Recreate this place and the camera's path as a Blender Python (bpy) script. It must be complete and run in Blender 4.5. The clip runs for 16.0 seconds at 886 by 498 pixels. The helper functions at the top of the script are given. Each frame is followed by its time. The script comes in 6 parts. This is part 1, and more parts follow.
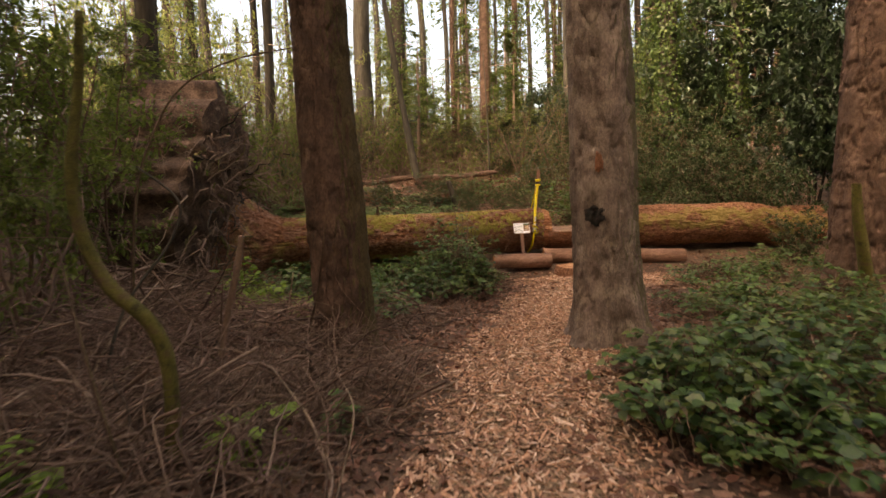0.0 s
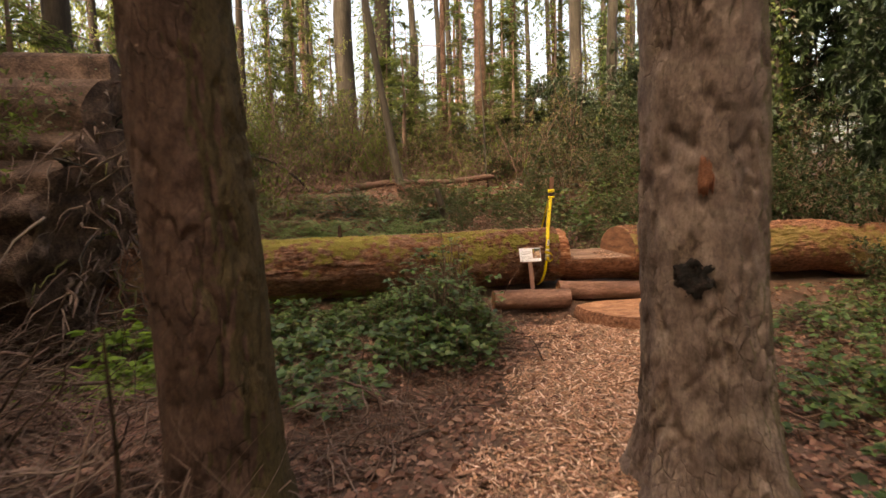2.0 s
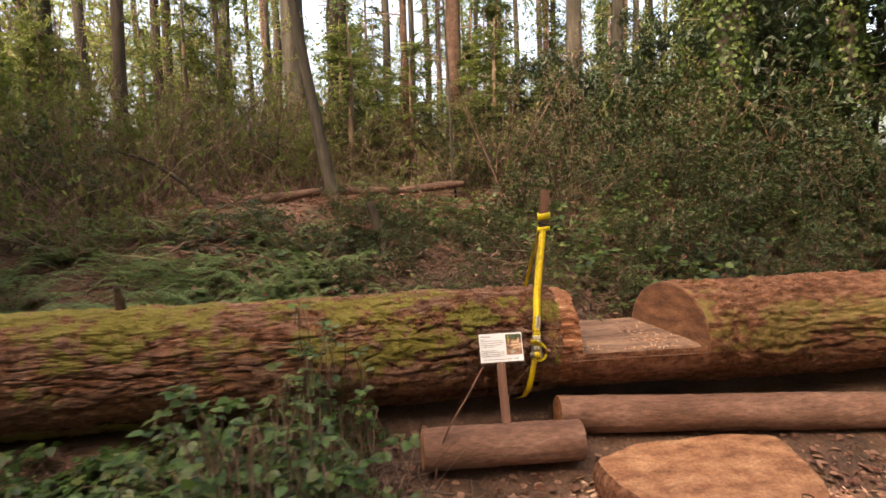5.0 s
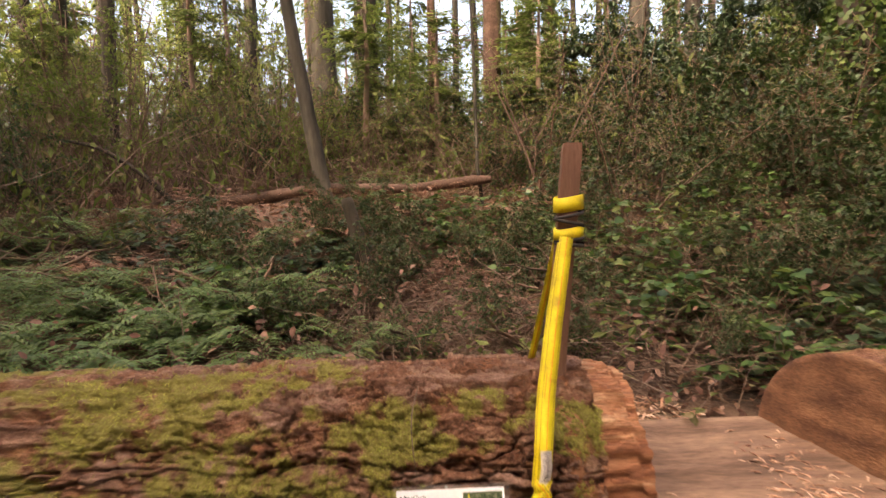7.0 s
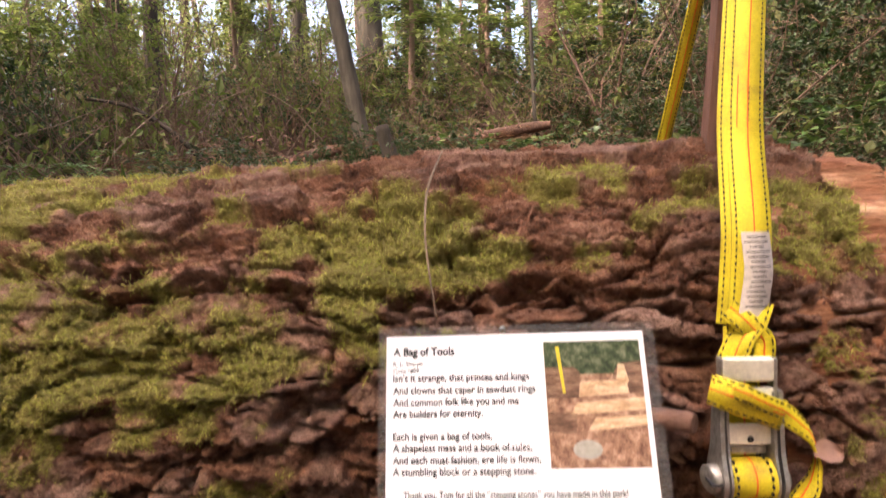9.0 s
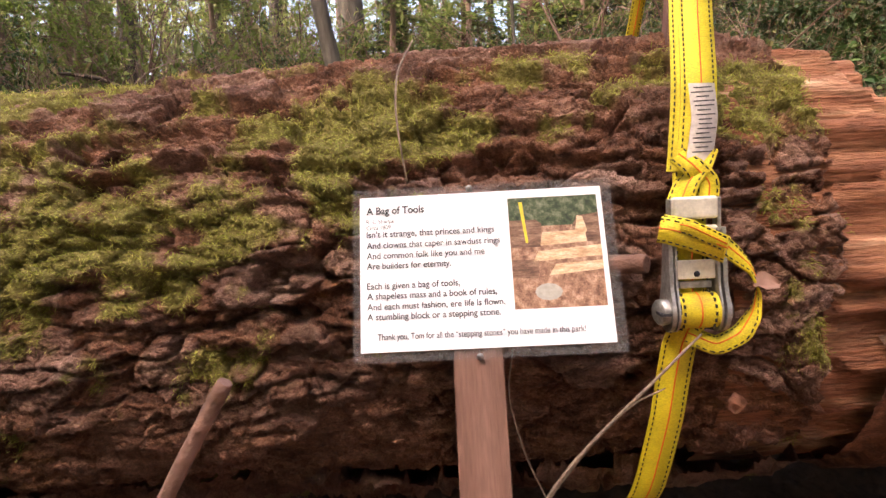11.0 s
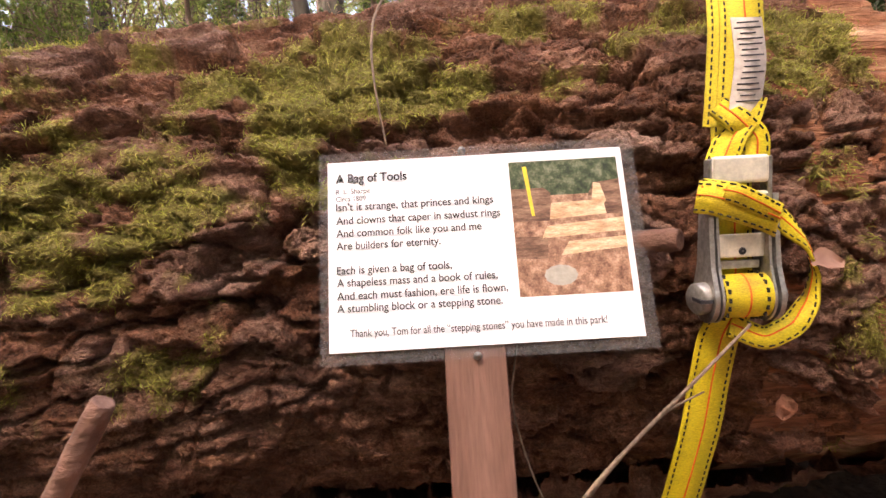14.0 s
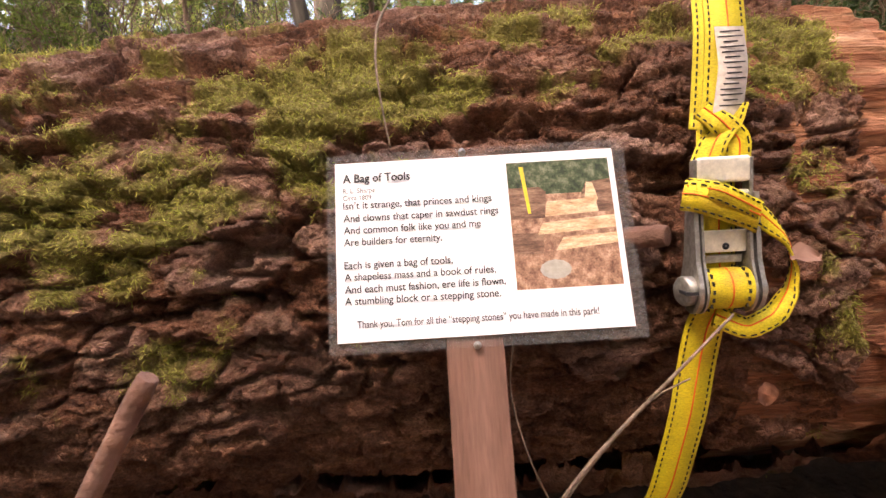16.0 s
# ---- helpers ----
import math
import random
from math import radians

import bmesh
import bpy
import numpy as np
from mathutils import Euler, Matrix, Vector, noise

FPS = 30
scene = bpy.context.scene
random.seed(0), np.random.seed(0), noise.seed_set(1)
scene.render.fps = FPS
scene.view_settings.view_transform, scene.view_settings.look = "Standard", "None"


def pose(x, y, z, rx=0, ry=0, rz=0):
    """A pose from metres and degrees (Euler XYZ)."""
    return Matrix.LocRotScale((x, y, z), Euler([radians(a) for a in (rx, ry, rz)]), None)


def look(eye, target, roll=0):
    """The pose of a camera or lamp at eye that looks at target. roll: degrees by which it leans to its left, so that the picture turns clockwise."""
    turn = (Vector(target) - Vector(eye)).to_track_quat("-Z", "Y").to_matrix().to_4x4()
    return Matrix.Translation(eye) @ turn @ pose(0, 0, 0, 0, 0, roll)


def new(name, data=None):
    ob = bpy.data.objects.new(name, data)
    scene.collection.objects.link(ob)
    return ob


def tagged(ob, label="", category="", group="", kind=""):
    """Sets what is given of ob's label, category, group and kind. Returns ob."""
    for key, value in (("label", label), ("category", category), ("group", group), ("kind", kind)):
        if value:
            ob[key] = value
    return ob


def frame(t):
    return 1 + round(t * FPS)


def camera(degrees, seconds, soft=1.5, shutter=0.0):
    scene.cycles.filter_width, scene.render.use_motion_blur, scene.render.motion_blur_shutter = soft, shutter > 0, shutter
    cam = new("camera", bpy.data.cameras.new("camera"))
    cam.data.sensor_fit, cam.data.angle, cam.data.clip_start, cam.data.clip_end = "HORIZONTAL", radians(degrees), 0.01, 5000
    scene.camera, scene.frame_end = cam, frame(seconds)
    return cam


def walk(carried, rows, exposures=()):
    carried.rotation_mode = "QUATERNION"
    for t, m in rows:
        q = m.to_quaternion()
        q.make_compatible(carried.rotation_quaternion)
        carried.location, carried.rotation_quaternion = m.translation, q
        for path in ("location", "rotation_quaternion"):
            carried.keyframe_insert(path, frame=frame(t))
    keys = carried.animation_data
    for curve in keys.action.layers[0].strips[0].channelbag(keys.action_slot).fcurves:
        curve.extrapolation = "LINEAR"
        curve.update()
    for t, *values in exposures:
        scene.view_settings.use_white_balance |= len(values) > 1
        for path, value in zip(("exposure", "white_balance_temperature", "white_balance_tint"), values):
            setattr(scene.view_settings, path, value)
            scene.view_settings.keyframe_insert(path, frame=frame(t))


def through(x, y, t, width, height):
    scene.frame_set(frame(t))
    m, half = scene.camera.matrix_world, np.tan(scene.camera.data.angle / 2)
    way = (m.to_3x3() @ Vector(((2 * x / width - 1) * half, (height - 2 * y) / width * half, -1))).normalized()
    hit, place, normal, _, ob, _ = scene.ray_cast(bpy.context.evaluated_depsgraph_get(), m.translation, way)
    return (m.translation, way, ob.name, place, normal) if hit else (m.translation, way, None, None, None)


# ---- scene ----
cam = camera(78.0, 16.0, shutter=0.4)
PATH = [
    (0, (-2.185, -9.749, 1.518), (-2.004, -7.768, 1.306), -1.7),
    (0.5, (-2.087, -9.173, 1.637), (-1.891, -7.193, 1.427), -1.7),
    (1, (-2.035, -8.529, 1.68), (-1.833, -6.551, 1.467), -1.7),
    (1.5, (-1.899, -7.883, 1.719), (-1.697, -5.906, 1.503), -1.7),
    (2, (-1.79, -7.284, 1.711), (-1.588, -5.306, 1.497), -1.6),
    (2.5, (-1.65, -6.628, 1.759), (-1.436, -4.651, 1.544), -1.5),
    (3, (-1.466, -5.996, 1.831), (-1.26, -4.019, 1.619), -1.5),
    (3.5, (-1.328, -5.304, 1.855), (-1.113, -3.328, 1.632), -1.4),
    (4, (-1.129, -4.682, 1.896), (-0.905, -2.706, 1.682), -1.4),
    (4.2, (-1.047, -4.466, 1.924), (-0.813, -2.491, 1.712), -1.4),
    (6.3, (0.013, -2.046, 1.648), (0.22, -0.064, 1.473), -1.9),
    (6.5, (0.079, -1.844, 1.665), (0.225, 0.143, 1.494), -1.8),
    (7, (0.118, -1.441, 1.663), (0.143, 0.552, 1.504), -1.2),
    (7.5, (0.136, -1.079, 1.596), (0.124, 0.915, 1.445), -1.3),
    (8, (0.145, -0.849, 1.503), (0.05, 1.144, 1.365), -1.1),
    (8.5, (0.128, -0.683, 1.229), (-0.024, 1.306, 1.091), -2.0),
    (9, (0.119, -0.632, 1.036), (-0.051, 1.356, 0.894), -2.2),
    (9.5, (0.114, -0.67, 0.958), (-0.033, 1.314, 0.758), -2.7),
    (10, (0.132, -0.688, 0.906), (-0.021, 1.295, 0.695), -2.8),
    (10.2, (0.142, -0.687, 0.899), (-0.012, 1.297, 0.692), -2.9),
    (12.3, (0.116, -0.603, 0.89), (0.075, 1.385, 0.679), -3.1),
    (12.5, (0.113, -0.577, 0.886), (0.078, 1.412, 0.681), -3.1),
    (13, (0.107, -0.539, 0.847), (0.061, 1.452, 0.657), -3.3),
    (13.5, (0.103, -0.537, 0.852), (0.042, 1.451, 0.639), -3.3),
    (14, (0.124, -0.561, 0.858), (0.061, 1.425, 0.639), -3.3),
    (14.5, (0.113, -0.571, 0.861), (0.046, 1.417, 0.651), -3.3),
    (15, (0.103, -0.574, 0.86), (0.042, 1.413, 0.641), -3.3),
    (15.5, (0.124, -0.596, 0.871), (0.043, 1.386, 0.618), -3.4),
    (16, (0.121, -0.593, 0.858), (0.066, 1.394, 0.637), -3.4),
]
walk(cam, [(t, look(eye, target, roll)) for t, eye, target, roll in PATH],
     exposures=[(0, 2.35, 9500, 14), (2.5, 2.5, 9000, 15), (4, 2.53, 8400, 14), (7.5, 2.66, 8100, 16), (9.5, 3.05, 7000, 19), (16, 3.12, 7300, 21)])

# world and light
SKY = bpy.data.worlds.new("sky")
scene.world = SKY
SKY.use_nodes = True
sky_nodes = SKY.node_tree.nodes
sky_tex = sky_nodes.new("ShaderNodeTexSky")
sky_tex.sky_type = "NISHITA"
sky_tex.sun_disc = False
sky_tex.sun_elevation = radians(46)
sky_tex.sun_rotation = radians(220)
sky_tex.air_density, sky_tex.dust_density, sky_tex.ozone_density = 1.0, 8.0, 1.0
SKY.node_tree.links.new(sky_tex.outputs["Color"], sky_nodes["Background"].inputs["Color"])
sky_nodes["Background"].inputs["Strength"].default_value = 0.15
sun_data = bpy.data.lights.new("sun", "SUN")
sun_data.energy, sun_data.angle, sun_data.color = 0.6, radians(20), (1.0, 0.94, 0.84)
sun = new("sun", sun_data)
sun.matrix_world = look((-12.5, -14.4, 19.8), (0, 0, 0))

rng = np.random.default_rng(7)


# ---- mesh tools ----
class Geo:
    """Gathers vertices and quads."""

    def __init__(self):
        self.v, self.f, self.n, self.attr = [], [], 0, []

    def add(self, verts, faces, value=0.0):
        verts = np.asarray(verts, float).reshape(-1, 3)
        self.v.append(verts)
        self.f.append(np.asarray(faces, np.int64).reshape(-1, 4) + self.n)
        self.attr.append(np.broadcast_to(np.asarray(value, float), (len(verts),)))
        self.n += len(verts)
        return self

    def tube(self, pts, radii, sides=5):
        pts = np.asarray(pts, float)
        radii = np.broadcast_to(np.asarray(radii, float), (len(pts),))
        way = np.gradient(pts, axis=0)
        way /= np.linalg.norm(way, axis=1)[:, None] + 1e-9
        ref = np.array([0.0, 0, 1]) if abs(way[:, 2]).mean() < 0.8 else np.array([1.0, 0, 0])
        a = np.cross(way, ref)
        a /= np.linalg.norm(a, axis=1)[:, None] + 1e-9
        b = np.cross(way, a)
        ang = np.arange(sides) * 2 * np.pi / sides
        ring = np.cos(ang)[None, :, None] * a[:, None] + np.sin(ang)[None, :, None] * b[:, None]
        verts = pts[:, None] + ring * radii[:, None, None]
        return self.grid(verts, wrap=True)

    def grid(self, verts, wrap=False, value=0.0):
        """A sheet of rows x columns x 3; wrap closes the columns."""
        rows, cols = verts.shape[:2]
        i = np.arange(rows * cols).reshape(rows, cols)
        if wrap:
            i = np.concatenate([i, i[:, :1]], 1)
        faces = np.stack([i[:-1, :-1], i[:-1, 1:], i[1:, 1:], i[1:, :-1]], -1)
        value = np.asarray(value, float)
        return self.add(verts, faces, value.ravel() if value.ndim else value)

    def box(self, centre, size, turn=None):
        s = np.array([[-1, -1, -1], [1, -1, -1], [1, 1, -1], [-1, 1, -1], [-1, -1, 1], [1, -1, 1], [1, 1, 1], [-1, 1, 1]]) * 0.5
        p = s * np.asarray(size, float)
        if turn is not None:
            p = p @ np.array(turn).T
        return self.add(p + np.asarray(centre, float), [[0, 3, 2, 1], [4, 5, 6, 7], [0, 1, 5, 4], [1, 2, 6, 5], [2, 3, 7, 6], [3, 0, 4, 7]])

    def leaves(self, base, way, up, length, width, far=False):
        """Folded pointed leaves, one for each row of base."""
        base, way, up = (np.asarray(q, float).reshape(-1, 3) for q in (base, way, up))
        way = way / (np.linalg.norm(way, axis=1)[:, None] + 1e-9)
        side = np.cross(way, up)
        side /= np.linalg.norm(side, axis=1)[:, None] + 1e-9
        top = np.cross(side, way)
        length = np.broadcast_to(np.asarray(length, float), (len(base),))[:, None]
        width = np.broadcast_to(np.asarray(width, float), (len(base),))[:, None]
        if far:
            shape = [(0, 0, 0), (0.5, 0.5, 0.08), (1, 0, -0.12), (0.5, -0.5, 0.08)]
            faces = [[0, 1, 2, 3]]
        else:
            shape = [(0, 0, 0), (0.28, 0.46, 0.05), (0.66, 0.4, 0.0), (1, 0, -0.18), (0.66, -0.4, 0.0), (0.28, -0.46, 0.05), (0.48, 0, -0.07)]
            faces = [[0, 1, 2, 6], [6, 2, 3, 4], [0, 6, 4, 5]]
        verts = np.stack([base + way * length * a + side * width * b + top * length * c for a, b, c in shape], 1)
        k = len(shape)
        f = np.asarray(faces)[None] + (np.arange(len(base)) * k)[:, None, None]
        return self.add(verts, f)

    def mesh(self, name, material, smooth=True, attr=""):
        me = bpy.data.meshes.new(name)
        v, f = np.concatenate(self.v), np.concatenate(self.f)
        me.vertices.add(len(v))
        me.vertices.foreach_set("co", v.ravel())
        me.loops.add(f.size)
        me.loops.foreach_set("vertex_index", f.ravel().astype(np.int32))
        me.polygons.add(len(f))
        me.polygons.foreach_set("loop_start", np.arange(0, f.size, 4, dtype=np.int32))
        me.update(calc_edges=True)
        me.polygons.foreach_set("use_smooth", np.full(len(f), smooth))
        if attr:
            me.attributes.new(attr, "FLOAT", "POINT").data.foreach_set("value", np.concatenate(self.attr).astype(np.float32))
        me.materials.append(material)
        return me


def part(name, geo, material, parent=None, label="", smooth=True, attr=""):
    ob = new(name, geo.mesh(name, material, smooth, attr))
    if parent is not None:
        ob.parent = parent
        if parent.type == "EMPTY":
            ob.matrix_parent_inverse = Matrix.Translation(parent.location).inverted()
    if label:
        tagged(ob, label)
    return ob


def thing(name, x, y, z, label, category, group="", kind=""):
    ob = new(name)
    ob.empty_display_size = 0.1
    ob.location = (x, y, z)
    return tagged(ob, label, category, group, kind)


def rand2(i, j, seed):
    h = (np.asarray(i, np.int64) * 374761393 + np.asarray(j, np.int64) * 668265263 + seed * 1274126177) & 0x7FFFFFFF
    h = ((h ^ (h >> 13)) * 1103515245) & 0x7FFFFFFF
    h = ((h ^ (h >> 16)) * 12345677) & 0x7FFFFFFF
    return (h & 0xFFFFF) / float(0xFFFFF)


def smooth_noise(u, v, seed=0):
    i, j = np.floor(u).astype(np.int64), np.floor(v).astype(np.int64)
    a, b = u - i, v - j
    a, b = a * a * (3 - 2 * a), b * b * (3 - 2 * b)
    return (rand2(i, j, seed) * (1 - a) + rand2(i + 1, j, seed) * a) * (1 - b) + (rand2(i, j + 1, seed) * (1 - a) + rand2(i + 1, j + 1, seed) * a) * b


def fbm(u, v, seed=0, octaves=4):
    total, amp, norm = 0.0, 1.0, 0.0
    for k in range(octaves):
        total = total + amp * smooth_noise(u * 2**k, v * 2**k, seed + 17 * k)
        norm += amp
        amp *= 0.5
    return total / norm - 0.5


def cells(u, v, seed=0):
    """Distances to the nearest and second nearest point of a jittered lattice, and a number for the nearest one."""
    i, j = np.floor(u).astype(np.int64), np.floor(v).astype(np.int64)
    d1, d2, who = np.full(u.shape, 9.0), np.full(u.shape, 9.0), np.zeros(u.shape)
    for a in (-1, 0, 1):
        for b in (-1, 0, 1):
            px, py = i + a + rand2(i + a, j + b, seed), j + b + rand2(i + a, j + b, seed + 5)
            d = np.hypot(u - px, v - py)
            near = d < d1
            d2 = np.where(near, d1, np.minimum(d2, d))
            who = np.where(near, rand2(i + a, j + b, seed + 9), who)
            d1 = np.where(near, d, d1)
    return d1, d2, who


def step(lo, hi, x):
    x = np.clip((x - lo) / (hi - lo), 0, 1)
    return x * x * (3 - 2 * x)


# ---- materials ----
def material(name):
    m = bpy.data.materials.new(name)
    m.use_nodes = True
    return m, m.node_tree.nodes, m.node_tree.links, m.node_tree.nodes["Principled BSDF"]


def ramp(nodes, links, source, colours, lo=0.0, hi=1.0):
    r = nodes.new("ShaderNodeValToRGB")
    el = r.color_ramp.elements
    while len(el) < len(colours):
        el.new(0.5)
    for k, c in enumerate(colours):
        el[k].position = lo + (hi - lo) * k / max(1, len(colours) - 1)
        el[k].color = (*c, 1)
    links.new(source, r.inputs["Fac"])
    return r.outputs["Color"]


def mixed(nodes, links, fac, a, b, mode="MIX"):
    m = nodes.new("ShaderNodeMix")
    m.data_type, m.blend_type = "RGBA", mode
    for socket, value in ((m.inputs["Factor"], fac), (m.inputs["A"], a), (m.inputs["B"], b)):
        if isinstance(value, (float, int)):
            socket.default_value = value
        elif isinstance(value, tuple):
            socket.default_value = (*value, 1)
        else:
            links.new(value, socket)
    return m.outputs["Result"]


def noise_node(nodes, links, scale, detail=6, stretch=(1, 1, 1), rough=0.6):
    c, mp, n = nodes.new("ShaderNodeTexCoord"), nodes.new("ShaderNodeMapping"), nodes.new("ShaderNodeTexNoise")
    mp.inputs["Scale"].default_value = stretch
    links.new(c.outputs["Object"], mp.inputs["Vector"])
    links.new(mp.outputs["Vector"], n.inputs["Vector"])
    n.inputs["Scale"].default_value, n.inputs["Detail"].default_value, n.inputs["Roughness"].default_value = scale, detail, rough
    return n.outputs["Fac"]


def bumped(nodes, links, bsdf, height, strength, distance):
    b = nodes.new("ShaderNodeBump")
    b.inputs["Strength"].default_value, b.inputs["Distance"].default_value = strength, distance
    links.new(height, b.inputs["Height"])
    links.new(b.outputs["Normal"], bsdf.inputs["Normal"])


def attribute(nodes, name):
    a = nodes.new("ShaderNodeAttribute")
    a.attribute_name = name
    return a.outputs["Fac"]


def surface(name, colours, scale=8, stretch=(1, 1, 1), rough=0.85, fine=60, bump=0.4, depth=0.01, metal=0.0, spread=0.35, island=0.0):
    """Colours mixed by a coarse noise, broken by a fine one, with a bump of the fine one."""
    m, nodes, links, bsdf = material(name)
    coarse = noise_node(nodes, links, scale, 8, stretch)
    grain = noise_node(nodes, links, fine, 6, stretch)
    col = ramp(nodes, links, coarse, colours, 0.32, 0.68)
    dark = ramp(nodes, links, grain, [(1 - spread,) * 3, (1, 1, 1), (1 + spread,) * 3], 0.3, 0.7)
    col = mixed(nodes, links, 1.0, col, dark, "MULTIPLY")
    if island:
        g = nodes.new("ShaderNodeNewGeometry")
        tint = ramp(nodes, links, g.outputs["Random Per Island"], [(1 - island,) * 3, (1 + island,) * 3])
        col = mixed(nodes, links, 1.0, col, tint, "MULTIPLY")
    links.new(col, bsdf.inputs["Base Color"])
    bsdf.inputs["Roughness"].default_value, bsdf.inputs["Metallic"].default_value = rough, metal
    bsdf.inputs["Specular IOR Level"].default_value = 0.3
    bumped(nodes, links, bsdf, grain, bump, depth)
    return m


def leafy(name, colours, rough=0.5, through=0.35, gloss=0.4):
    """Leaves that each take their own tone and let some light through."""
    m, nodes, links, bsdf = material(name)
    g = nodes.new("ShaderNodeNewGeometry")
    col = ramp(nodes, links, g.outputs["Random Per Island"], colours)
    vein = noise_node(nodes, links, 40, 3)
    col = mixed(nodes, links, 1.0, col, ramp(nodes, links, vein, [(0.75,) * 3, (1.2,) * 3], 0.3, 0.7), "MULTIPLY")
    links.new(col, bsdf.inputs["Base Color"])
    bsdf.inputs["Roughness"].default_value, bsdf.inputs["Specular IOR Level"].default_value = rough, gloss
    if through:
        t, mix = nodes.new("ShaderNodeBsdfTranslucent"), nodes.new("ShaderNodeMixShader")
        links.new(mixed(nodes, links, 1.0, col, (1.25, 1.35, 0.85), "MULTIPLY"), t.inputs["Color"])
        mix.inputs["Fac"].default_value = through
        links.new(bsdf.outputs["BSDF"], mix.inputs[1])
        links.new(t.outputs["BSDF"], mix.inputs[2])
        links.new(mix.outputs["Shader"], nodes["Material Output"].inputs["Surface"])
    return m


def ground_material():
    m, nodes, links, bsdf = material("forest_floor")
    coarse, grain = noise_node(nodes, links, 3.0, 8), noise_node(nodes, links, 45, 8)
    litter = ramp(nodes, links, coarse, [(0.05, 0.03, 0.02), (0.11, 0.06, 0.04), (0.16, 0.09, 0.06)], 0.3, 0.7)
    chip = ramp(nodes, links, grain, [(0.06, 0.035, 0.025), (0.22, 0.13, 0.08), (0.46, 0.3, 0.19)], 0.3, 0.7)
    col = mixed(nodes, links, attribute(nodes, "path"), litter, chip)
    col = mixed(nodes, links, 1.0, col, ramp(nodes, links, grain, [(0.55,) * 3, (1.3,) * 3], 0.3, 0.7), "MULTIPLY")
    links.new(col, bsdf.inputs["Base Color"])
    bsdf.inputs["Roughness"].default_value = 0.95
    bumped(nodes, links, bsdf, grain, 0.8, 0.03)
    return m


def log_material():
    m, nodes, links, bsdf = material("old_bark")
    coarse, mid, grain = noise_node(nodes, links, 9, 6, (0.6, 1, 1)), noise_node(nodes, links, 28, 8, (0.5, 1, 1)), noise_node(nodes, links, 130, 12, (0.6, 1, 1), 0.85)
    plate = ramp(nodes, links, mid, [(0.085, 0.034, 0.02), (0.23, 0.105, 0.064), (0.38, 0.2, 0.135)], 0.3, 0.7)
    rot = ramp(nodes, links, mid, [(0.055, 0.022, 0.013), (0.185, 0.077, 0.042), (0.37, 0.165, 0.085)], 0.3, 0.72)
    col = mixed(nodes, links, ramp(nodes, links, coarse, [(0, 0, 0), (1, 1, 1)], 0.45, 0.6), plate, rot)
    col = mixed(nodes, links, 1.0, col, ramp(nodes, links, grain, [(0.3,) * 3, (1.0,) * 3, (1.75,) * 3], 0.3, 0.7), "MULTIPLY")
    grey = ramp(nodes, links, mid, [(0.14, 0.07, 0.05), (0.245, 0.135, 0.1), (0.38, 0.24, 0.185)], 0.3, 0.7)
    grey = mixed(nodes, links, 1.0, grey, ramp(nodes, links, grain, [(0.55,) * 3, (1.0,) * 3, (1.4,) * 3], 0.3, 0.7), "MULTIPLY")
    col = mixed(nodes, links, attribute(nodes, "plate"), col, grey)
    green = ramp(nodes, links, grain, [(0.12, 0.09, 0.03), (0.25, 0.215, 0.06), (0.38, 0.35, 0.1)], 0.3, 0.7)
    speck = noise_node(nodes, links, 420, 6, (0.7, 1, 1), 0.8)
    col = mixed(nodes, links, 1.0, col, ramp(nodes, links, speck, [(0.55,) * 3, (1.05,) * 3, (1.6,) * 3], 0.3, 0.7), "MULTIPLY")
    col = mixed(nodes, links, attribute(nodes, "moss"), col, green)
    links.new(col, bsdf.inputs["Base Color"])
    bsdf.inputs["Roughness"].default_value, bsdf.inputs["Specular IOR Level"].default_value = 0.85, 0.25
    vor, vmap, vco = nodes.new("ShaderNodeTexVoronoi"), nodes.new("ShaderNodeMapping"), nodes.new("ShaderNodeTexCoord")
    vor.feature = "DISTANCE_TO_EDGE"
    vor.inputs["Scale"].default_value = 80
    vmap.inputs["Scale"].default_value = (0.8, 1, 1)
    links.new(vco.outputs["Object"], vmap.inputs["Vector"])
    warp = nodes.new("ShaderNodeVectorMath")
    warp.operation = "ADD"
    links.new(vmap.outputs["Vector"], warp.inputs[0])
    wn = nodes.new("ShaderNodeTexNoise")
    wn.inputs["Scale"].default_value, wn.inputs["Detail"].default_value = 40, 8
    wsc = nodes.new("ShaderNodeVectorMath")
    wsc.operation = "SCALE"
    wsc.inputs["Scale"].default_value = 0.05
    links.new(vco.outputs["Object"], wn.inputs["Vector"])
    links.new(wn.outputs["Color"], wsc.inputs[0])
    links.new(wsc.outputs["Vector"], warp.inputs[1])
    links.new(warp.outputs["Vector"], vor.inputs["Vector"])
    edge_ = ramp(nodes, links, vor.outputs["Distance"], [(0, 0, 0), (1, 1, 1)], 0.0, 0.16)
    both = mixed(nodes, links, 0.62, edge_, grain)
    bumped(nodes, links, bsdf, both, 0.9, 0.012)
    return m


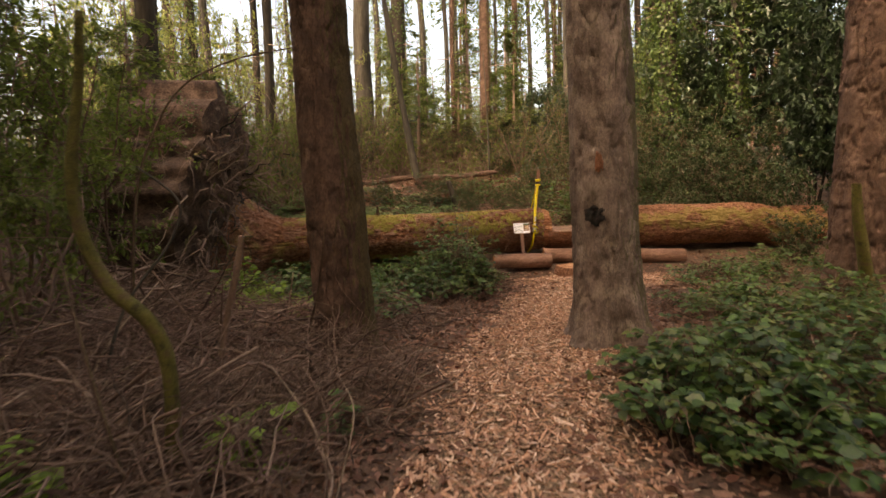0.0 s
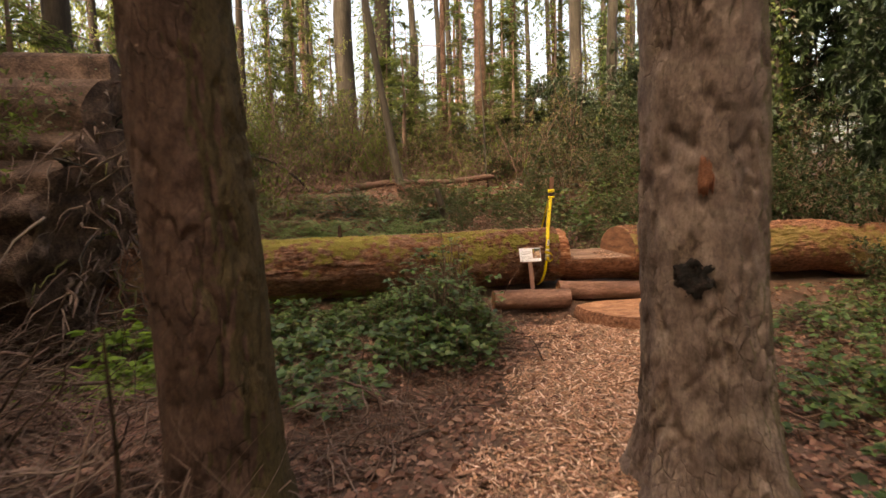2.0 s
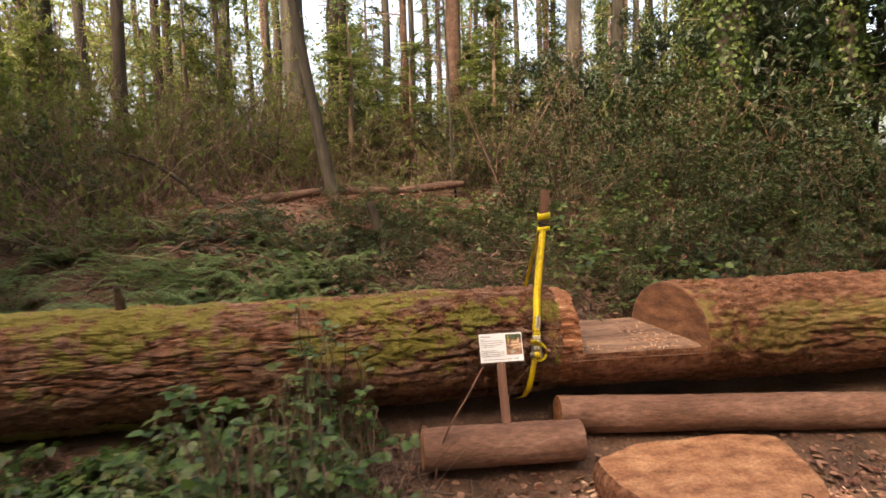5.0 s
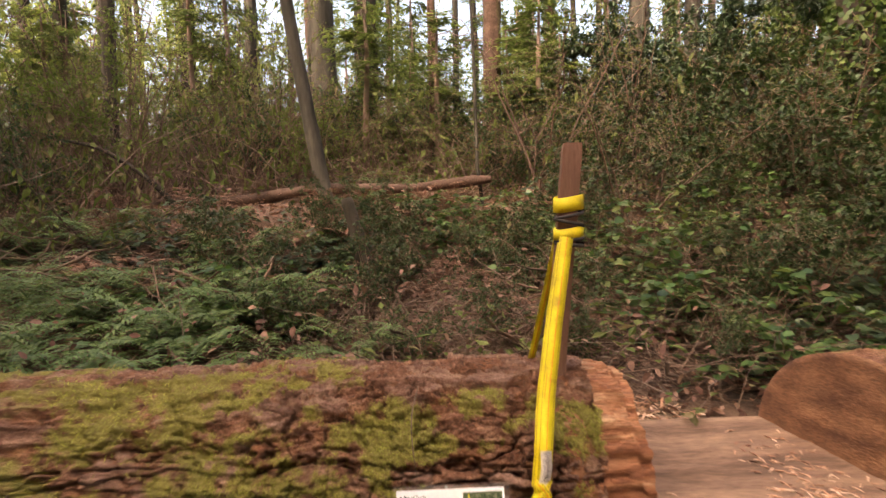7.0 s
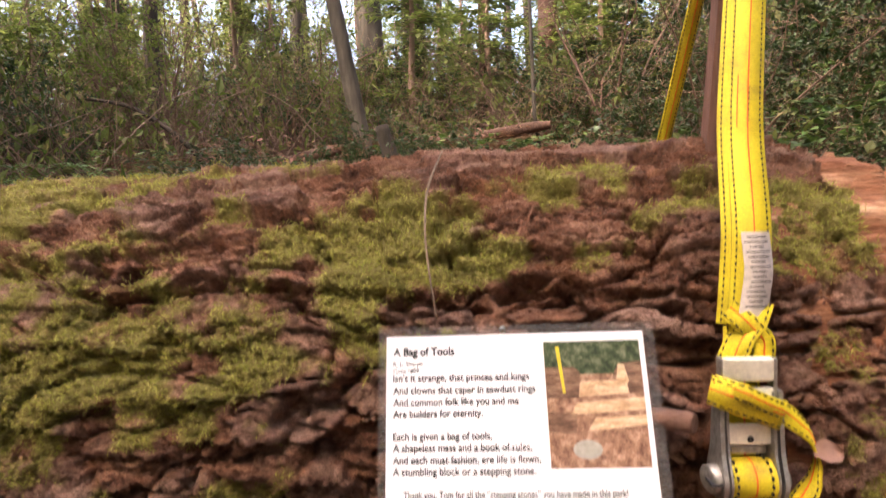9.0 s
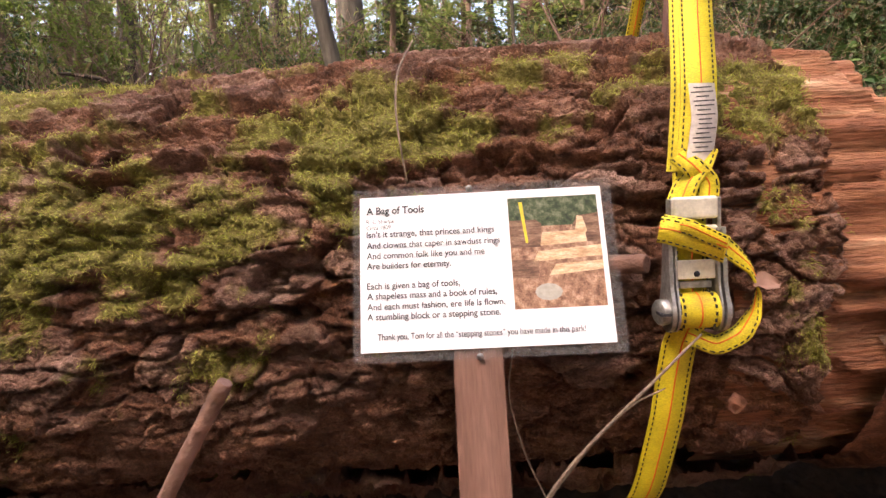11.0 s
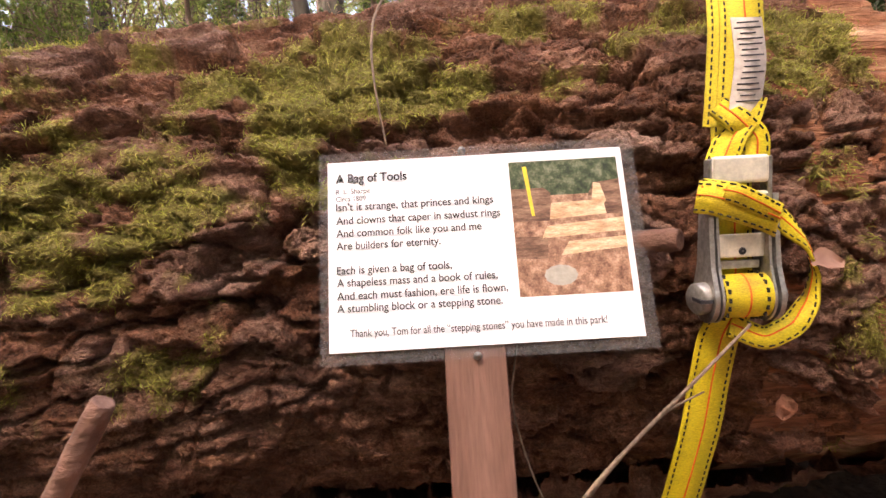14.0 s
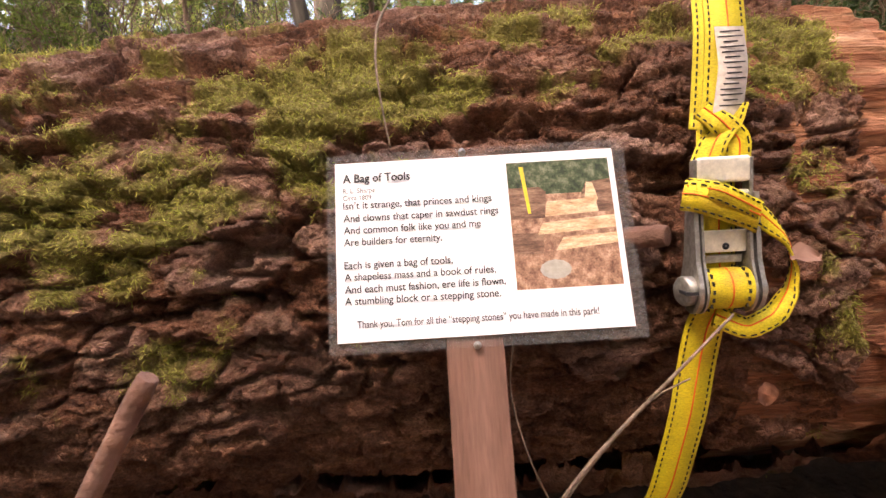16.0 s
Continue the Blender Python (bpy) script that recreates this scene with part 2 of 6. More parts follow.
def standing_bark(name, colours, gap, scale, moss):
    """Bark of a standing fir: scales parted by dark fissures, moss on the shaded side."""
    m, nodes, links, bsdf = material(name)
    co, wn, add, mp, vor = (nodes.new("ShaderNode" + k) for k in ("TexCoord", "TexNoise", "VectorMath", "Mapping", "TexVoronoi"))
    wn.inputs["Scale"].default_value, wn.inputs["Detail"].default_value = 7, 6
    links.new(co.outputs["Object"], wn.inputs["Vector"])
    soft = nodes.new("ShaderNodeVectorMath")
    soft.operation = "SCALE"
    soft.inputs["Scale"].default_value = 0.06
    links.new(wn.outputs["Color"], soft.inputs[0])
    add.operation = "ADD"
    links.new(co.outputs["Object"], add.inputs[0])
    links.new(soft.outputs["Vector"], add.inputs[1])
    mp.inputs["Scale"].default_value = (1, 1, 0.38)
    links.new(add.outputs["Vector"], mp.inputs["Vector"])
    vor.feature = "DISTANCE_TO_EDGE"
    vor.inputs["Scale"].default_value = scale
    links.new(mp.outputs["Vector"], vor.inputs["Vector"])
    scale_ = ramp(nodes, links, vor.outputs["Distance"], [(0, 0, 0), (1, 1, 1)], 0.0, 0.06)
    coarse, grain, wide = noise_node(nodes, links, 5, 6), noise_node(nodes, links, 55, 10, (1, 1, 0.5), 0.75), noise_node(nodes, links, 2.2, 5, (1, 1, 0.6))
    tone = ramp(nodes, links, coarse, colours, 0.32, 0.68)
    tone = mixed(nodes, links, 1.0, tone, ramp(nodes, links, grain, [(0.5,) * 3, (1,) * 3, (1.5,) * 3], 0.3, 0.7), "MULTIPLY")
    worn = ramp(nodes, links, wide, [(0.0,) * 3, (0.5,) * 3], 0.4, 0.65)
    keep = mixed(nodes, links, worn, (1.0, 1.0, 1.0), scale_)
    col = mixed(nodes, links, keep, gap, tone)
    geo_n, split, sub, mul = nodes.new("ShaderNodeNewGeometry"), nodes.new("ShaderNodeSeparateXYZ"), nodes.new("ShaderNodeMath"), nodes.new("ShaderNodeMath")
    links.new(geo_n.outputs["Normal"], split.inputs[0])
    sub.operation, mul.operation = "ADD", "MULTIPLY"
    links.new(split.outputs["X"], sub.inputs[0])
    links.new(coarse, sub.inputs[1])
    links.new(ramp(nodes, links, sub.outputs["Value"], [(0, 0, 0), (1, 1, 1)], 0.95, 1.45), mul.inputs[0])
    mul.inputs[1].default_value = moss
    green = ramp(nodes, links, grain, [(0.03, 0.025, 0.01), (0.075, 0.068, 0.02), (0.12, 0.11, 0.035)], 0.3, 0.7)
    links.new(mixed(nodes, links, mul.outputs["Value"], col, green), bsdf.inputs["Base Color"])
    bsdf.inputs["Roughness"].default_value, bsdf.inputs["Specular IOR Level"].default_value = 0.9, 0.25
    bumped(nodes, links, bsdf, mixed(nodes, links, 0.35, keep, grain), 1.0, 0.02)
    return m


def plain(name, colour, rough=0.5, metal=0.0, spread=0.12, scale=25):
    return surface(name, [tuple(c * (1 - spread) for c in colour), colour, tuple(min(1, c * (1 + spread)) for c in colour)], scale, rough=rough, fine=200, bump=0.08, depth=0.002, metal=metal, spread=spread)


M_GROUND, M_LOG = ground_material(), log_material()
M_WOOD = surface("fresh_cut_wood", [(0.2, 0.075, 0.035), (0.3, 0.13, 0.062), (0.46, 0.25, 0.135)], 7, (0.5, 1, 2.5), 0.8, 60, 0.6, 0.008, spread=0.3)
M_TORN = surface("torn_red_wood", [(0.15, 0.052, 0.026), (0.29, 0.115, 0.06), (0.36, 0.165, 0.09), (0.66, 0.42, 0.26)], 9, (0.35, 1, 3), 0.9, 80, 1.0, 0.012, spread=0.45)
M_STEP = surface("weathered_cut_wood", [(0.09, 0.05, 0.034), (0.19, 0.11, 0.075), (0.3, 0.185, 0.125)], 5, (0.4, 2.5, 1), 0.85, 50, 0.7, 0.008, spread=0.35)
M_SLAB = surface("orange_sawn_wood", [(0.16, 0.068, 0.036), (0.31, 0.145, 0.078), (0.45, 0.25, 0.145)], 6, (0.8, 1.5, 1), 0.85, 60, 0.8, 0.01, spread=0.45)
M_OLDCUT = surface("weathered_orange_wood", [(0.09, 0.038, 0.022), (0.17, 0.077, 0.043), (0.26, 0.13, 0.072)], 6, (0.5, 1, 2.5), 0.85, 60, 0.7, 0.008, spread=0.35)
M_CHIP = leafy("chips", [(0.08, 0.0399, 0.0276), (0.44, 0.228, 0.138), (0.6, 0.342, 0.233), (0.24, 0.109, 0.07), (0.8, 0.57, 0.435), (0.5, 0.275, 0.18), (0.15, 0.0712, 0.0477), (0.7, 0.437, 0.307)], 0.8, 0.0, 0.2)
M_DEAD = leafy("dead_leaf", [(0.1, 0.048, 0.035), (0.2, 0.1, 0.073), (0.32, 0.185, 0.14), (0.14, 0.06, 0.043)], 0.75, 0.15, 0.2)
M_PALELEAF = leafy("pale_dead_leaf", [(0.1, 0.05, 0.04), (0.17, 0.085, 0.068), (0.3, 0.18, 0.14), (0.13, 0.06, 0.047), (0.2, 0.11, 0.088)], 0.75, 0.2, 0.2)
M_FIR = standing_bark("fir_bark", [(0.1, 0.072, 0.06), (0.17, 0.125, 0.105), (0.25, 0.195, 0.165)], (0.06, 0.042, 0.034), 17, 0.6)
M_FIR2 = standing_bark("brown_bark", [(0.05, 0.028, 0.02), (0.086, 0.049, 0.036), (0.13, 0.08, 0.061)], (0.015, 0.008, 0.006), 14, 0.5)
M_GREYBARK = surface("grey_bark", [(0.026, 0.022, 0.017), (0.05, 0.042, 0.033), (0.085, 0.073, 0.058)], 3, (1, 1, 0.2), 0.9, 16, 0.8, 0.02, spread=0.35)
M_DARKBARK = surface("dark_bark", [(0.02, 0.016, 0.012), (0.038, 0.029, 0.021), (0.06, 0.046, 0.034)], 3, (1, 1, 0.2), 0.9, 16, 0.8, 0.02)
M_TWIG = leafy("twig", [(0.05, 0.03, 0.022), (0.12, 0.07, 0.052), (0.24, 0.165, 0.13), (0.09, 0.048, 0.033)], 0.8, 0.0, 0.25)
M_CANE = leafy("red_brown_cane", [(0.07, 0.045, 0.033), (0.15, 0.09, 0.065), (0.23, 0.165, 0.125)], 0.8, 0.0, 0.25)
M_MOSSTWIG = surface("mossy_bark", [(0.05, 0.04, 0.015), (0.11, 0.1, 0.025), (0.1, 0.06, 0.04)], 12, rough=0.95, fine=120, bump=0.8, depth=0.01)
M_MOSS = leafy("moss", [(0.19, 0.165, 0.05), (0.33, 0.32, 0.075), (0.48, 0.46, 0.12), (0.38, 0.28, 0.12), (0.28, 0.31, 0.07)], 0.9, 0.4, 0.1)
M_BRAMBLE = leafy("bramble_leaf", [(0.018, 0.045, 0.014), (0.045, 0.095, 0.026), (0.1, 0.17, 0.045), (0.028, 0.06, 0.018), (0.14, 0.16, 0.055), (0.06, 0.12, 0.03)], 0.4, 0.3)
M_BRIGHT = leafy("young_leaf", [(0.13, 0.2, 0.03), (0.19, 0.28, 0.04), (0.1, 0.17, 0.03)], 0.5, 0.4)
M_HOLLY = leafy("dark_leaf", [(0.018, 0.034, 0.016), (0.03, 0.052, 0.022), (0.048, 0.075, 0.032)], 0.4, 0.15, 0.35)
M_LAUREL = leafy("laurel_leaf", [(0.018, 0.034, 0.013), (0.036, 0.06, 0.02), (0.06, 0.095, 0.032), (0.025, 0.045, 0.016), (0.13, 0.075, 0.045)], 0.5, 0.3, 0.35)
M_AIRY = leafy("airy_leaf", [(0.06, 0.085, 0.022), (0.1, 0.13, 0.035), (0.15, 0.18, 0.05), (0.08, 0.1, 0.03)], 0.55, 0.45, 0.25)
# sunlight on the far shrubs is put into these lighter leaf tones
M_SUNNY = leafy("sunlit_tone_leaf", [(0.12, 0.15, 0.05), (0.2, 0.225, 0.075), (0.28, 0.3, 0.11), (0.16, 0.18, 0.06)], 0.5, 0.5, 0.35)
M_DARKNEEDLE = leafy("dark_needles", [(0.04, 0.055, 0.018), (0.07, 0.085, 0.026), (0.11, 0.12, 0.035)], 0.6, 0.4, 0.2)
M_IVY = leafy("ivy_leaf", [(0.03, 0.06, 0.018), (0.06, 0.1, 0.025), (0.1, 0.13, 0.03)], 0.5, 0.25)
M_NEEDLE = leafy("needles", [(0.05, 0.07, 0.026), (0.095, 0.12, 0.042), (0.165, 0.185, 0.065), (0.07, 0.088, 0.033)], 0.55, 0.5)
M_THICK = leafy("thicket_leaf", [(0.09, 0.11, 0.035), (0.15, 0.165, 0.055), (0.07, 0.1, 0.03), (0.2, 0.15, 0.09)], 0.7, 0.35, 0.2)
M_STALK = plain("dry_stalk", (0.2, 0.14, 0.1), 0.8, spread=0.3)
M_FERN = leafy("fern_leaf", [(0.06, 0.1, 0.035), (0.1, 0.15, 0.05), (0.15, 0.2, 0.07)], 0.5, 0.3)
M_SOIL = surface("root_soil", [(0.045, 0.026, 0.018), (0.1, 0.06, 0.042), (0.19, 0.12, 0.085)], 5, (1, 1, 1), 0.95, 40, 1.0, 0.03, spread=0.4)
# burnt bark, and the black used as shade inside the ratchet
M_CHAR_AND_SHADE = surface("charred_bark_and_gap_shade", [(0.008, 0.007, 0.007), (0.016, 0.013, 0.012), (0.05, 0.034, 0.027)], 16, rough=0.95, fine=70, bump=1.0, depth=0.03, spread=0.5)
M_STAKE = surface("stained_stake", [(0.12, 0.06, 0.042), (0.17, 0.085, 0.06), (0.21, 0.11, 0.08)], 14, (3, 3, 0.3), 0.7, 90, 0.3, 0.003, spread=0.2)
M_PAPER = plain("paper", (0.86, 0.85, 0.88), 0.55, spread=0.02)
M_INK = plain("ink", (0.03, 0.03, 0.035), 0.6)
M_STEEL = plain("zinc_steel", (0.36, 0.34, 0.31), 0.42, 0.75, 0.25)
M_PLATE = plain("brass_zinc_plate", (0.85, 0.8, 0.68), 0.4, 0.5, 0.12)
M_STITCH, M_STRIPE = plain("black_thread", (0.03, 0.028, 0.02), 0.8), plain("red_thread", (0.75, 0.12, 0.02), 0.7)
M_TAG = plain("tag_cloth", (0.62, 0.55, 0.5), 0.8, spread=0.15)


def webbing():
    m, nodes, links, bsdf = material("yellow_webbing")
    weave = nodes.new("ShaderNodeTexBrick")
    c = nodes.new("ShaderNodeTexCoord")
    links.new(c.outputs["Object"], weave.inputs["Vector"])
    fine = noise_node(nodes, links, 400, 3, (1, 1, 3))
    dirt = noise_node(nodes, links, 14, 6)
    col = ramp(nodes, links, dirt, [(0.42, 0.3, 0.02), (0.66, 0.52, 0.012), (0.74, 0.6, 0.02)], 0.32, 0.6)
    col = mixed(nodes, links, 1.0, col, ramp(nodes, links, fine, [(0.75,) * 3, (1.15,) * 3], 0.35, 0.65), "MULTIPLY")
    links.new(col, bsdf.inputs["Base Color"])
    bsdf.inputs["Roughness"].default_value = 0.6
    bumped(nodes, links, bsdf, fine, 0.5, 0.002)
    return m


def film_material():
    m, nodes, links, bsdf = material("clear_laminate")
    bsdf.inputs["Base Color"].default_value = (0.9, 0.9, 0.9, 1)
    bsdf.inputs["Roughness"].default_value = 0.1
    bsdf.inputs["Alpha"].default_value = 0.035
    return m


M_WEB, M_FILM = webbing(), film_material()


# ---- ground ----
LINE = np.array([(-2.6, -14), (-2.2, -10), (-1.65, -7.3), (-1.05, -5.2), (-0.45, -3.9), (0.05, -2.6), (0.75, -1.6), (1.3, -0.9)])
GY = [-400, -60, -12, -9, -6, -3, -1, -0.6, -0.3, 0.5, 1.5, 3.9, 5, 6, 7.5, 10.5, 16, 30, 60, 400]
GZ = [-0.5, -0.3, -0.05, 0, 0, -0.07, 0.02, -0.07, 0.04, 0.3, 0.4, 0.85, 1.25, 1.66, 1.74, 2.35, 2.9, 3.2, 3.5, 3.5]


def off_path(x, y):
    """Distance from the edge of the chip path; negative on it."""
    x, y = np.asarray(x, float), np.asarray(y, float)
    best = np.full(np.broadcast(x, y).shape, 99.0)
    for (ax, ay), (bx, by) in zip(LINE[:-1], LINE[1:]):
        t = np.clip(((x - ax) * (bx - ax) + (y - ay) * (by - ay)) / ((bx - ax) ** 2 + (by - ay) ** 2), 0, 1)
        best = np.minimum(best, np.hypot(x - ax - t * (bx - ax), y - ay - t * (by - ay)))
    apron = np.hypot((x - 1.2) / 1.25, (y + 1.15) / 0.75) - 1
    notch = np.hypot((x - 1.2) / 0.55, (y - 1.3) / 0.5) - 1
    return np.minimum(np.minimum(best - 0.66, apron), notch)


def height(x, y):
    x, y = np.asarray(x, float), np.asarray(y, float)
    z = np.interp(y, GY, GZ)
    away = step(0.0, 1.5, off_path(x, y))
    z = z + away * (0.09 * fbm(x * 0.5 + 40, y * 0.5, 3) + 0.1 * fbm(x * 1.7, y * 1.7, 4)) + 0.03 * fbm(x * 4, y * 4, 5)
    z = z + 0.22 * step(-2.2, -5.0, x) * step(-2.0, -4.5, y) * step(-14, -9, y)
    return z


def spread_axis(lo, hi, fine):
    core = np.arange(lo, hi + fine / 2, fine)
    far = np.geomspace(fine * 2, 380, 26)
    return np.concatenate([lo - far[::-1], core, hi + far])


gx, gy = spread_axis(-11, 11, 0.1), spread_axis(-13, 13, 0.1)
GX, GYY = np.meshgrid(gx, gy)
sheet = np.stack([GX, GYY, height(GX, GYY)], -1)
edge = off_path(GX, GYY) + 0.5 * fbm(GX * 3, GYY * 3, 8)
ground = part("ground", Geo().grid(sheet, value=step(0.15, -0.2, edge)), M_GROUND, attr="path")
tagged(ground, "brown forest floor of soil and leaf litter with a wood chip path", "ground", kind="structure")


# ---- the fallen trunk with its sawn notch ----
def trunk_frame(x):
    """Radius, middle across and middle height of the fallen trunk at x."""
    west = (0.7 - x) * (x < 0.7)
    r = 0.4 + 0.011 * west
    return r, r - 0.01, np.where(x < 0.7, 1.152 - 0.013 * west, 1.135) - r


def bark_relief(x, arc, seed, plates=1.0):
    """Height of torn bark plates: shingled ledges along the trunk, cracked plates and small flakes."""
    jag = 0.016 * fbm(x * 45, arc * 55, seed + 11, 3)
    wu, wv = x + 0.09 * fbm(x * 6, arc * 6, seed) + jag, arc + 0.06 * fbm(x * 5 + 9, arc * 7, seed + 1) + 0.014 * fbm(x * 50, arc * 60, seed + 12, 3)
    d1, d2, who = cells(wu / 0.105, wv / 0.066, seed + 2)
    plate = who - 1.1 * (1 - step(0.0, 0.05, d2 - d1))
    d1, d2, who2 = cells(wu / 0.04 + 3, wv / 0.021, seed + 3)
    flake = who2 - 0.9 * (1 - step(0.0, 0.1, d2 - d1))
    d1, d2, who3 = cells(wu / 0.014 + 7, wv / 0.009, seed + 8)
    chip = who3 - 0.8 * (1 - step(0.0, 0.16, d2 - d1))
    ledge = (arc / 0.075 + 2.2 * fbm(x * 2.2, arc * 4, seed + 4) + 0.45 * fbm(x * 14, arc * 14, seed + 13)) % 1.0
    lip = step(0.0, 0.045, ledge) * (1 - 0.8 * ledge) * step(-0.12, 0.12, fbm(x * 3, arc * 6, seed + 14))
    crack = step(0.0, 0.04, abs(fbm(x * 5, arc * 15, seed + 15, 4)))
    rough = fbm(x * 120, arc * 150, seed + 5, 3)
    return plates * (0.017 * plate + 0.007 * flake + 0.003 * chip + 0.018 * lip + 0.026 * (crack - 1)) + 0.006 * rough + 0.006 * fbm(x * 30, arc * 40, seed + 16) + 0.024 * fbm(x * 2, arc * 4, seed + 6) + 0.01


def bark_tone(x, arc, seed):
    """Which plates are weathered grey, by the same layout as the relief."""
    jag = 0.016 * fbm(x * 45, arc * 55, seed + 11, 3)
    wu, wv = x + 0.09 * fbm(x * 6, arc * 6, seed) + jag, arc + 0.06 * fbm(x * 5 + 9, arc * 7, seed + 1) + 0.014 * fbm(x * 50, arc * 60, seed + 12, 3)
    d1, d2, who = cells(wu / 0.105, wv / 0.066, seed + 2)
    return 0.8 * step(0.02, 0.12, d2 - d1) * step(0.3, 0.8, who)


def add_tone(ob, tone):
    ob.data.attributes.new("plate", "FLOAT", "POINT").data.foreach_set("value", tone.ravel().astype(np.float32))


def bark_sheet(x, ang, seed, start=None):
    """Points of a trunk's bark: x along it, angle from straight ahead of the walker over the top."""
    X, A = np.meshgrid(x, ang, indexing="ij")
    if start is not None:
        X = X + start(A) * (X <= x[0] + 1e-6 + 0.5) * np.clip(1 - (X - x[0]) / 0.5, 0, 1)
    r, yc, zc = trunk_frame(X)
    low = step(-0.1, -0.5, A) * (A > -2.0)
    d = bark_relief(X, A * r, seed, 1 - 0.2 * low) - 0.04
    top = 0.004 + 0.014 * (1 - np.exp(-(((X - 0.38) / 0.1) ** 2)))
    d = np.where(d > 0, top * np.tanh(d / top), 1.25 * d)
    if start is not None:
        k = np.clip((X - x[0] - start(A)) / 0.15, 0, 1)
        d = d * k - 0.02 * (1 - k)
    y, z = yc - (r + d) * np.cos(A), zc + (r + d) * np.sin(A)
    moss = fbm(X * 2.6, A * 2.4, seed + 21, 3) + 0.95 * fbm(X * 15, A * 6.5, seed + 22, 5) + 0.35 * fbm(X * 60, A * 24, seed + 23, 3)
    bias = 0.2 * step(0.1, -0.2, X) * step(-1.6, -0.9, X) + step(-0.9, -1.6, X) * (0.3 * step(0.7, 1.15, A) - 0.12 * step(0.7, 0.2, A)) + 0.22 * step(0.4, 0.47, X) * step(1.0, 0.6, A) + 0.08 * step(-0.2, 0.35, A) - 0.22 * step(1.0, 1.25, A) * (X > -1) - 0.3 * low - 0.15 * step(0.1, 0.35, X) * step(0.5, 0.42, X)
    moss = step(0.13, 0.36, moss + bias - 0.01 * (X > -0.9))
    return np.stack([X, y, z], -1), moss


xs_fine = np.concatenate([np.arange(-5.6, -1.1, 0.025), np.arange(-1.1, -0.55, 0.008), np.arange(-0.55, 0.62, 0.0032)])
ang = np.concatenate([np.arange(-0.75, 1.45, 0.0084), np.arange(1.45, 1.75, 0.02), np.linspace(1.77, 2 * math.pi - 0.75, 46)])
left_bark, left_moss = bark_sheet(xs_fine, ang, 31)
ragged = 0.05 * fbm(ang * 4, ang * 0 + 2.0, 77) + 0.03 * fbm(ang * 17, ang * 0 + 2.0, 78)
tail = np.clip((left_bark[..., 0] - 0.5) / 0.12, 0, 1)
left_bark[..., 0] += tail * (ragged[None, :] * 1.2 - 0.03)

fallen_log = thing("fallen_log", -1.5, 0.4, 0.3, "huge mossy fallen tree trunk with a sawn notch and upturned roots", "fallen log")


def log_part(name, geo, mat, label="", smooth=True, attr="", parent=None):
    return part(name, geo, mat, parent or fallen_log, label, smooth, attr)


left_ob = log_part("bark", Geo().grid(left_bark, value=left_moss), M_LOG, "plated red-brown bark with patches of green moss", attr="moss")
TX, TA = np.meshgrid(xs_fine, ang, indexing="ij")
add_tone(left_ob, bark_tone(TX, TA * trunk_frame(TX)[0], 31) * step(-0.55, -0.2, TA))

# torn and sawn end of the left part
xe = np.concatenate([np.arange(0.46, 0.74, 0.008)])
ae = np.linspace(-1.2, 3.6, 190)
XE, AE = np.meshgrid(xe, ae, indexing="ij")
re, ye, ze = trunk_frame(XE)
shave = 0.05 * step(0.52, 0.74, XE)
tear = 0.014 * fbm(XE * 9, AE * 14, 51) + 0.06 * (cells(XE / 0.16 + fbm(XE * 5, AE * 5, 52), AE * 15, 53)[2] - 0.5) * step(0.5, 0.6, XE)
RE = re * 0.915 - 0.35 * shave + 0.5 * tear
XE2 = XE + 0.05 * step(0.6, 0.74, XE) * fbm(AE * 3, AE * 0, 54)
end_skin = np.stack([XE2, ye - RE * np.cos(AE), ze + RE * np.sin(AE)], -1)
scale_in = np.linspace(1, 0.02, 34)[:, None]
rim = end_skin[-1]
cy, cz = 0.38, 0.73
face_pts = np.stack([rim[None, :, 0] + 0.03 * (1 - scale_in) + 0.012 * fbm(scale_in * 9 + 0 * rim[None, :, 0], 6 * ae[None, :], 55), cy + (rim[None, :, 1] - cy) * scale_in, cz + (rim[None, :, 2] - cz) * scale_in], -1)
log_part("torn_edge", Geo().grid(end_skin), M_TORN, "torn reddish wood at the sawn end")
log_part("cut_end", Geo().grid(face_pts), M_WOOD, "pale orange sawn face")

# bottom half left standing as a step
xs = np.linspace(0.66, 1.78, 90)
arc_a = np.linspace(-0.08, -math.pi + 0.05, 60)
XS, AS = np.meshgrid(xs, arc_a, indexing="ij")
rs, ys, zs = trunk_frame(XS)
RS = rs * 0.985 + 0.5 * bark_relief(XS, AS * 0.39, 61, 0.6) - 0.03
log_part("bark", Geo().grid(np.stack([XS, ys - RS * np.cos(AS), zs + RS * np.sin(AS)], -1), value=0 * XS), M_LOG, attr="moss")
vs = np.linspace(0, 1, 50)
XT, VT = np.meshgrid(np.linspace(0.66, 1.8, 120), vs, indexing="ij")
yt = 0.015 + 0.74 * VT
zt = 0.69 + 0.055 * VT + 0.012 * fbm(XT * 3, VT * 12, 62) - 0.05 * step(0.12, 0.0, VT) + 0.016 * step(0.3, 0.6, fbm(XT * 2, VT * 2, 63) + 0.5)
log_part("notch_step", Geo().grid(np.stack([XT, yt, zt], -1)), M_STEP, "flat sawn step of weathered wood")


def right_start(a):
    y = 0.38 - 0.39 * np.cos(a)
    return (0.6 - y) * 0.28


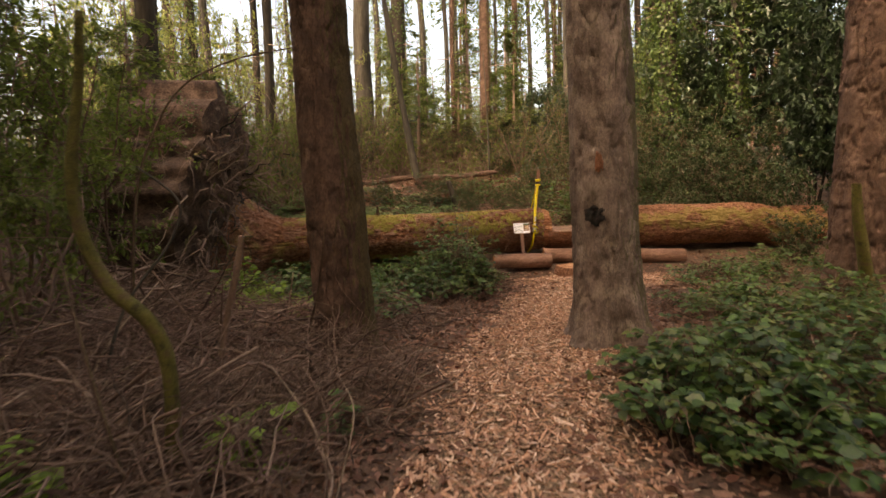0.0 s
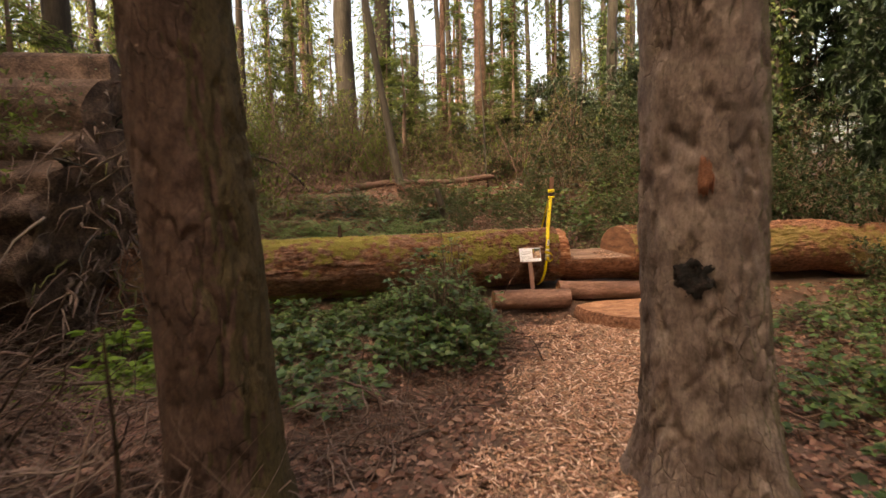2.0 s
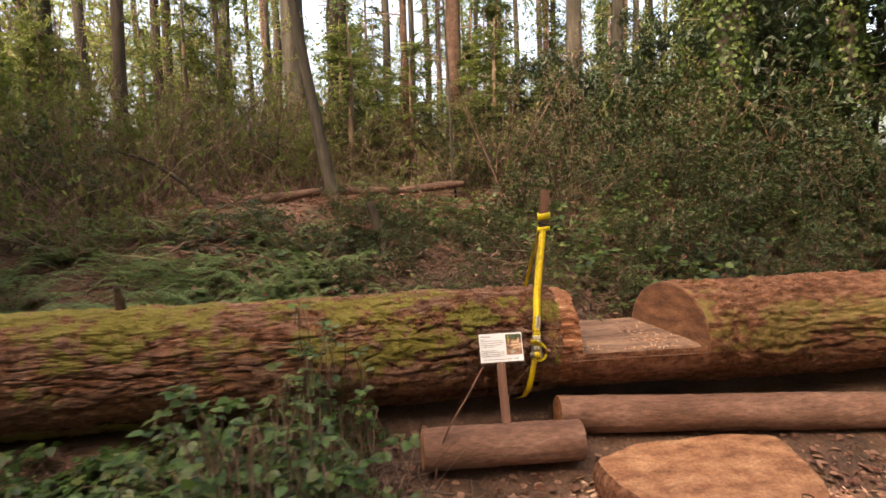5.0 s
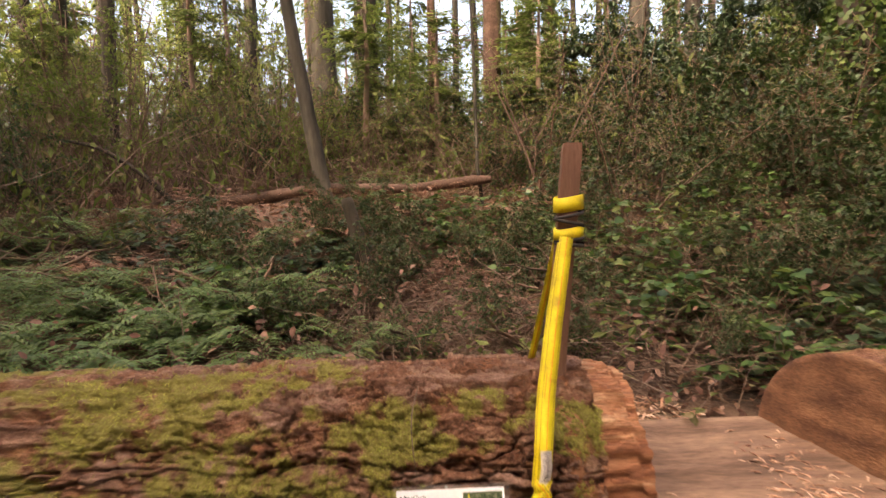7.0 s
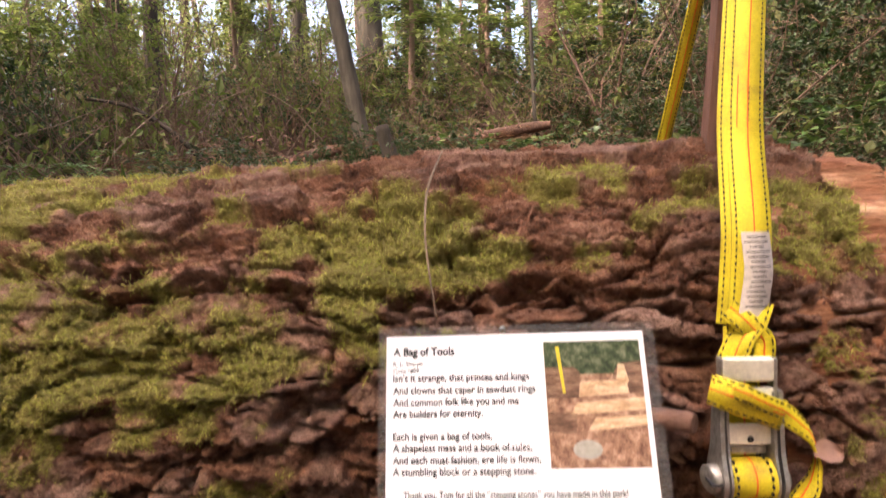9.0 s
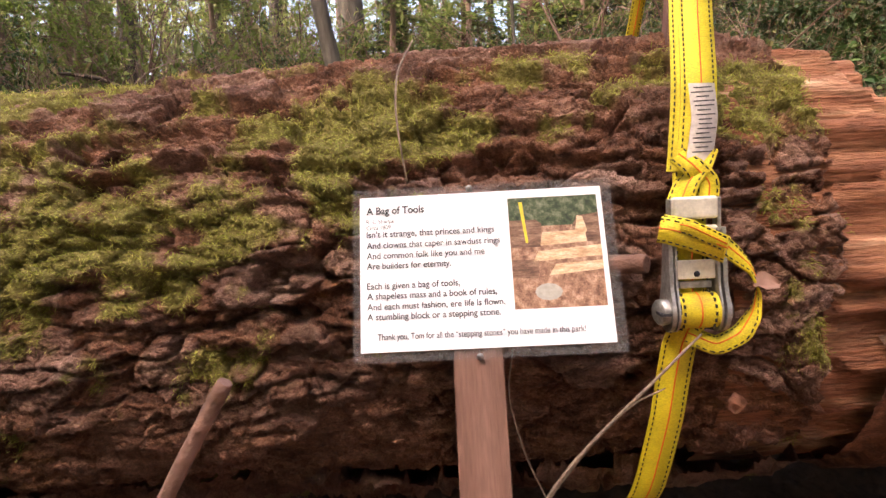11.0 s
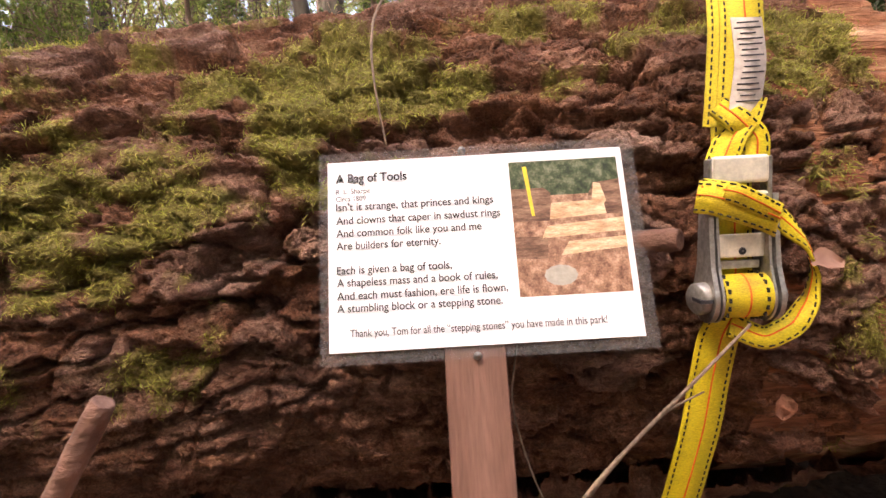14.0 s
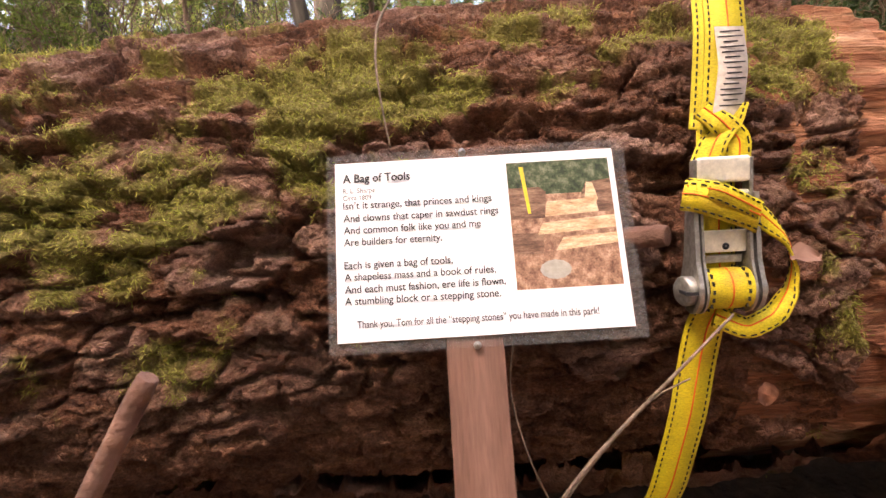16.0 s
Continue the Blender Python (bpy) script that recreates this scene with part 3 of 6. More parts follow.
xr = np.concatenate([np.arange(1.5, 2.6, 0.014), np.arange(2.6, 6.2, 0.035)])
ang_r = np.concatenate([np.arange(-0.8, 1.8, 0.025), np.linspace(1.83, 2 * math.pi - 0.8, 40)])
rb, rm = bark_sheet(xr, ang_r, 131, right_start)
thin = step(4.7, 5.3, rb[..., 0])
rb[..., 2] -= thin * 0.1
log_part("bark", Geo().grid(rb, value=rm * 0.6), M_LOG, attr="moss")
rim = rb[0] + 0
mid_rim = rim.mean(0)
fs = np.linspace(1, 0.02, 30)[:, None]
disc = mid_rim + (rim[None] - mid_rim) * fs[..., None]
disc[..., 0] += 0.01 * fbm(disc[..., 1] * 14, disc[..., 2] * 14, 64) - 0.012 * (fs < 0.97)
log_part("cut_end", Geo().grid(disc), M_OLDCUT, "weathered orange-brown sawn face")
end2 = rb[-1].mean(0) + (rb[-1][None] - rb[-1].mean(0)) * np.linspace(1, 0.02, 14)[:, None, None]
log_part("broken_end", Geo().grid(end2[:, ::-1]), M_SOIL)

# moss hanging on the bark: short bent strands, finest where the walker stops
moss_geo = Geo()
pick = np.argwhere(left_moss > 0.3)
close = left_bark[pick[:, 0], pick[:, 1], 0] > -0.75
keep = rng.random(len(pick)) < np.where(close, 0.62, 0.6)
pick = pick[keep]
close = left_bark[pick[:, 0], pick[:, 1], 0] > -0.75
pick = np.concatenate([pick, pick[close], pick[close]])
base = left_bark[pick[:, 0], pick[:, 1]] + rng.normal(0, 0.003, (len(pick), 3))
angle = ang[pick[:, 1]]
out = np.stack([0 * angle, -np.cos(angle), np.sin(angle)], 1)
tuft = fbm(base[:, 0] * 60, angle * 25, 27, 3)
way = out * 0.8 + rng.normal(0, 0.75, out.shape) + np.array([0, 0, -0.5]) + np.stack([tuft * 3, 0 * tuft, tuft], 1)
size = rng.uniform(0.003, 0.011, len(pick)) * (1 + 1.2 * tuft) * np.where(base[:, 0] > -0.75, 1.0, 2.4)
moss_geo.leaves(base, way, out + rng.normal(0, 0.3, out.shape), size, 0.0005 + size * 0.07, far=True)
tagged(log_part("moss", moss_geo, M_MOSS, "yellow-green hanging moss"), kind="stuff")

# upturned root plate at the far left end
ra, rr = np.linspace(0, 2 * math.pi, 150), np.linspace(0.02, 1, 60)
RR, RA = np.meshgrid(rr, ra, indexing="ij")
lobes = 1 + 0.5 * fbm(np.cos(RA) * 2.2 + 5, np.sin(RA) * 2.2 + 5, 71, 4) + 0.25 * RR * fbm(np.cos(RA) * 8 + 5, np.sin(RA) * 8 + 5, 79, 3)
rad = RR * 1.95 * lobes
front = -0.55 * (1 - RR**2) + 0.7 * fbm(rad * np.cos(RA) * 2.4 + 9, rad * np.sin(RA) * 2.4, 72, 5) + 0.12 * fbm(rad * np.cos(RA) * 7, rad * np.sin(RA) * 7 + 3, 76, 4)
plate_pts = np.stack([-5.2 - front * 0.55 + 0.2 * np.sin(RA) * RR, 0.35 + rad * np.cos(RA), 1.35 + rad * np.sin(RA)], -1)
plate_back = plate_pts.copy()
plate_back[..., 0] = -6.1 + front * 0.35
plate_back[..., 1] -= 0.1
rp = Geo().grid(plate_pts[:, ::-1])
rp.grid(plate_back)
rp.grid(np.stack([plate_pts[-1], plate_back[-1]], 0))
root_plate = log_part("root_plate", rp, M_SOIL, "upturned plate of dark soil and roots")
flare = Geo()
FX, FA = np.meshgrid(np.linspace(-5.4, -3.7, 110), np.linspace(-0.9, 4.0, 170), indexing="ij")
fr = 0.42 + 0.75 * step(-3.8, -5.4, FX) ** 1.5 * (1 + 0.35 * fbm(FA * 2.5, FX, 73)) + 0.05 * fbm(FX * 8, FA * 8, 74) + 1.3 * bark_relief(FX, FA * 0.5, 81) - 0.04
log_part("root_flare", flare.grid(np.stack([FX, 0.44 - fr * np.cos(FA), 0.65 + fr * np.sin(FA)], -1), value=0.5 * step(0.0, 0.2, fbm(FX * 3, FA * 3, 75))), M_LOG, attr="moss")
for k in range(130):
    a, r0 = rng.uniform(0, 2 * math.pi), rng.uniform(0.2, 1.7)
    p0 = np.array([-4.95 - 0.1 * r0, 0.35 + r0 * math.cos(a), 1.35 + r0 * math.sin(a)])
    d = np.array([rng.uniform(0.2, 0.9), 0.8 * math.cos(a) - 0.35, 0.8 * math.sin(a)]) * rng.uniform(0.3, 0.9)
    tt = np.linspace(0, 1, 9)[:, None]
    pts = p0 + d * tt + np.array([0, 0, -0.35]) * tt**2 * rng.uniform(0, 1.2) + 0.08 * rng.normal(0, 1, (9, 3)) * tt
    log_part("root", Geo().tube(pts, np.linspace(rng.uniform(0.008, 0.035), 0.004, 9), 6), (M_DARKBARK, M_CANE, M_TWIG, M_CANE, M_MOSSTWIG)[k % 5], parent=root_plate)
tangle = Geo()
for k in range(620):
    a, r0 = rng.uniform(0, 2 * math.pi), 1.95 * math.sqrt(rng.random()) * rng.uniform(0.8, 1.1)
    p0 = np.array([rng.uniform(-6.0, -4.75), 0.35 + r0 * math.cos(a), max(0.2, 1.35 + r0 * math.sin(a))])
    d = np.array([rng.normal(0.15, 0.5), 0.5 * math.cos(a) + rng.normal(-0.2, 0.4), 0.4 * math.sin(a) + rng.normal(-0.1, 0.4)]) * rng.uniform(0.3, 0.8)
    tt = np.linspace(0, 1, 6)[:, None]
    tangle.tube(p0 + d * tt + np.array([0, 0, -0.3]) * tt**2 + rng.normal(0, 0.04, (6, 3)) * tt, np.linspace(rng.uniform(0.004, 0.02), 0.002, 6), 4)
tagged(log_part("root_tangle", tangle, M_CANE, "mass of fine tangled roots", parent=root_plate), kind="stuff")


# ---- smaller logs and the sawn slab on the path ----
def lying_log(name, a, b, r, label, seed, mat, cut):
    a, b = np.array(a, float), np.array(b, float)
    axis = (b - a) / np.linalg.norm(b - a)
    side = np.cross(axis, (0, 0, 1.0))
    side /= np.linalg.norm(side)
    upv = np.cross(side, axis)
    n = int(np.linalg.norm(b - a) / 0.02)
    u, th = np.linspace(0, 1, n), np.linspace(0, 2 * math.pi, 56)[:-1]
    U, T = np.meshgrid(u, th, indexing="ij")
    R = r * (1 + 0.12 * fbm(U * 6, np.cos(T) * 2 + 4, seed) + 0.09 * fbm(U * 40, np.sin(T) * 5 + T, seed + 1))
    pts = a + (b - a) * U[..., None] + (side * np.cos(T)[..., None] + upv * np.sin(T)[..., None]) * R[..., None]
    ob = thing(name, *((a + b) / 2 - np.array([0, 0, r])), label, "log")
    part("bark", Geo().grid(pts, wrap=True, value=0 * U), mat, ob, attr="moss")
    for rim, sign in ((pts[0], -1), (pts[-1], 1)):
        c = rim.mean(0)
        f = np.linspace(1.0, 0.03, 9)[:, None, None]
        disc = c + (rim[None] - c) * f + axis * sign * 0.004 * (f < 0.99)
        part("sawn_end", Geo().grid(disc if sign > 0 else disc[:, ::-1], wrap=True), cut, ob)
    return ob


M_SMALLBARK = surface("smooth_red_bark", [(0.1, 0.05, 0.035), (0.17, 0.088, 0.062), (0.25, 0.14, 0.105)], 6, (0.3, 1, 1), 0.85, 50, 0.7, 0.012, spread=0.35)
lying_log("short_log", (-0.42, -0.27, 0.245), (0.605, -0.26, 0.225), 0.128, "short reddish log lying before the sign post", 201, M_SMALLBARK, M_WOOD)
lying_log("long_log", (0.55, 0.02, 0.285), (3.16, -0.16, 0.2), 0.128, "long reddish log lying along the fallen trunk", 211, M_SMALLBARK, M_WOOD)

slab = thing("slab_step", 1.3, -0.75, 0.05, "thick sawn wood slab laid as a step", "step")
SO = [(0.64, -0.42), (0.68, -0.75), (0.82, -1.08), (1.05, -1.22), (1.35, -1.24), (1.63, -1.14), (1.8, -0.9), (1.92, -0.5), (1.98, -0.26), (1.6, -0.21), (1.25, -0.22), (0.95, -0.24)]
so = np.array(SO + [SO[0]])
tt = np.linspace(0, len(SO), 100)[:-1]
ox, oy = np.interp(tt, np.arange(len(so)), so[:, 0]), np.interp(tt, np.arange(len(so)), so[:, 1])
for _ in range(2):
    ox, oy = (np.roll(ox, 1) + ox * 2 + np.roll(ox, -1)) / 4, (np.roll(oy, 1) + oy * 2 + np.roll(oy, -1)) / 4
wob = 1 + 0.09 * fbm(tt * 1.6, tt * 0, 221)
outline = np.stack([1.32 + (ox - 1.32) * wob, -0.74 + (oy + 0.74) * wob], 1)
rings = []
for z, s in ((0.0, 1.03), (0.06, 1.04), (0.11, 1.02), (0.155, 0.985)):
    jag = 1 + 0.05 * fbm(tt * 5 + z * 40, tt * 0 + z * 30, 222)
    rings.append(np.concatenate([np.array([1.32, -0.74]) + (outline - [1.32, -0.74]) * (s * jag)[:, None], np.full((len(tt), 1), z)], 1))
part("bark_edge", Geo().grid(np.array(rings), wrap=True, value=0 * np.array(rings)[..., 0]), M_LOG, slab, "dark bark edge", attr="moss")
tops = []
for s in np.linspace(0.985, 0.02, 26):
    p = np.array([1.32, -0.74]) + (outline - [1.32, -0.74]) * s
    tops.append(np.concatenate([p, (0.158 + 0.026 * fbm(p[:, 0] * 6, p[:, 1] * 9, 223))[:, None]], 1))
part("sawn_top", Geo().grid(np.array(tops), wrap=True), M_SLAB, slab)
hole = Geo().tube([(1.6, -1.0, 0.13), (1.6, -1.0, 0.1635)], [0.03, 0.03], 10)
part("knot", hole, M_DARKBARK, slab)


# ---- sign ----
def text_part(body, x, z, width, size, parent, mat, bold=0.0):
    cu = bpy.data.curves.new("writing", "FONT")
    cu.body, cu.size, cu.offset = body, size, bold
    ob = bpy.data.objects.new("writing", cu)
    scene.collection.objects.link(ob)
    bpy.context.view_layer.update()
    me = bpy.data.meshes.new_from_object(ob.evaluated_get(bpy.context.evaluated_depsgraph_get()))
    bpy.data.objects.remove(ob)
    xs_ = [v.co.x for v in me.vertices]
    k = width / (max(xs_) - min(xs_))
    for v in me.vertices:
        v.co = Vector((x + (v.co.x - min(xs_)) * k, -0.0034, z + v.co.y))
    me.materials.append(mat)
    made = new("writing", me)
    made.parent = parent
    return made


sign = thing("poem_sign", 0.1436, -0.0317, 0.80, "laminated white poem sheet with a photo on a brown stake", "sign")
sign.rotation_euler = (radians(-19.6), 0, radians(1.9))
SW, SH = 0.295, 0.189


def local(name, geo, mat, parent, label="", smooth=False):
    ob = new(name, geo.mesh(name, mat, smooth))
    ob.parent = parent
    if label:
        tagged(ob, label)
    return ob


sheet_ob = local("paper", Geo().box((0, -0.0015, 0), (SW, 0.001, SH)), M_PAPER, sign, "white printed sheet")
local("laminate", Geo().box((0.002, 0.0, -0.0005), (SW + 0.022, 0.0008, SH + 0.022)), M_FILM, sign, "clear plastic laminate border")
LINES = [("A Bag of Tools", 0.028, 0.118, 0.24, 0.0115, 0.00028), ("R. L. Sharpe", 0.028, 0.18, 0.115, 0.0066, 0), ("Circa 1809", 0.028, 0.221, 0.1, 0.0066, 0),
         ("Isn\u2019t it strange, that princes and kings", 0.028, 0.272, 0.525, 0.0098, 0.00012), ("And clowns that caper in sawdust rings", 0.028, 0.345, 0.545, 0.0098, 0.00012),
         ("And common folk like you and me", 0.028, 0.413, 0.48, 0.0098, 0.00012), ("Are builders for eternity.", 0.028, 0.48, 0.342, 0.0098, 0.00012),
         ("Each is given a bag of tools,", 0.028, 0.608, 0.374, 0.0098, 0.00012), ("A shapeless mass and a book of rules,", 0.028, 0.672, 0.52, 0.0098, 0.00012),
         ("And each must fashion, ere life is flown,", 0.028, 0.739, 0.55, 0.0098, 0.00012), ("A stumbling block or a stepping stone.", 0.028, 0.802, 0.53, 0.0098, 0.00012),
         ("Thank you, Tom for all the \u201cstepping stones\u201d you have made in this park!", 0.068, 0.926, 0.815, 0.0092, 0.00008)]
for body, u, v, w, s, b in LINES:
    text_part(body, (u - 0.5) * SW, (0.5 - v) * SH, w * SW, s * 1.12, sheet_ob, M_INK, b)
PU, PV = (0.615, 0.98), (0.055, 0.775)


def print_patch(name, pts, depth, mat, parent):
    """A flat printed shape; pts in shares of the photo's width and height."""
    p = [((PU[0] + (PU[1] - PU[0]) * a - 0.5) * SW, -0.0022 - depth * 0.0002, (0.5 - PV[0] - (PV[1] - PV[0]) * b) * SH) for a, b in pts]
    bm = bmesh.new()
    bm.faces.new([bm.verts.new(q) for q in p])
    me = bpy.data.meshes.new(name)
    bm.to_mesh(me)
    bm.free()
    me.materials.append(mat)
    ob = new(name, me)
    ob.parent = parent
    return ob


M_PH_GREEN = surface("print_green", [(0.015, 0.025, 0.014), (0.055, 0.08, 0.035), (0.18, 0.19, 0.12)], 120, rough=0.5, fine=500, bump=0)
M_PH_EARTH = surface("print_earth", [(0.14, 0.065, 0.042), (0.33, 0.18, 0.115), (0.56, 0.36, 0.25)], 110, rough=0.5, fine=500, bump=0)
M_PH_LOG = surface("print_log", [(0.44, 0.26, 0.14), (0.64, 0.43, 0.26), (0.76, 0.58, 0.4)], 90, (0.5, 1, 2), 0.5, 500, 0)
M_PH_BARK = surface("print_bark", [(0.09, 0.045, 0.03), (0.2, 0.11, 0.07), (0.34, 0.21, 0.14)], 100, (0.5, 1, 2), 0.5, 500, 0)
M_PH_STONE, M_PH_YELLOW = plain("print_stone", (0.4, 0.38, 0.33), 0.5), plain("print_yellow", (0.7, 0.55, 0.05), 0.5)
photo = print_patch("photo", [(0, 1), (1, 1), (1, 0), (0, 0)], 0, M_PH_EARTH, sheet_ob)
print_patch("photo_patch", [(0, 0.27), (1, 0.27), (1, 0), (0, 0)], 1, M_PH_GREEN, sheet_ob)
print_patch("photo_patch", [(0, 0.46), (0.33, 0.46), (0.36, 0.25), (0.3, 0.21), (0, 0.21)], 2, M_PH_BARK, sheet_ob)
print_patch("photo_patch", [(0.7, 0.42), (1, 0.44), (1, 0.17), (0.76, 0.19), (0.7, 0.28)], 2, M_PH_BARK, sheet_ob)
print_patch("photo_patch", [(0.33, 0.45), (0.85, 0.43), (0.83, 0.32), (0.36, 0.33)], 3, M_PH_LOG, sheet_ob)
print_patch("photo_patch", [(0.71, 0.4), (0.78, 0.42), (0.86, 0.33), (0.82, 0.2), (0.76, 0.19)], 4, M_PH_LOG, sheet_ob)
print_patch("photo_patch", [(0.24, 0.59), (1, 0.56), (1, 0.46), (0.3, 0.5)], 3, M_PH_LOG, sheet_ob)
print_patch("photo_patch", [(0, 0.73), (0.28, 0.74), (0.3, 0.58), (0, 0.57)], 3, M_PH_BARK, sheet_ob)
print_patch("photo_patch", [(0.4, 0.72), (1, 0.68), (1, 0.6), (0.48, 0.62)], 3, M_PH_LOG, sheet_ob)
print_patch("photo_patch", [(0.3 + 0.15 * math.cos(k * 0.5236) + 0.08, 0.86 + 0.075 * math.sin(k * 0.5236)) for k in range(12, 0, -1)], 4, M_PH_STONE, sheet_ob)
print_patch("photo_patch", [(0.17, 0.42), (0.2, 0.42), (0.16, 0.04), (0.12, 0.04)], 4, M_PH_YELLOW, sheet_ob)
post = local("stake", Geo().box((-0.012, 0.012, -0.21), (0.058, 0.018, 0.62)), M_STAKE, sign, "brown stained wooden stake")
mod = post.modifiers.new("soft_edges", "BEVEL")
mod.width, mod.segments = 0.002, 2
for sx, sz in ((-0.012, 0.1), (-0.01, -0.104)):
    local("screw", Geo().tube([(sx, 0, sz), (sx, -0.004, sz), (sx, -0.006, sz)], [0.004, 0.004, 0.0006], 10), M_STEEL, sign, "small steel screw", True)

# ---- strap, ratchet and stake on the trunk ----
strap = thing("ratchet_strap", 0.4, 0.0, 0.5, "yellow webbing strap with a steel ratchet round the trunk", "strap")


def ribbon(name, pts, width, parent, side=(1, 0, 0), thick=0.003, mat=None, offset=0.0, gap=None, smooth=True, label=""):
    """A flat band along pts; side is the way of its width."""
    pts = np.asarray(pts, float)
    t = np.linspace(0, len(pts) - 1, (len(pts) - 1) * 8 + 1)
    idx = np.arange(len(pts))
    p = np.stack([np.interp(t, idx, pts[:, k]) for k in range(3)], 1)
    for _ in range(4):
        p[1:-1] = (p[:-2] + 2 * p[1:-1] + p[2:]) / 4
    s = np.asarray(side, float)
    s = np.broadcast_to(s, p.shape) if s.ndim == 1 else np.stack([np.interp(t, idx, s[:, k]) for k in range(3)], 1)
    way = np.gradient(p, axis=0)
    way /= np.linalg.norm(way, axis=1)[:, None]
    s = s - way * (s * way).sum(1)[:, None]
    s = s / np.linalg.norm(s, axis=1)[:, None]
    n = np.cross(s, way)
    n[n[:, 1] > 0.2] *= 1
    c = p + s * offset
    loop = np.stack([c - s * width / 2 + n * thick / 2, c + s * width / 2 + n * thick / 2, c + s * width / 2 - n * thick / 2, c - s * width / 2 - n * thick / 2], 1)
    g = Geo()
    if gap is None:
        g.grid(loop, wrap=True)
    else:
        along = np.concatenate([[0], np.cumsum(np.linalg.norm(np.diff(p, axis=0), axis=1))])
        q = np.arange(0, along[-1], gap)
        for a in q:
            b = min(a + gap * 0.6, along[-1])
            seg = np.stack([np.stack([np.interp([a, b], along, loop[:, k, m]) for m in range(3)], 1) for k in range(4)], 1)
            g.grid(seg, wrap=True)
    return part(name, g, mat or M_WEB, parent, label, smooth)


def strap_band(pts, side=(1, 0, 0), width=0.046, label="", edge=1):
    band = ribbon("webbing", pts, width, strap, side, label=label)
    for off in (-0.4, 0.4):
        ribbon("stitching", pts, 0.0015, strap, side, 0.0042, M_STITCH, off * width, 0.0075)
    ribbon("stripe", pts, 0.0014, strap, side, 0.0044, M_STRIPE, 0.06 * width)
    return band


strap_band([(0.512, 0.2, 1.56), (0.466, 0.13, 1.35), (0.42, 0.045, 1.12), (0.401, -0.018, 1.0), (0.394, -0.026, 0.93), (0.39, -0.03, 0.905)], width=0.04, label="yellow webbing with black stitching and a red thread")
strap_band([(0.505, 0.21, 1.54), (0.452, 0.125, 1.33), (0.408, 0.045, 1.12), (0.391, -0.012, 1.0), (0.384, -0.02, 0.93), (0.38, -0.024, 0.9)], width=0.038)
# folded over itself above the handle
strap_band([(0.404, -0.028, 0.925), (0.394, -0.036, 0.905), (0.376, -0.042, 0.885), (0.366, -0.044, 0.862)], side=(0.8, -0.2, 0.5), width=0.027)
strap_band([(0.37, -0.034, 0.92), (0.385, -0.042, 0.905), (0.4, -0.044, 0.888), (0.398, -0.046, 0.868)], side=(0.85, -0.2, -0.35), width=0.024)
strap_band([(0.384, -0.03, 0.9), (0.383, -0.034, 0.86), (0.382, -0.036, 0.8), (0.381, -0.04, 0.75)], width=0.036)
strap_band([(0.376, -0.05, 0.73), (0.371, -0.032, 0.7), (0.366, -0.022, 0.65), (0.36, -0.018, 0.6), (0.342, 0.004, 0.49), (0.33, 0.09, 0.4), (0.32, 0.25, 0.33)], width=0.04)
strap_band([(0.5, 0.26, 1.56), (0.475, 0.37, 1.33), (0.45, 0.47, 1.11), (0.44, 0.6, 1.03), (0.43, 0.76, 0.8)], width=0.024)
# loose tail wrapped over the handle, then in a loop beside the ratchet
strap_band([(0.345, -0.048, 0.837), (0.352, -0.06, 0.836), (0.372, -0.0645, 0.829), (0.395, -0.0645, 0.82), (0.411, -0.06, 0.813), (0.417, -0.05, 0.81)], side=(0.25, 0, 1), width=0.03)
strap_band([(0.348, -0.05, 0.845), (0.37, -0.0675, 0.84), (0.392, -0.067, 0.828), (0.412, -0.06, 0.818)], side=(0.25, 0, 1), width=0.018)
strap_band([(0.41, -0.055, 0.818), (0.422, -0.052, 0.809), (0.446, -0.047, 0.788), (0.457, -0.043, 0.76), (0.452, -0.044, 0.735), (0.436, -0.047, 0.712), (0.405, -0.052, 0.7), (0.374, -0.05, 0.715)],
           side=[(0.25, 0.2, 1), (0.4, 0.4, 0.9), (0.5, 0.9, 0.3), (0.3, 1, 0.2), (0.1, 0.8, 0.5), (0, 0.6, 0.9), (-0.1, 0.3, 1), (-0.2, 0.3, 1)], width=0.022)
# turns round the top of the upper stake
for z, w in ((1.66, 0.045), (1.57, 0.034)):
    ring = [(0.528 + 0.045 * math.cos(k * 0.7854), 0.245 + 0.032 * math.sin(k * 0.7854), z + 0.006 * math.sin(k)) for k in range(9)]
    ribbon("webbing", ring, w, strap, (0, 0, 1), 0.006, label="yellow webbing wrapped round the stake")
M_BLACKCORD = plain("black_cord", (0.03, 0.025, 0.025), 0.7)
for z0, z1 in ((1.64, 1.59), (1.59, 1.635), (1.55, 1.53), (1.535, 1.555)):
    cord = [(0.53 + 0.042 * math.cos(k * 0.6283), 0.245 + 0.032 * math.sin(k * 0.6283), z0 + (z1 - z0) * k / 10) for k in range(11)]
    part("cord", Geo().tube(cord, 0.006, 6), M_BLACKCORD, strap, "dark cord")
tagp = [(0.401, -0.024, 1.0), (0.401, -0.034, 0.96), (0.393, -0.0365, 0.91)]
tag_ob = ribbon("care_tag", tagp, 0.03, strap, (1, 0.1, 0), 0.0012, M_TAG, label="beige cloth tag with rows of print")
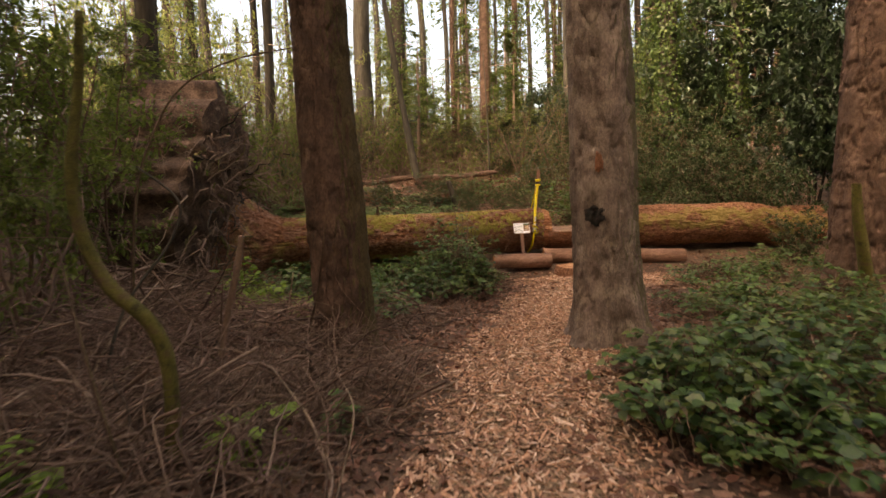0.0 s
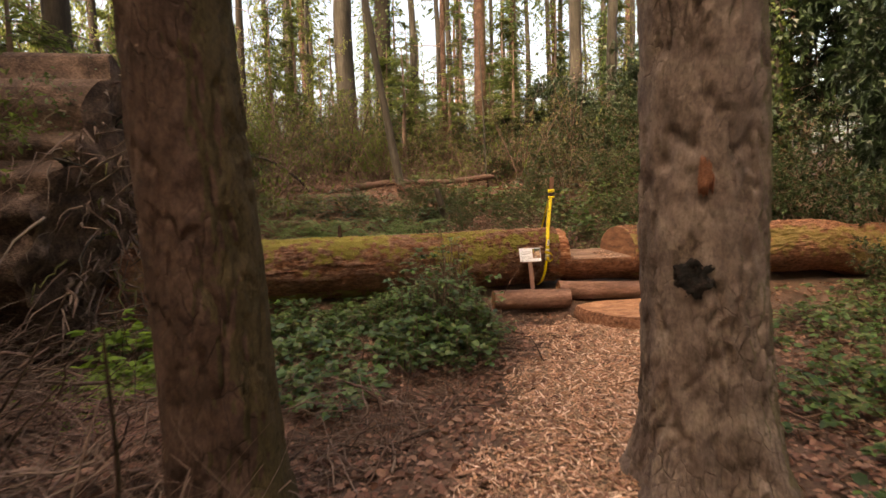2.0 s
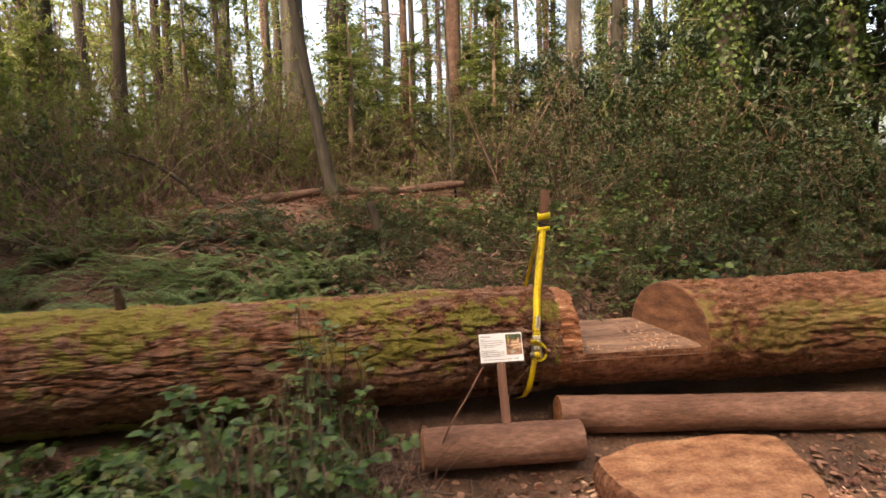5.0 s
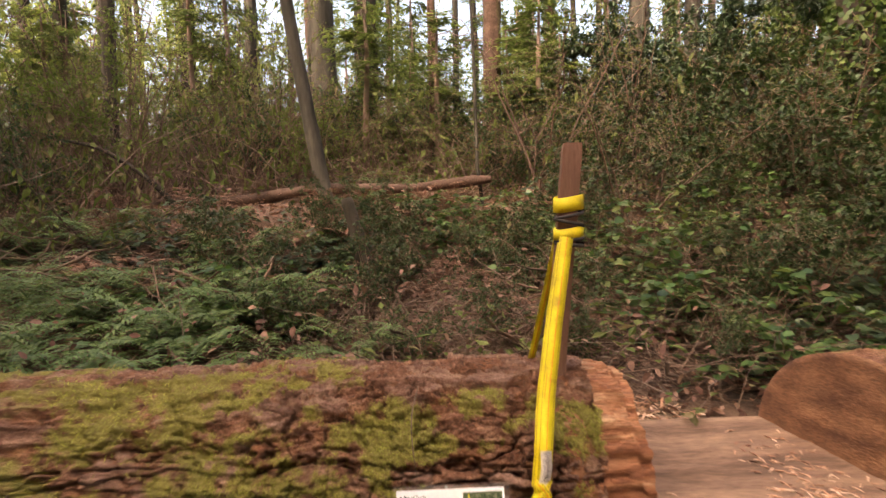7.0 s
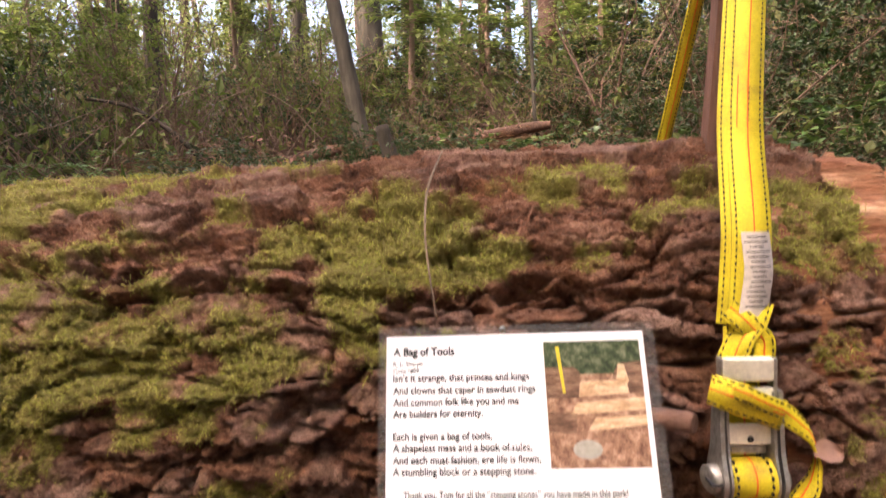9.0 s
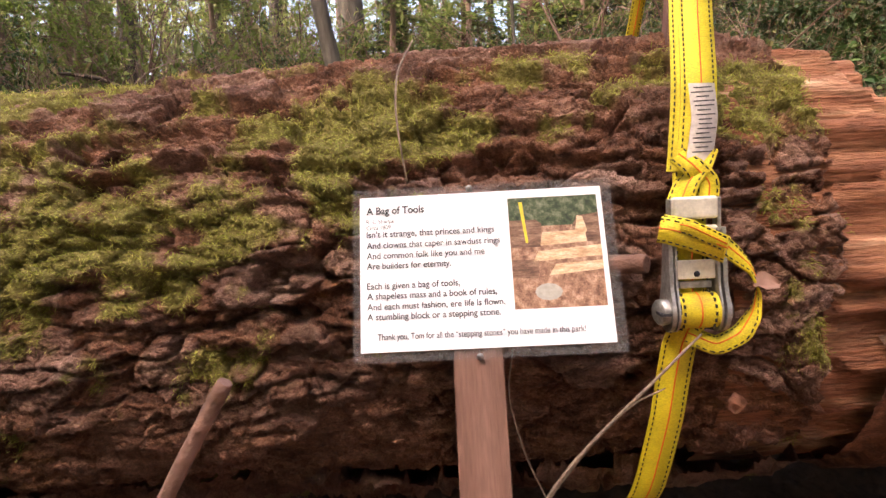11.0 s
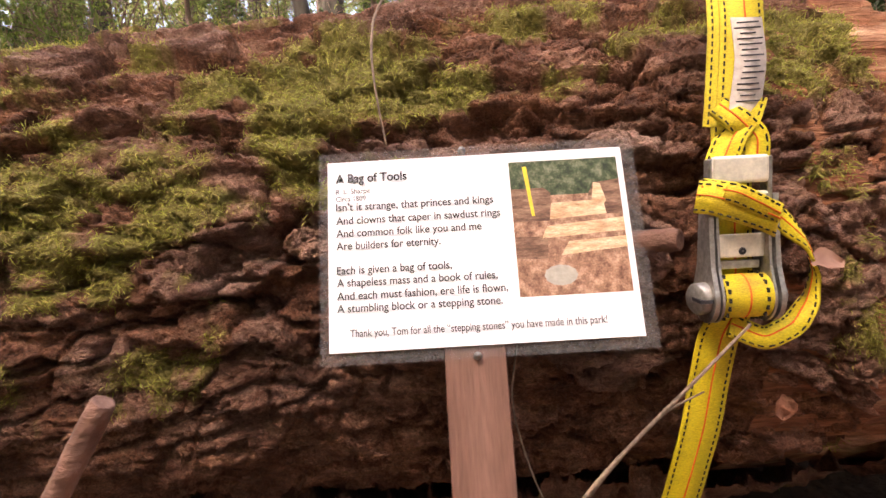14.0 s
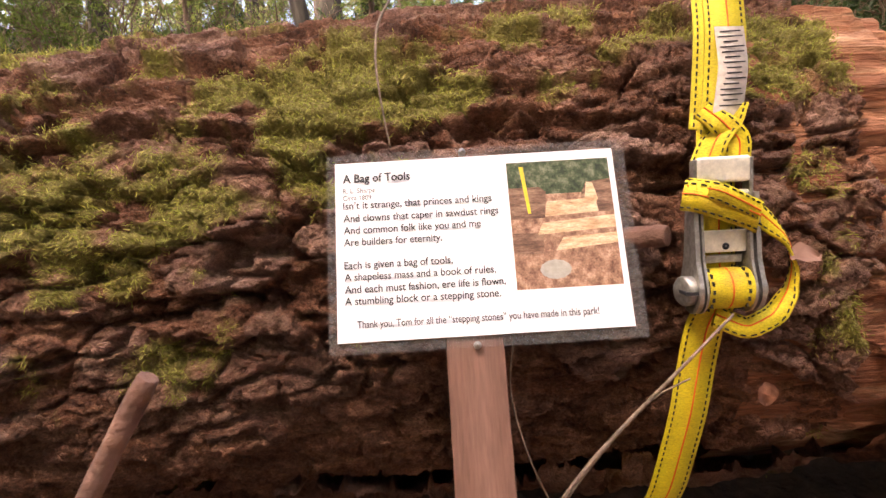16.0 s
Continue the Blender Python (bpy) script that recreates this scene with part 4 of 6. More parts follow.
for k in range(15):
    z = 0.995 - k * 0.0052
    w = 0.02 + 0.006 * math.sin(k * 2.3)
    tx, ty = float(np.interp(z, [0.91, 0.96, 1.0], [0.393, 0.4, 0.401])), float(np.interp(z, [0.91, 0.94, 0.97, 1.0], [-0.0368, -0.0355, -0.0325, -0.025]))
    part("print_bar", Geo().box((tx + 0.0008 * math.sin(k * 5), ty - 0.0009, z), (w, 0.0006, 0.0013)), M_INK, tag_ob)

ratchet = thing("ratchet_buckle", 0.405, -0.03, 0.72, "worn zinc steel ratchet buckle on the strap", "ratchet")


def plate(name, mid, size, mat, label="", bevel=0.003, parent=None):
    ob = part(name, Geo().box(mid, size), mat, parent or ratchet, label, False)
    soft_ = ob.modifiers.new("soft_edges", "BEVEL")
    soft_.width, soft_.segments = bevel, 3
    return ob


plate("handle_plate", (0.381, -0.052, 0.86), (0.05, 0.01, 0.025), M_PLATE, "bright zinc handle plate")
plate("handle_plate", (0.394, -0.05, 0.829), (0.026, 0.008, 0.022), M_PLATE, "bright zinc handle plate")
for x in (0.3565, 0.4085):
    plate("handle_arm", (x, -0.046, 0.826), (0.0045, 0.014, 0.09), M_STEEL, "worn steel handle arm", 0.0015)
plate("cross_bar", (0.384, -0.05, 0.79), (0.05, 0.004, 0.022), M_PLATE, "scratched pawl plate with a hole", 0.0015)
part("hole", Geo().tube([(0.384, -0.0515, 0.785), (0.384, -0.0526, 0.785), (0.384, -0.0527, 0.785)], [0.0035, 0.0035, 0.0003], 12), M_INK, ratchet)
plate("cross_bar", (0.384, -0.046, 0.772), (0.036, 0.005, 0.008), M_STEEL, "", 0.001)
# black plate added to paint the shade in the open frame
plate("gap_shade_plate", (0.383, -0.03, 0.765), (0.05, 0.004, 0.1), M_CHAR_AND_SHADE, "black plate standing for the shade inside the frame", 0.001)


def cheek(x, wide):
    """One side plate of the ratchet: narrow arm over a round toothed end."""
    prof = [(-0.009, 0.095), (0.009, 0.095), (0.012, 0.06), (0.015, 0.03)]
    prof += [(0.023 * math.cos(k) * (1.06 if k % 2 else 0.96), 0.023 * math.sin(k) * (1.06 if k % 2 else 0.96)) for k in np.arange(0.4, -3.6, -0.25)]
    prof += [(-0.015, 0.03), (-0.012, 0.06)]
    pts = np.array([[(x + dx, -0.046 + a, 0.742 + b) for a, b in prof] for dx in (-wide, wide)])
    c = pts.mean(1, keepdims=True)
    g = Geo().grid(pts, wrap=True)
    for k, flip in ((0, False), (1, True)):
        fan = np.stack([pts[k], c[k] + (pts[k] - c[k]) * 0.02], 0)
        g.grid(fan[::-1] if flip else fan, wrap=True)
    return g


for x in (0.3535, 0.4125):
    part("side_plate", cheek(x, 0.0022), M_STEEL, ratchet, "scratched steel side plate", False)
for x in (0.359, 0.4055):
    part("side_plate", cheek(x, 0.0012), M_STEEL, ratchet, "scratched steel side plate", False)
part("spool", Geo().tube([(0.361, -0.05, 0.743), (0.404, -0.05, 0.743)], 0.0205, 24), M_WEB, ratchet, "webbing wound on the spool")
for off in (0.364, 0.398):
    for k in range(16):
        a = k * 0.3927
        part("stitching", Geo().box((off, -0.05 + 0.0207 * math.cos(a), 0.743 + 0.0207 * math.sin(a)), (0.0018, 0.004, 0.004)), M_STITCH, ratchet, "", False)
part("stripe", Geo().tube([(0.382, -0.05, 0.743), (0.3838, -0.05, 0.743)], 0.0209, 24), M_STRIPE, ratchet)
axle = part("axle_end", Geo().tube([(0.351, -0.05, 0.742), (0.342, -0.052, 0.742), (0.34, -0.0525, 0.742), (0.34, -0.0525, 0.742)], [0.015, 0.015, 0.013, 0.001], 20), M_STEEL, ratchet, "slotted steel axle end")
part("slot", Geo().box((0.345, -0.0585, 0.742), (0.012, 0.018, 0.003)), M_INK, axle, "", False)
part("axle_end", Geo().tube([(0.414, -0.05, 0.742), (0.421, -0.05, 0.742), (0.421, -0.05, 0.742)], [0.011, 0.011, 0.001], 16), M_STEEL, ratchet)

stake = thing("wooden_stake", 0.5, 0.27, 1.1, "brown wooden stake standing on the trunk top", "stake")
sk = Geo()
pts = [(0.488, 0.28, 1.06), (0.51, 0.265, 1.4), (0.54, 0.25, 1.82), (0.542, 0.25, 1.845)]
sk.grid(np.array([[(x + sx * 0.03 * s, y + sy * 0.014 * s, z) for sx, sy in ((-1, -1), (1, -1), (1, 1), (-1, 1))] for (x, y, z), s in zip(pts, (1, 1, 1, 0.9))]), wrap=True)
sk.box((0.542, 0.25, 1.844), (0.052, 0.024, 0.003))
part("stake_body", sk, M_STAKE, stake, "", False)
bolt = thing("steel_bolt", 0.545, 0.25, 1.08, "small steel bolt lying on the cut trunk", "bolt")
part("shank", Geo().tube([(0.53, 0.245, 1.1), (0.565, 0.262, 1.085)], 0.006, 8), M_STEEL, bolt)


# ---- trees ----
def bark_trunk(name, x, y, r, top, lean, label, mat, seed, relief=1.0, flare=0.35, cat="tree", dense=True):
    z0 = float(height(x, y)) - 0.15
    zz = np.concatenate([np.arange(0, 5.2, 0.022 if dense else 0.2), np.linspace(5.3, top, 16)])
    th = np.linspace(0, 2 * math.pi, 150 if dense else 26)[:-1]
    Z, T = np.meshgrid(zz, th, indexing="ij")
    R = r * (1 - 0.45 * Z / top) * (1 + flare * np.exp(-Z / 0.35) * (1 + 0.6 * np.sin(T * 4 + seed) + 0.5 * fbm(np.cos(T) * 2 + 5, np.sin(T) * 2, seed)))
    u = T * r
    wrap_u = np.minimum(T, 2 * math.pi - T) * r
    f1 = fbm(wrap_u * 11 + 0.8 * fbm(wrap_u * 9, Z * 6, seed + 1), Z * 2.6, seed + 2, 4)
    d1, d2, who = cells(wrap_u / 0.09 + fbm(wrap_u * 8, Z * 5, seed), Z / 0.14 + fbm(wrap_u * 6, Z * 6, seed + 5), seed + 6)
    crack = step(0.0, 0.07, abs(f1)) * (0.75 + 0.25 * step(0.0, 0.12, d2 - d1))
    R = R + relief * (0.022 * (crack - 0.75) + 0.008 * who + 0.016 * fbm(wrap_u * 28, Z * 16, seed + 3) + 0.05 * fbm(wrap_u * 2, Z * 0.7, seed + 4))
    ax, ay = x + lean[0] * Z + 0.05 * np.sin(Z * 0.6 + seed) * (Z / 6), y + lean[1] * Z
    ob = thing(name, x, y, z0, label, cat)
    tr = part("trunk", Geo().grid(np.stack([ax + R * np.cos(T), ay + R * np.sin(T), z0 + Z], -1), wrap=True), mat, ob)
    return ob, tr, z0


def crown_geo(top, base, wide, n, seed, size=0.42):
    r = np.random.default_rng(seed)
    g = Geo()
    h = base + (top - base) * r.random(n) ** 0.8
    w = wide * (1.05 - (h - base) / (top - base)) * (0.25 + 0.75 * r.random(n))
    a = r.uniform(0, 2 * math.pi, n)
    a = np.round(a * 9 + h * 3) / 9 + r.normal(0, 0.1, n)
    p = np.stack([w * np.cos(a), w * np.sin(a), h - 0.18 * w], 1)
    way = np.stack([np.cos(a), np.sin(a), -0.5 + 0 * a], 1) + r.normal(0, 0.35, (n, 3))
    g.leaves(p, way, np.array([0, 0, 1.0]) + r.normal(0, 0.35, (n, 3)), r.uniform(0.5, 1.2, n) * size, r.uniform(0.2, 0.45, n) * size, far=True)
    return g


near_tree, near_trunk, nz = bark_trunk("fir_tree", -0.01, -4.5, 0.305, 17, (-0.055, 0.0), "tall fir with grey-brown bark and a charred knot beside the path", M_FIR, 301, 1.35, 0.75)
part("crown", crown_geo(19, 11, 2.0, 700, 5), M_NEEDLE, near_tree).location = (-0.7, -4.4, 0)
ka, kz = np.meshgrid(np.linspace(-0.4, 0.4, 40), np.linspace(-0.13, 0.13, 24), indexing="ij")
inside = np.hypot(ka / 0.36, kz / 0.1)
knot_r = 0.342 - 0.08 * step(0.55, 1.0, inside * 0.85 + 0.9 * fbm(ka * 14, kz * 34, 305)) + 0.025 * fbm(ka * 25, kz * 35, 306)
kth = -math.pi / 2 - 0.72 + ka
part("burn_mark", Geo().grid(np.stack([-0.085 + knot_r * np.cos(kth), -4.5 + knot_r * np.sin(kth), 1.235 + kz], -1)), M_CHAR_AND_SHADE, near_tree, "charred black knot")
kth = -math.pi / 2 - 0.5 + ka * 0.4
patch_r = 0.335 - 0.08 * step(0.55, 1.0, inside * 0.9 + 0.8 * fbm(ka * 14, kz * 14, 307)) + 0.008 * fbm(ka * 30, kz * 30, 308)
M_RAWBARK = surface("raw_red_bark", [(0.14, 0.055, 0.03), (0.2, 0.08, 0.045), (0.24, 0.11, 0.07)], 20, rough=0.9, fine=90, bump=0.6, depth=0.01)
part("bare_patch", Geo().grid(np.stack([-0.105 + patch_r * np.cos(kth), -4.5 + patch_r * np.sin(kth), 1.73 + kz * 1.3], -1)), M_RAWBARK, near_tree, "reddish patch of shed bark")
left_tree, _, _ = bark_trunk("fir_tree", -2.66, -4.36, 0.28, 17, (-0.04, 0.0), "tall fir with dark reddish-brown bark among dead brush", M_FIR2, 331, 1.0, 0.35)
part("crown", crown_geo(19, 11, 2.0, 700, 6), M_NEEDLE, left_tree).location = (-3.1, -4.4, 0)
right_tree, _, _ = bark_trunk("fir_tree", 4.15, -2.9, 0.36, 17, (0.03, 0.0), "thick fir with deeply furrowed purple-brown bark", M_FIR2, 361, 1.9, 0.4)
part("crown", crown_geo(19, 10, 2.2, 700, 7), M_NEEDLE, right_tree).location = (4.5, -2.9, 0)
prop = thing("leaning_snag", 3.75, -3.35, 0.1, "mossy broken branch leaning on the thick fir", "branch")
part("limb", Geo().tube([(3.45, -3.55, 1.45), (3.55, -3.5, 1.0), (3.75, -3.4, 0.5), (3.95, -3.3, 0.0)], [0.05, 0.065, 0.075, 0.09], 9), M_MOSSTWIG, prop)

CROWNS = [crown_geo(19, 9, 2.0, 700, 11 + k).mesh("crown", M_NEEDLE, False) for k in range(3)]


def far_tree(x, y, r, lean, mat, label, ivy=0, seed=0, top=18, crown=True, limbs=8):
    ob, tr, z0 = bark_trunk("forest_tree", x, y, r, top, lean, label, mat, seed, 0.9, 0.3, dense=False)
    tagged(ob, group="forest trees")
    rr_ = np.random.default_rng(seed)
    if crown:
        c = new("crown", CROWNS[seed % 3])
        c.parent = ob
        c.location = (lean[0] * 12, lean[1] * 12, 0)
    for _ in range(limbs):
        z, a, l = rr_.uniform(1.5, 6.5), rr_.uniform(0, 6.28), rr_.uniform(0.4, 1.6)
        p0 = np.array([x + lean[0] * z, y + lean[1] * z, z0 + z])
        d = np.array([math.cos(a), math.sin(a), rr_.uniform(-0.3, 0.3)]) * l
        q = np.linspace(0, 1, 6)[:, None]
        part("limb", Geo().tube(p0 + d * q + rr_.normal(0, 0.05, (6, 3)) * q, np.linspace(0.018, 0.004, 6), 4), M_TWIG, ob)
    ivy = ivy * 3
    if ivy:
        z = rr_.uniform(0.0, 7.5, ivy)
        a = rr_.uniform(0, 6.28, ivy)
        w = r * (1.0 - 0.4 * z / top) + rr_.uniform(0, 0.28, ivy) * (0.6 + 0.4 * np.sin(z * 2 + a * 2))
        p = np.stack([x + lean[0] * z + w * np.cos(a), y + lean[1] * z + w * np.sin(a), z0 + z], 1)
        out_ = np.stack([np.cos(a), np.sin(a), 0 * a], 1)
        part("ivy", Geo().leaves(p, rr_.normal(0, 1, (ivy, 3)) + [0, 0, -0.8], out_ + rr_.normal(0, 0.4, (ivy, 3)), rr_.uniform(0.07, 0.14, ivy), rr_.uniform(0.06, 0.11, ivy), far=True), M_IVY, ob, "ivy leaves climbing the trunk")
    return ob


GREYL, DARKL, IVYL = "tall grey-brown conifer trunk in the wood", "dark ivy-clad conifer trunk in the wood", "conifer trunk wrapped in green ivy"
TREES = [(-5.49, 16, 0.19, 0.0, 0, 0), (-7.9, 24, 0.15, 0.01, 0, 0), (-6.8, 26, 0.13, 0, 0, 0), (-6.2, 28, 0.14, 0, 0, 0), (-3.2, 15.8, 0.42, 0, 0, 0), (-1.68, 14, 0.34, 0.005, 1, 500),
         (0.07, 25, 0.23, 0, 0, 0), (1.0, 20, 0.13, 0, 0, 0), (2.06, 24, 0.18, 0, 0, 0), (2.9, 26, 0.15, 0, 0, 0), (1.38, 10.8, 0.2, 0.02, 2, 0), (5.2, 28, 0.14, 0, 0, 0),
         (4.2, 18, 0.17, 0, 2, 700), (7.06, 26, 0.16, 0, 0, 0), (7.13, 22, 0.14, 0, 0, 0), (8.5, 24, 0.15, 0, 0, 700), (4.22, 9.7, 0.2, 0.01, 0, 0), (9.3, 20, 0.15, 0, 0, 900),
         (6.4, 12, 0.18, 0, 0, 0), (10.8, 20, 0.15, 0, 0, 0), (12.5, 22, 0.22, 0, 1, 900), (6.5, 7, 0.3, 0.0, 1, 1700), (8.0, 8, 0.25, 0, 1, 1500), (8.1, 6, 0.22, 0.01, 1, 1200),
         (-7.3, 16, 0.15, 0, 1, 0), (-8.4, 18, 0.18, 0, 1, 0), (-10, 14, 0.19, 0, 1, 500), (-10, 16, 0.18, 0, 0, 0), (-13.7, 18, 0.21, 0, 1, 0), (-13.7, 20, 0.2, 0, 1, 400),
         (0.15, 9.8, 0.09, 0.0, 2, 0), (-7.5, 3.5, 0.24, 0, 1, 0), (-9, -1.5, 0.26, 0, 2, 0), (-6.2, 9.5, 0.14, 0.02, 1, 0), (7.5, 10.0, 0.3, 0.0, 1, 1800), (9.5, 3, 0.28, 0, 1, 1500), (10.5, -1, 0.28, 0, 1, 900)]
for k, (x, y, r, ln, kind, ivy) in enumerate(TREES):
    far_tree(x, y, r, (ln, 0), (M_GREYBARK, M_DARKBARK, M_FIR2)[kind], (GREYL, DARKL if not ivy else IVYL, "reddish-brown conifer trunk in the wood")[kind] if not (ivy and kind == 0) else IVYL, ivy, 400 + k)
wood = np.random.default_rng(91)
for k in range(48):
    x, y = wood.uniform(-45, 45), wood.uniform(27, 62)
    far_tree(x, y, wood.uniform(0.13, 0.32), (wood.normal(0, 0.012), 0), (M_GREYBARK, M_FIR2, M_DARKBARK)[k % 3], "distant conifer trunk in the wood", 0, 500 + k, limbs=3)
for k in range(16):
    x, y = wood.uniform(-26, 26), wood.uniform(-34, -18)
    far_tree(x, y, wood.uniform(0.18, 0.35), (0, 0), (M_GREYBARK, M_FIR2)[k % 2], "conifer trunk behind the path", 0, 600 + k, limbs=0)
# a thin tree that leans, and a pale sapling
lean_tree, _, _ = bark_trunk("leaning_tree", -1.36, 6.2, 0.1, 9, (-0.16, 0.02), "thin grey tree leaning to one side", M_GREYBARK, 381, 0.5, 0.2, dense=False)
sap = thing("sapling", 0.75, 6.3, 1.3, "thin pale bare sapling", "sapling")
part("stem", Geo().tube([(0.85, 6.3, 1.2), (0.72, 6.3, 2.2), (0.7, 6.35, 3.6), (0.62, 6.4, 5.5)], [0.028, 0.026, 0.022, 0.012], 7), M_GREYBARK, sap)
flog = thing("fallen_branch_log", -1.5, 6.9, 1.5, "thin rotten log lying across the bank", "log")
fq = np.linspace(0, 1, 60)
fx = -4.7 + 5.6 * fq
fy = 7.6 - 1.5 * fq + 0.05 * np.sin(fq * 9)
fz = np.interp(fq, [0, 0.2, 0.5, 1], [1.68, 1.76, 1.9, 1.98]) + 0.03 * np.sin(fq * 14)
part("bark", Geo().tube(np.stack([fx, fy, fz], 1), 0.095 + 0.05 * fbm(fq * 14, fq * 0, 393) - 0.03 * fq, 12), M_FIR2, flog)

# unseen conifers behind the path, added to keep sun off the foreground
SHADE = crown_geo(25, 1.2, 3.2, 1700, 41, 0.95).mesh("crown", M_NEEDLE, False)
for k in range(22):
    away, off = (15.5, 18.5)[k % 2], -17 + 3.2 * (k // 2)
    x, y = -0.655 * away + 0.756 * off, -2 - 0.756 * away - 0.655 * off
    if math.hypot(x + 2.3, y + 10.5) < 5:
        continue
    ob, _, _ = bark_trunk("shade_conifer", x, y, 0.34, 27, (0, 0), "dense conifer added out of view to shade the foreground", M_DARKBARK, 700 + k, 0.9, 0.3, dense=False)
    c = new("crown", SHADE)
    c.parent = ob
    c.rotation_euler = (0, 0, k)


# more unseen conifers close the other sides, added to block low sky light
for k, (x, y) in enumerate([(12, -7), (15, -12), (10, -13), (13, -18), (7, -17), (18, -5), (16, 1), (4, -20), (-16, -6), (-18, -1), (-15, 3), (-20, 6), (19, 7), (8, -22), (20, -14), (-14, -11)]):
    ob, _, _ = bark_trunk("shade_conifer", x, y, 0.34, 27, (0, 0), "dense conifer added out of view to block low sky light", M_DARKBARK, 740 + k, 0.9, 0.3, dense=False)
    c = new("crown", SHADE)
    c.parent = ob
    c.rotation_euler = (0, 0, k * 1.3)


# ---- shrubs, brambles, ferns and brush ----
def cane_path(r, p0, reach, rise, n=9):
    a = r.uniform(0, 6.28)
    q = np.linspace(0, 1, n)
    x = p0[0] + reach * q * math.cos(a) + r.normal(0, 0.02, n) * q
    y = p0[1] + reach * q * math.sin(a) + r.normal(0, 0.02, n) * q
    return np.stack([x, y, p0[2] + rise * np.sin(q * r.uniform(1.6, 2.9))], 1)


def bramble(label, x, y, rx, ry, rise, canes, leaf, seed, mat=None, name="bramble_bush", per=7, bare=0.15):
    """Arching canes with leaves in threes."""
    r = np.random.default_rng(seed)
    stems, leaves = Geo(), Geo()
    for _ in range(canes):
        a, d = r.uniform(0, 6.28), math.sqrt(r.random())
        px, py = x + rx * d * math.cos(a), y + ry * d * math.sin(a)
        p = cane_path(r, (px, py, float(height(px, py)) - 0.02), r.uniform(0.2, 0.8) * min(rx, ry, 0.9), rise * r.uniform(0.35, 1.1) * (1.1 - 0.6 * d))
        p[:, 2] = np.maximum(p[:, 2], height(p[:, 0], p[:, 1]) + 0.01)
        stems.tube(p, np.linspace(0.005, 0.002, len(p)), 4)
        if r.random() < bare:
            continue
        t = r.uniform(0.2, 1, per) * (len(p) - 1)
        base = np.stack([np.interp(t, np.arange(len(p)), p[:, k]) for k in range(3)], 1)
        az = r.uniform(0, 6.28, per)
        for off in (-1.0, 0.0, 1.0):
            way = np.stack([np.cos(az + off), np.sin(az + off), r.uniform(-0.35, 0.35, per)], 1)
            up = np.array([0, 0, 1.0]) + r.normal(0, 0.35, (per, 3))
            stalk = np.stack([np.cos(az), np.sin(az), 0.4 + 0 * az], 1) * leaf * 0.45
            size = leaf * r.uniform(0.4, 1.25, per)
            leaves.leaves(base + stalk, way, up, size, size * 0.8)
    ob = thing(name, x, y, float(height(x, y)), label, "bush")
    tagged(part("cane_tangle", stems, M_CANE, ob, "thin arching canes"), kind="stuff")
    tagged(part("foliage", leaves, mat or M_BRAMBLE, ob), kind="stuff")
    return ob


NEAR_BR, MID_BR = "leafy green bramble patch beside the chip path", "tangled bramble patch in front of the trunk"
bramble(NEAR_BR, -0.15, -6.6, 0.62, 0.75, 0.55, 120, 0.085, 1001)
bramble(NEAR_BR, 0.55, -6.0, 0.9, 0.8, 0.6, 140, 0.08, 1002)
bramble(NEAR_BR, 1.9, -5.2, 1.0, 0.9, 0.5, 110, 0.075, 1003)
bramble(NEAR_BR, 1.95, -3.7, 0.85, 0.75, 0.42, 100, 0.07, 1004)
bramble(NEAR_BR, 3.2, -4.3, 1.1, 1.0, 0.6, 100, 0.075, 1005)
bramble(NEAR_BR, 3.1, -1.9, 1.0, 0.8, 0.45, 90, 0.065, 1006)
bramble(NEAR_BR, 4.9, -1.2, 1.3, 1.0, 0.6, 90, 0.07, 1007)
bramble(MID_BR, -1.2, -1.3, 0.5, 0.5, 1.1, 190, 0.062, 1011, per=8, bare=0.3)
bramble(MID_BR, -1.35, -1.95, 0.55, 0.45, 0.6, 130, 0.07, 1028, per=8, bare=0.1)
bramble(MID_BR, -0.85, -0.8, 0.3, 0.35, 0.7, 80, 0.06, 1025, per=5, bare=0.5)
bramble(MID_BR, -1.05, -0.35, 0.4, 0.25, 1.2, 80, 0.055, 1021, per=6, bare=0.3)
bramble(MID_BR, -1.15, -1.25, 0.6, 0.5, 0.4, 120, 0.06, 1012, per=9)
bramble(MID_BR, -1.85, -0.55, 0.7, 0.5, 0.55, 110, 0.06, 1013)
bramble(MID_BR, -2.75, -0.75, 0.8, 0.6, 0.36, 110, 0.07, 1014)
bramble(MID_BR, -2.0, -1.7, 0.8, 0.6, 0.3, 90, 0.07, 1015)
bramble(MID_BR, -1.9, -0.12, 0.8, 0.22, 0.3, 80, 0.06, 1026)
bramble(MID_BR, -3.3, -0.15, 0.8, 0.25, 0.35, 80, 0.065, 1027)
bramble(MID_BR, -4.0, -1.0, 0.9, 0.7, 0.5, 90, 0.08, 1016)
bramble(MID_BR, -3.2, -1.75, 0.8, 0.6, 0.35, 90, 0.075, 1022)
bramble(MID_BR, -2.5, -2.55, 0.6, 0.5, 0.3, 60, 0.08, 1023)
bramble(MID_BR, -3.9, -2.6, 0.7, 0.6, 0.4, 60, 0.085, 1024, M_BRIGHT)
bramble("bright young bush beside the roots", -4.35, -1.9, 0.35, 0.35, 0.75, 16, 0.11, 1017, M_BRIGHT, "young_shrub", 4)
bramble("bright young bush in dead brush", -3.0, -6.75, 0.2, 0.2, 0.45, 9, 0.1, 1018, M_BRIGHT, "young_shrub", 4)
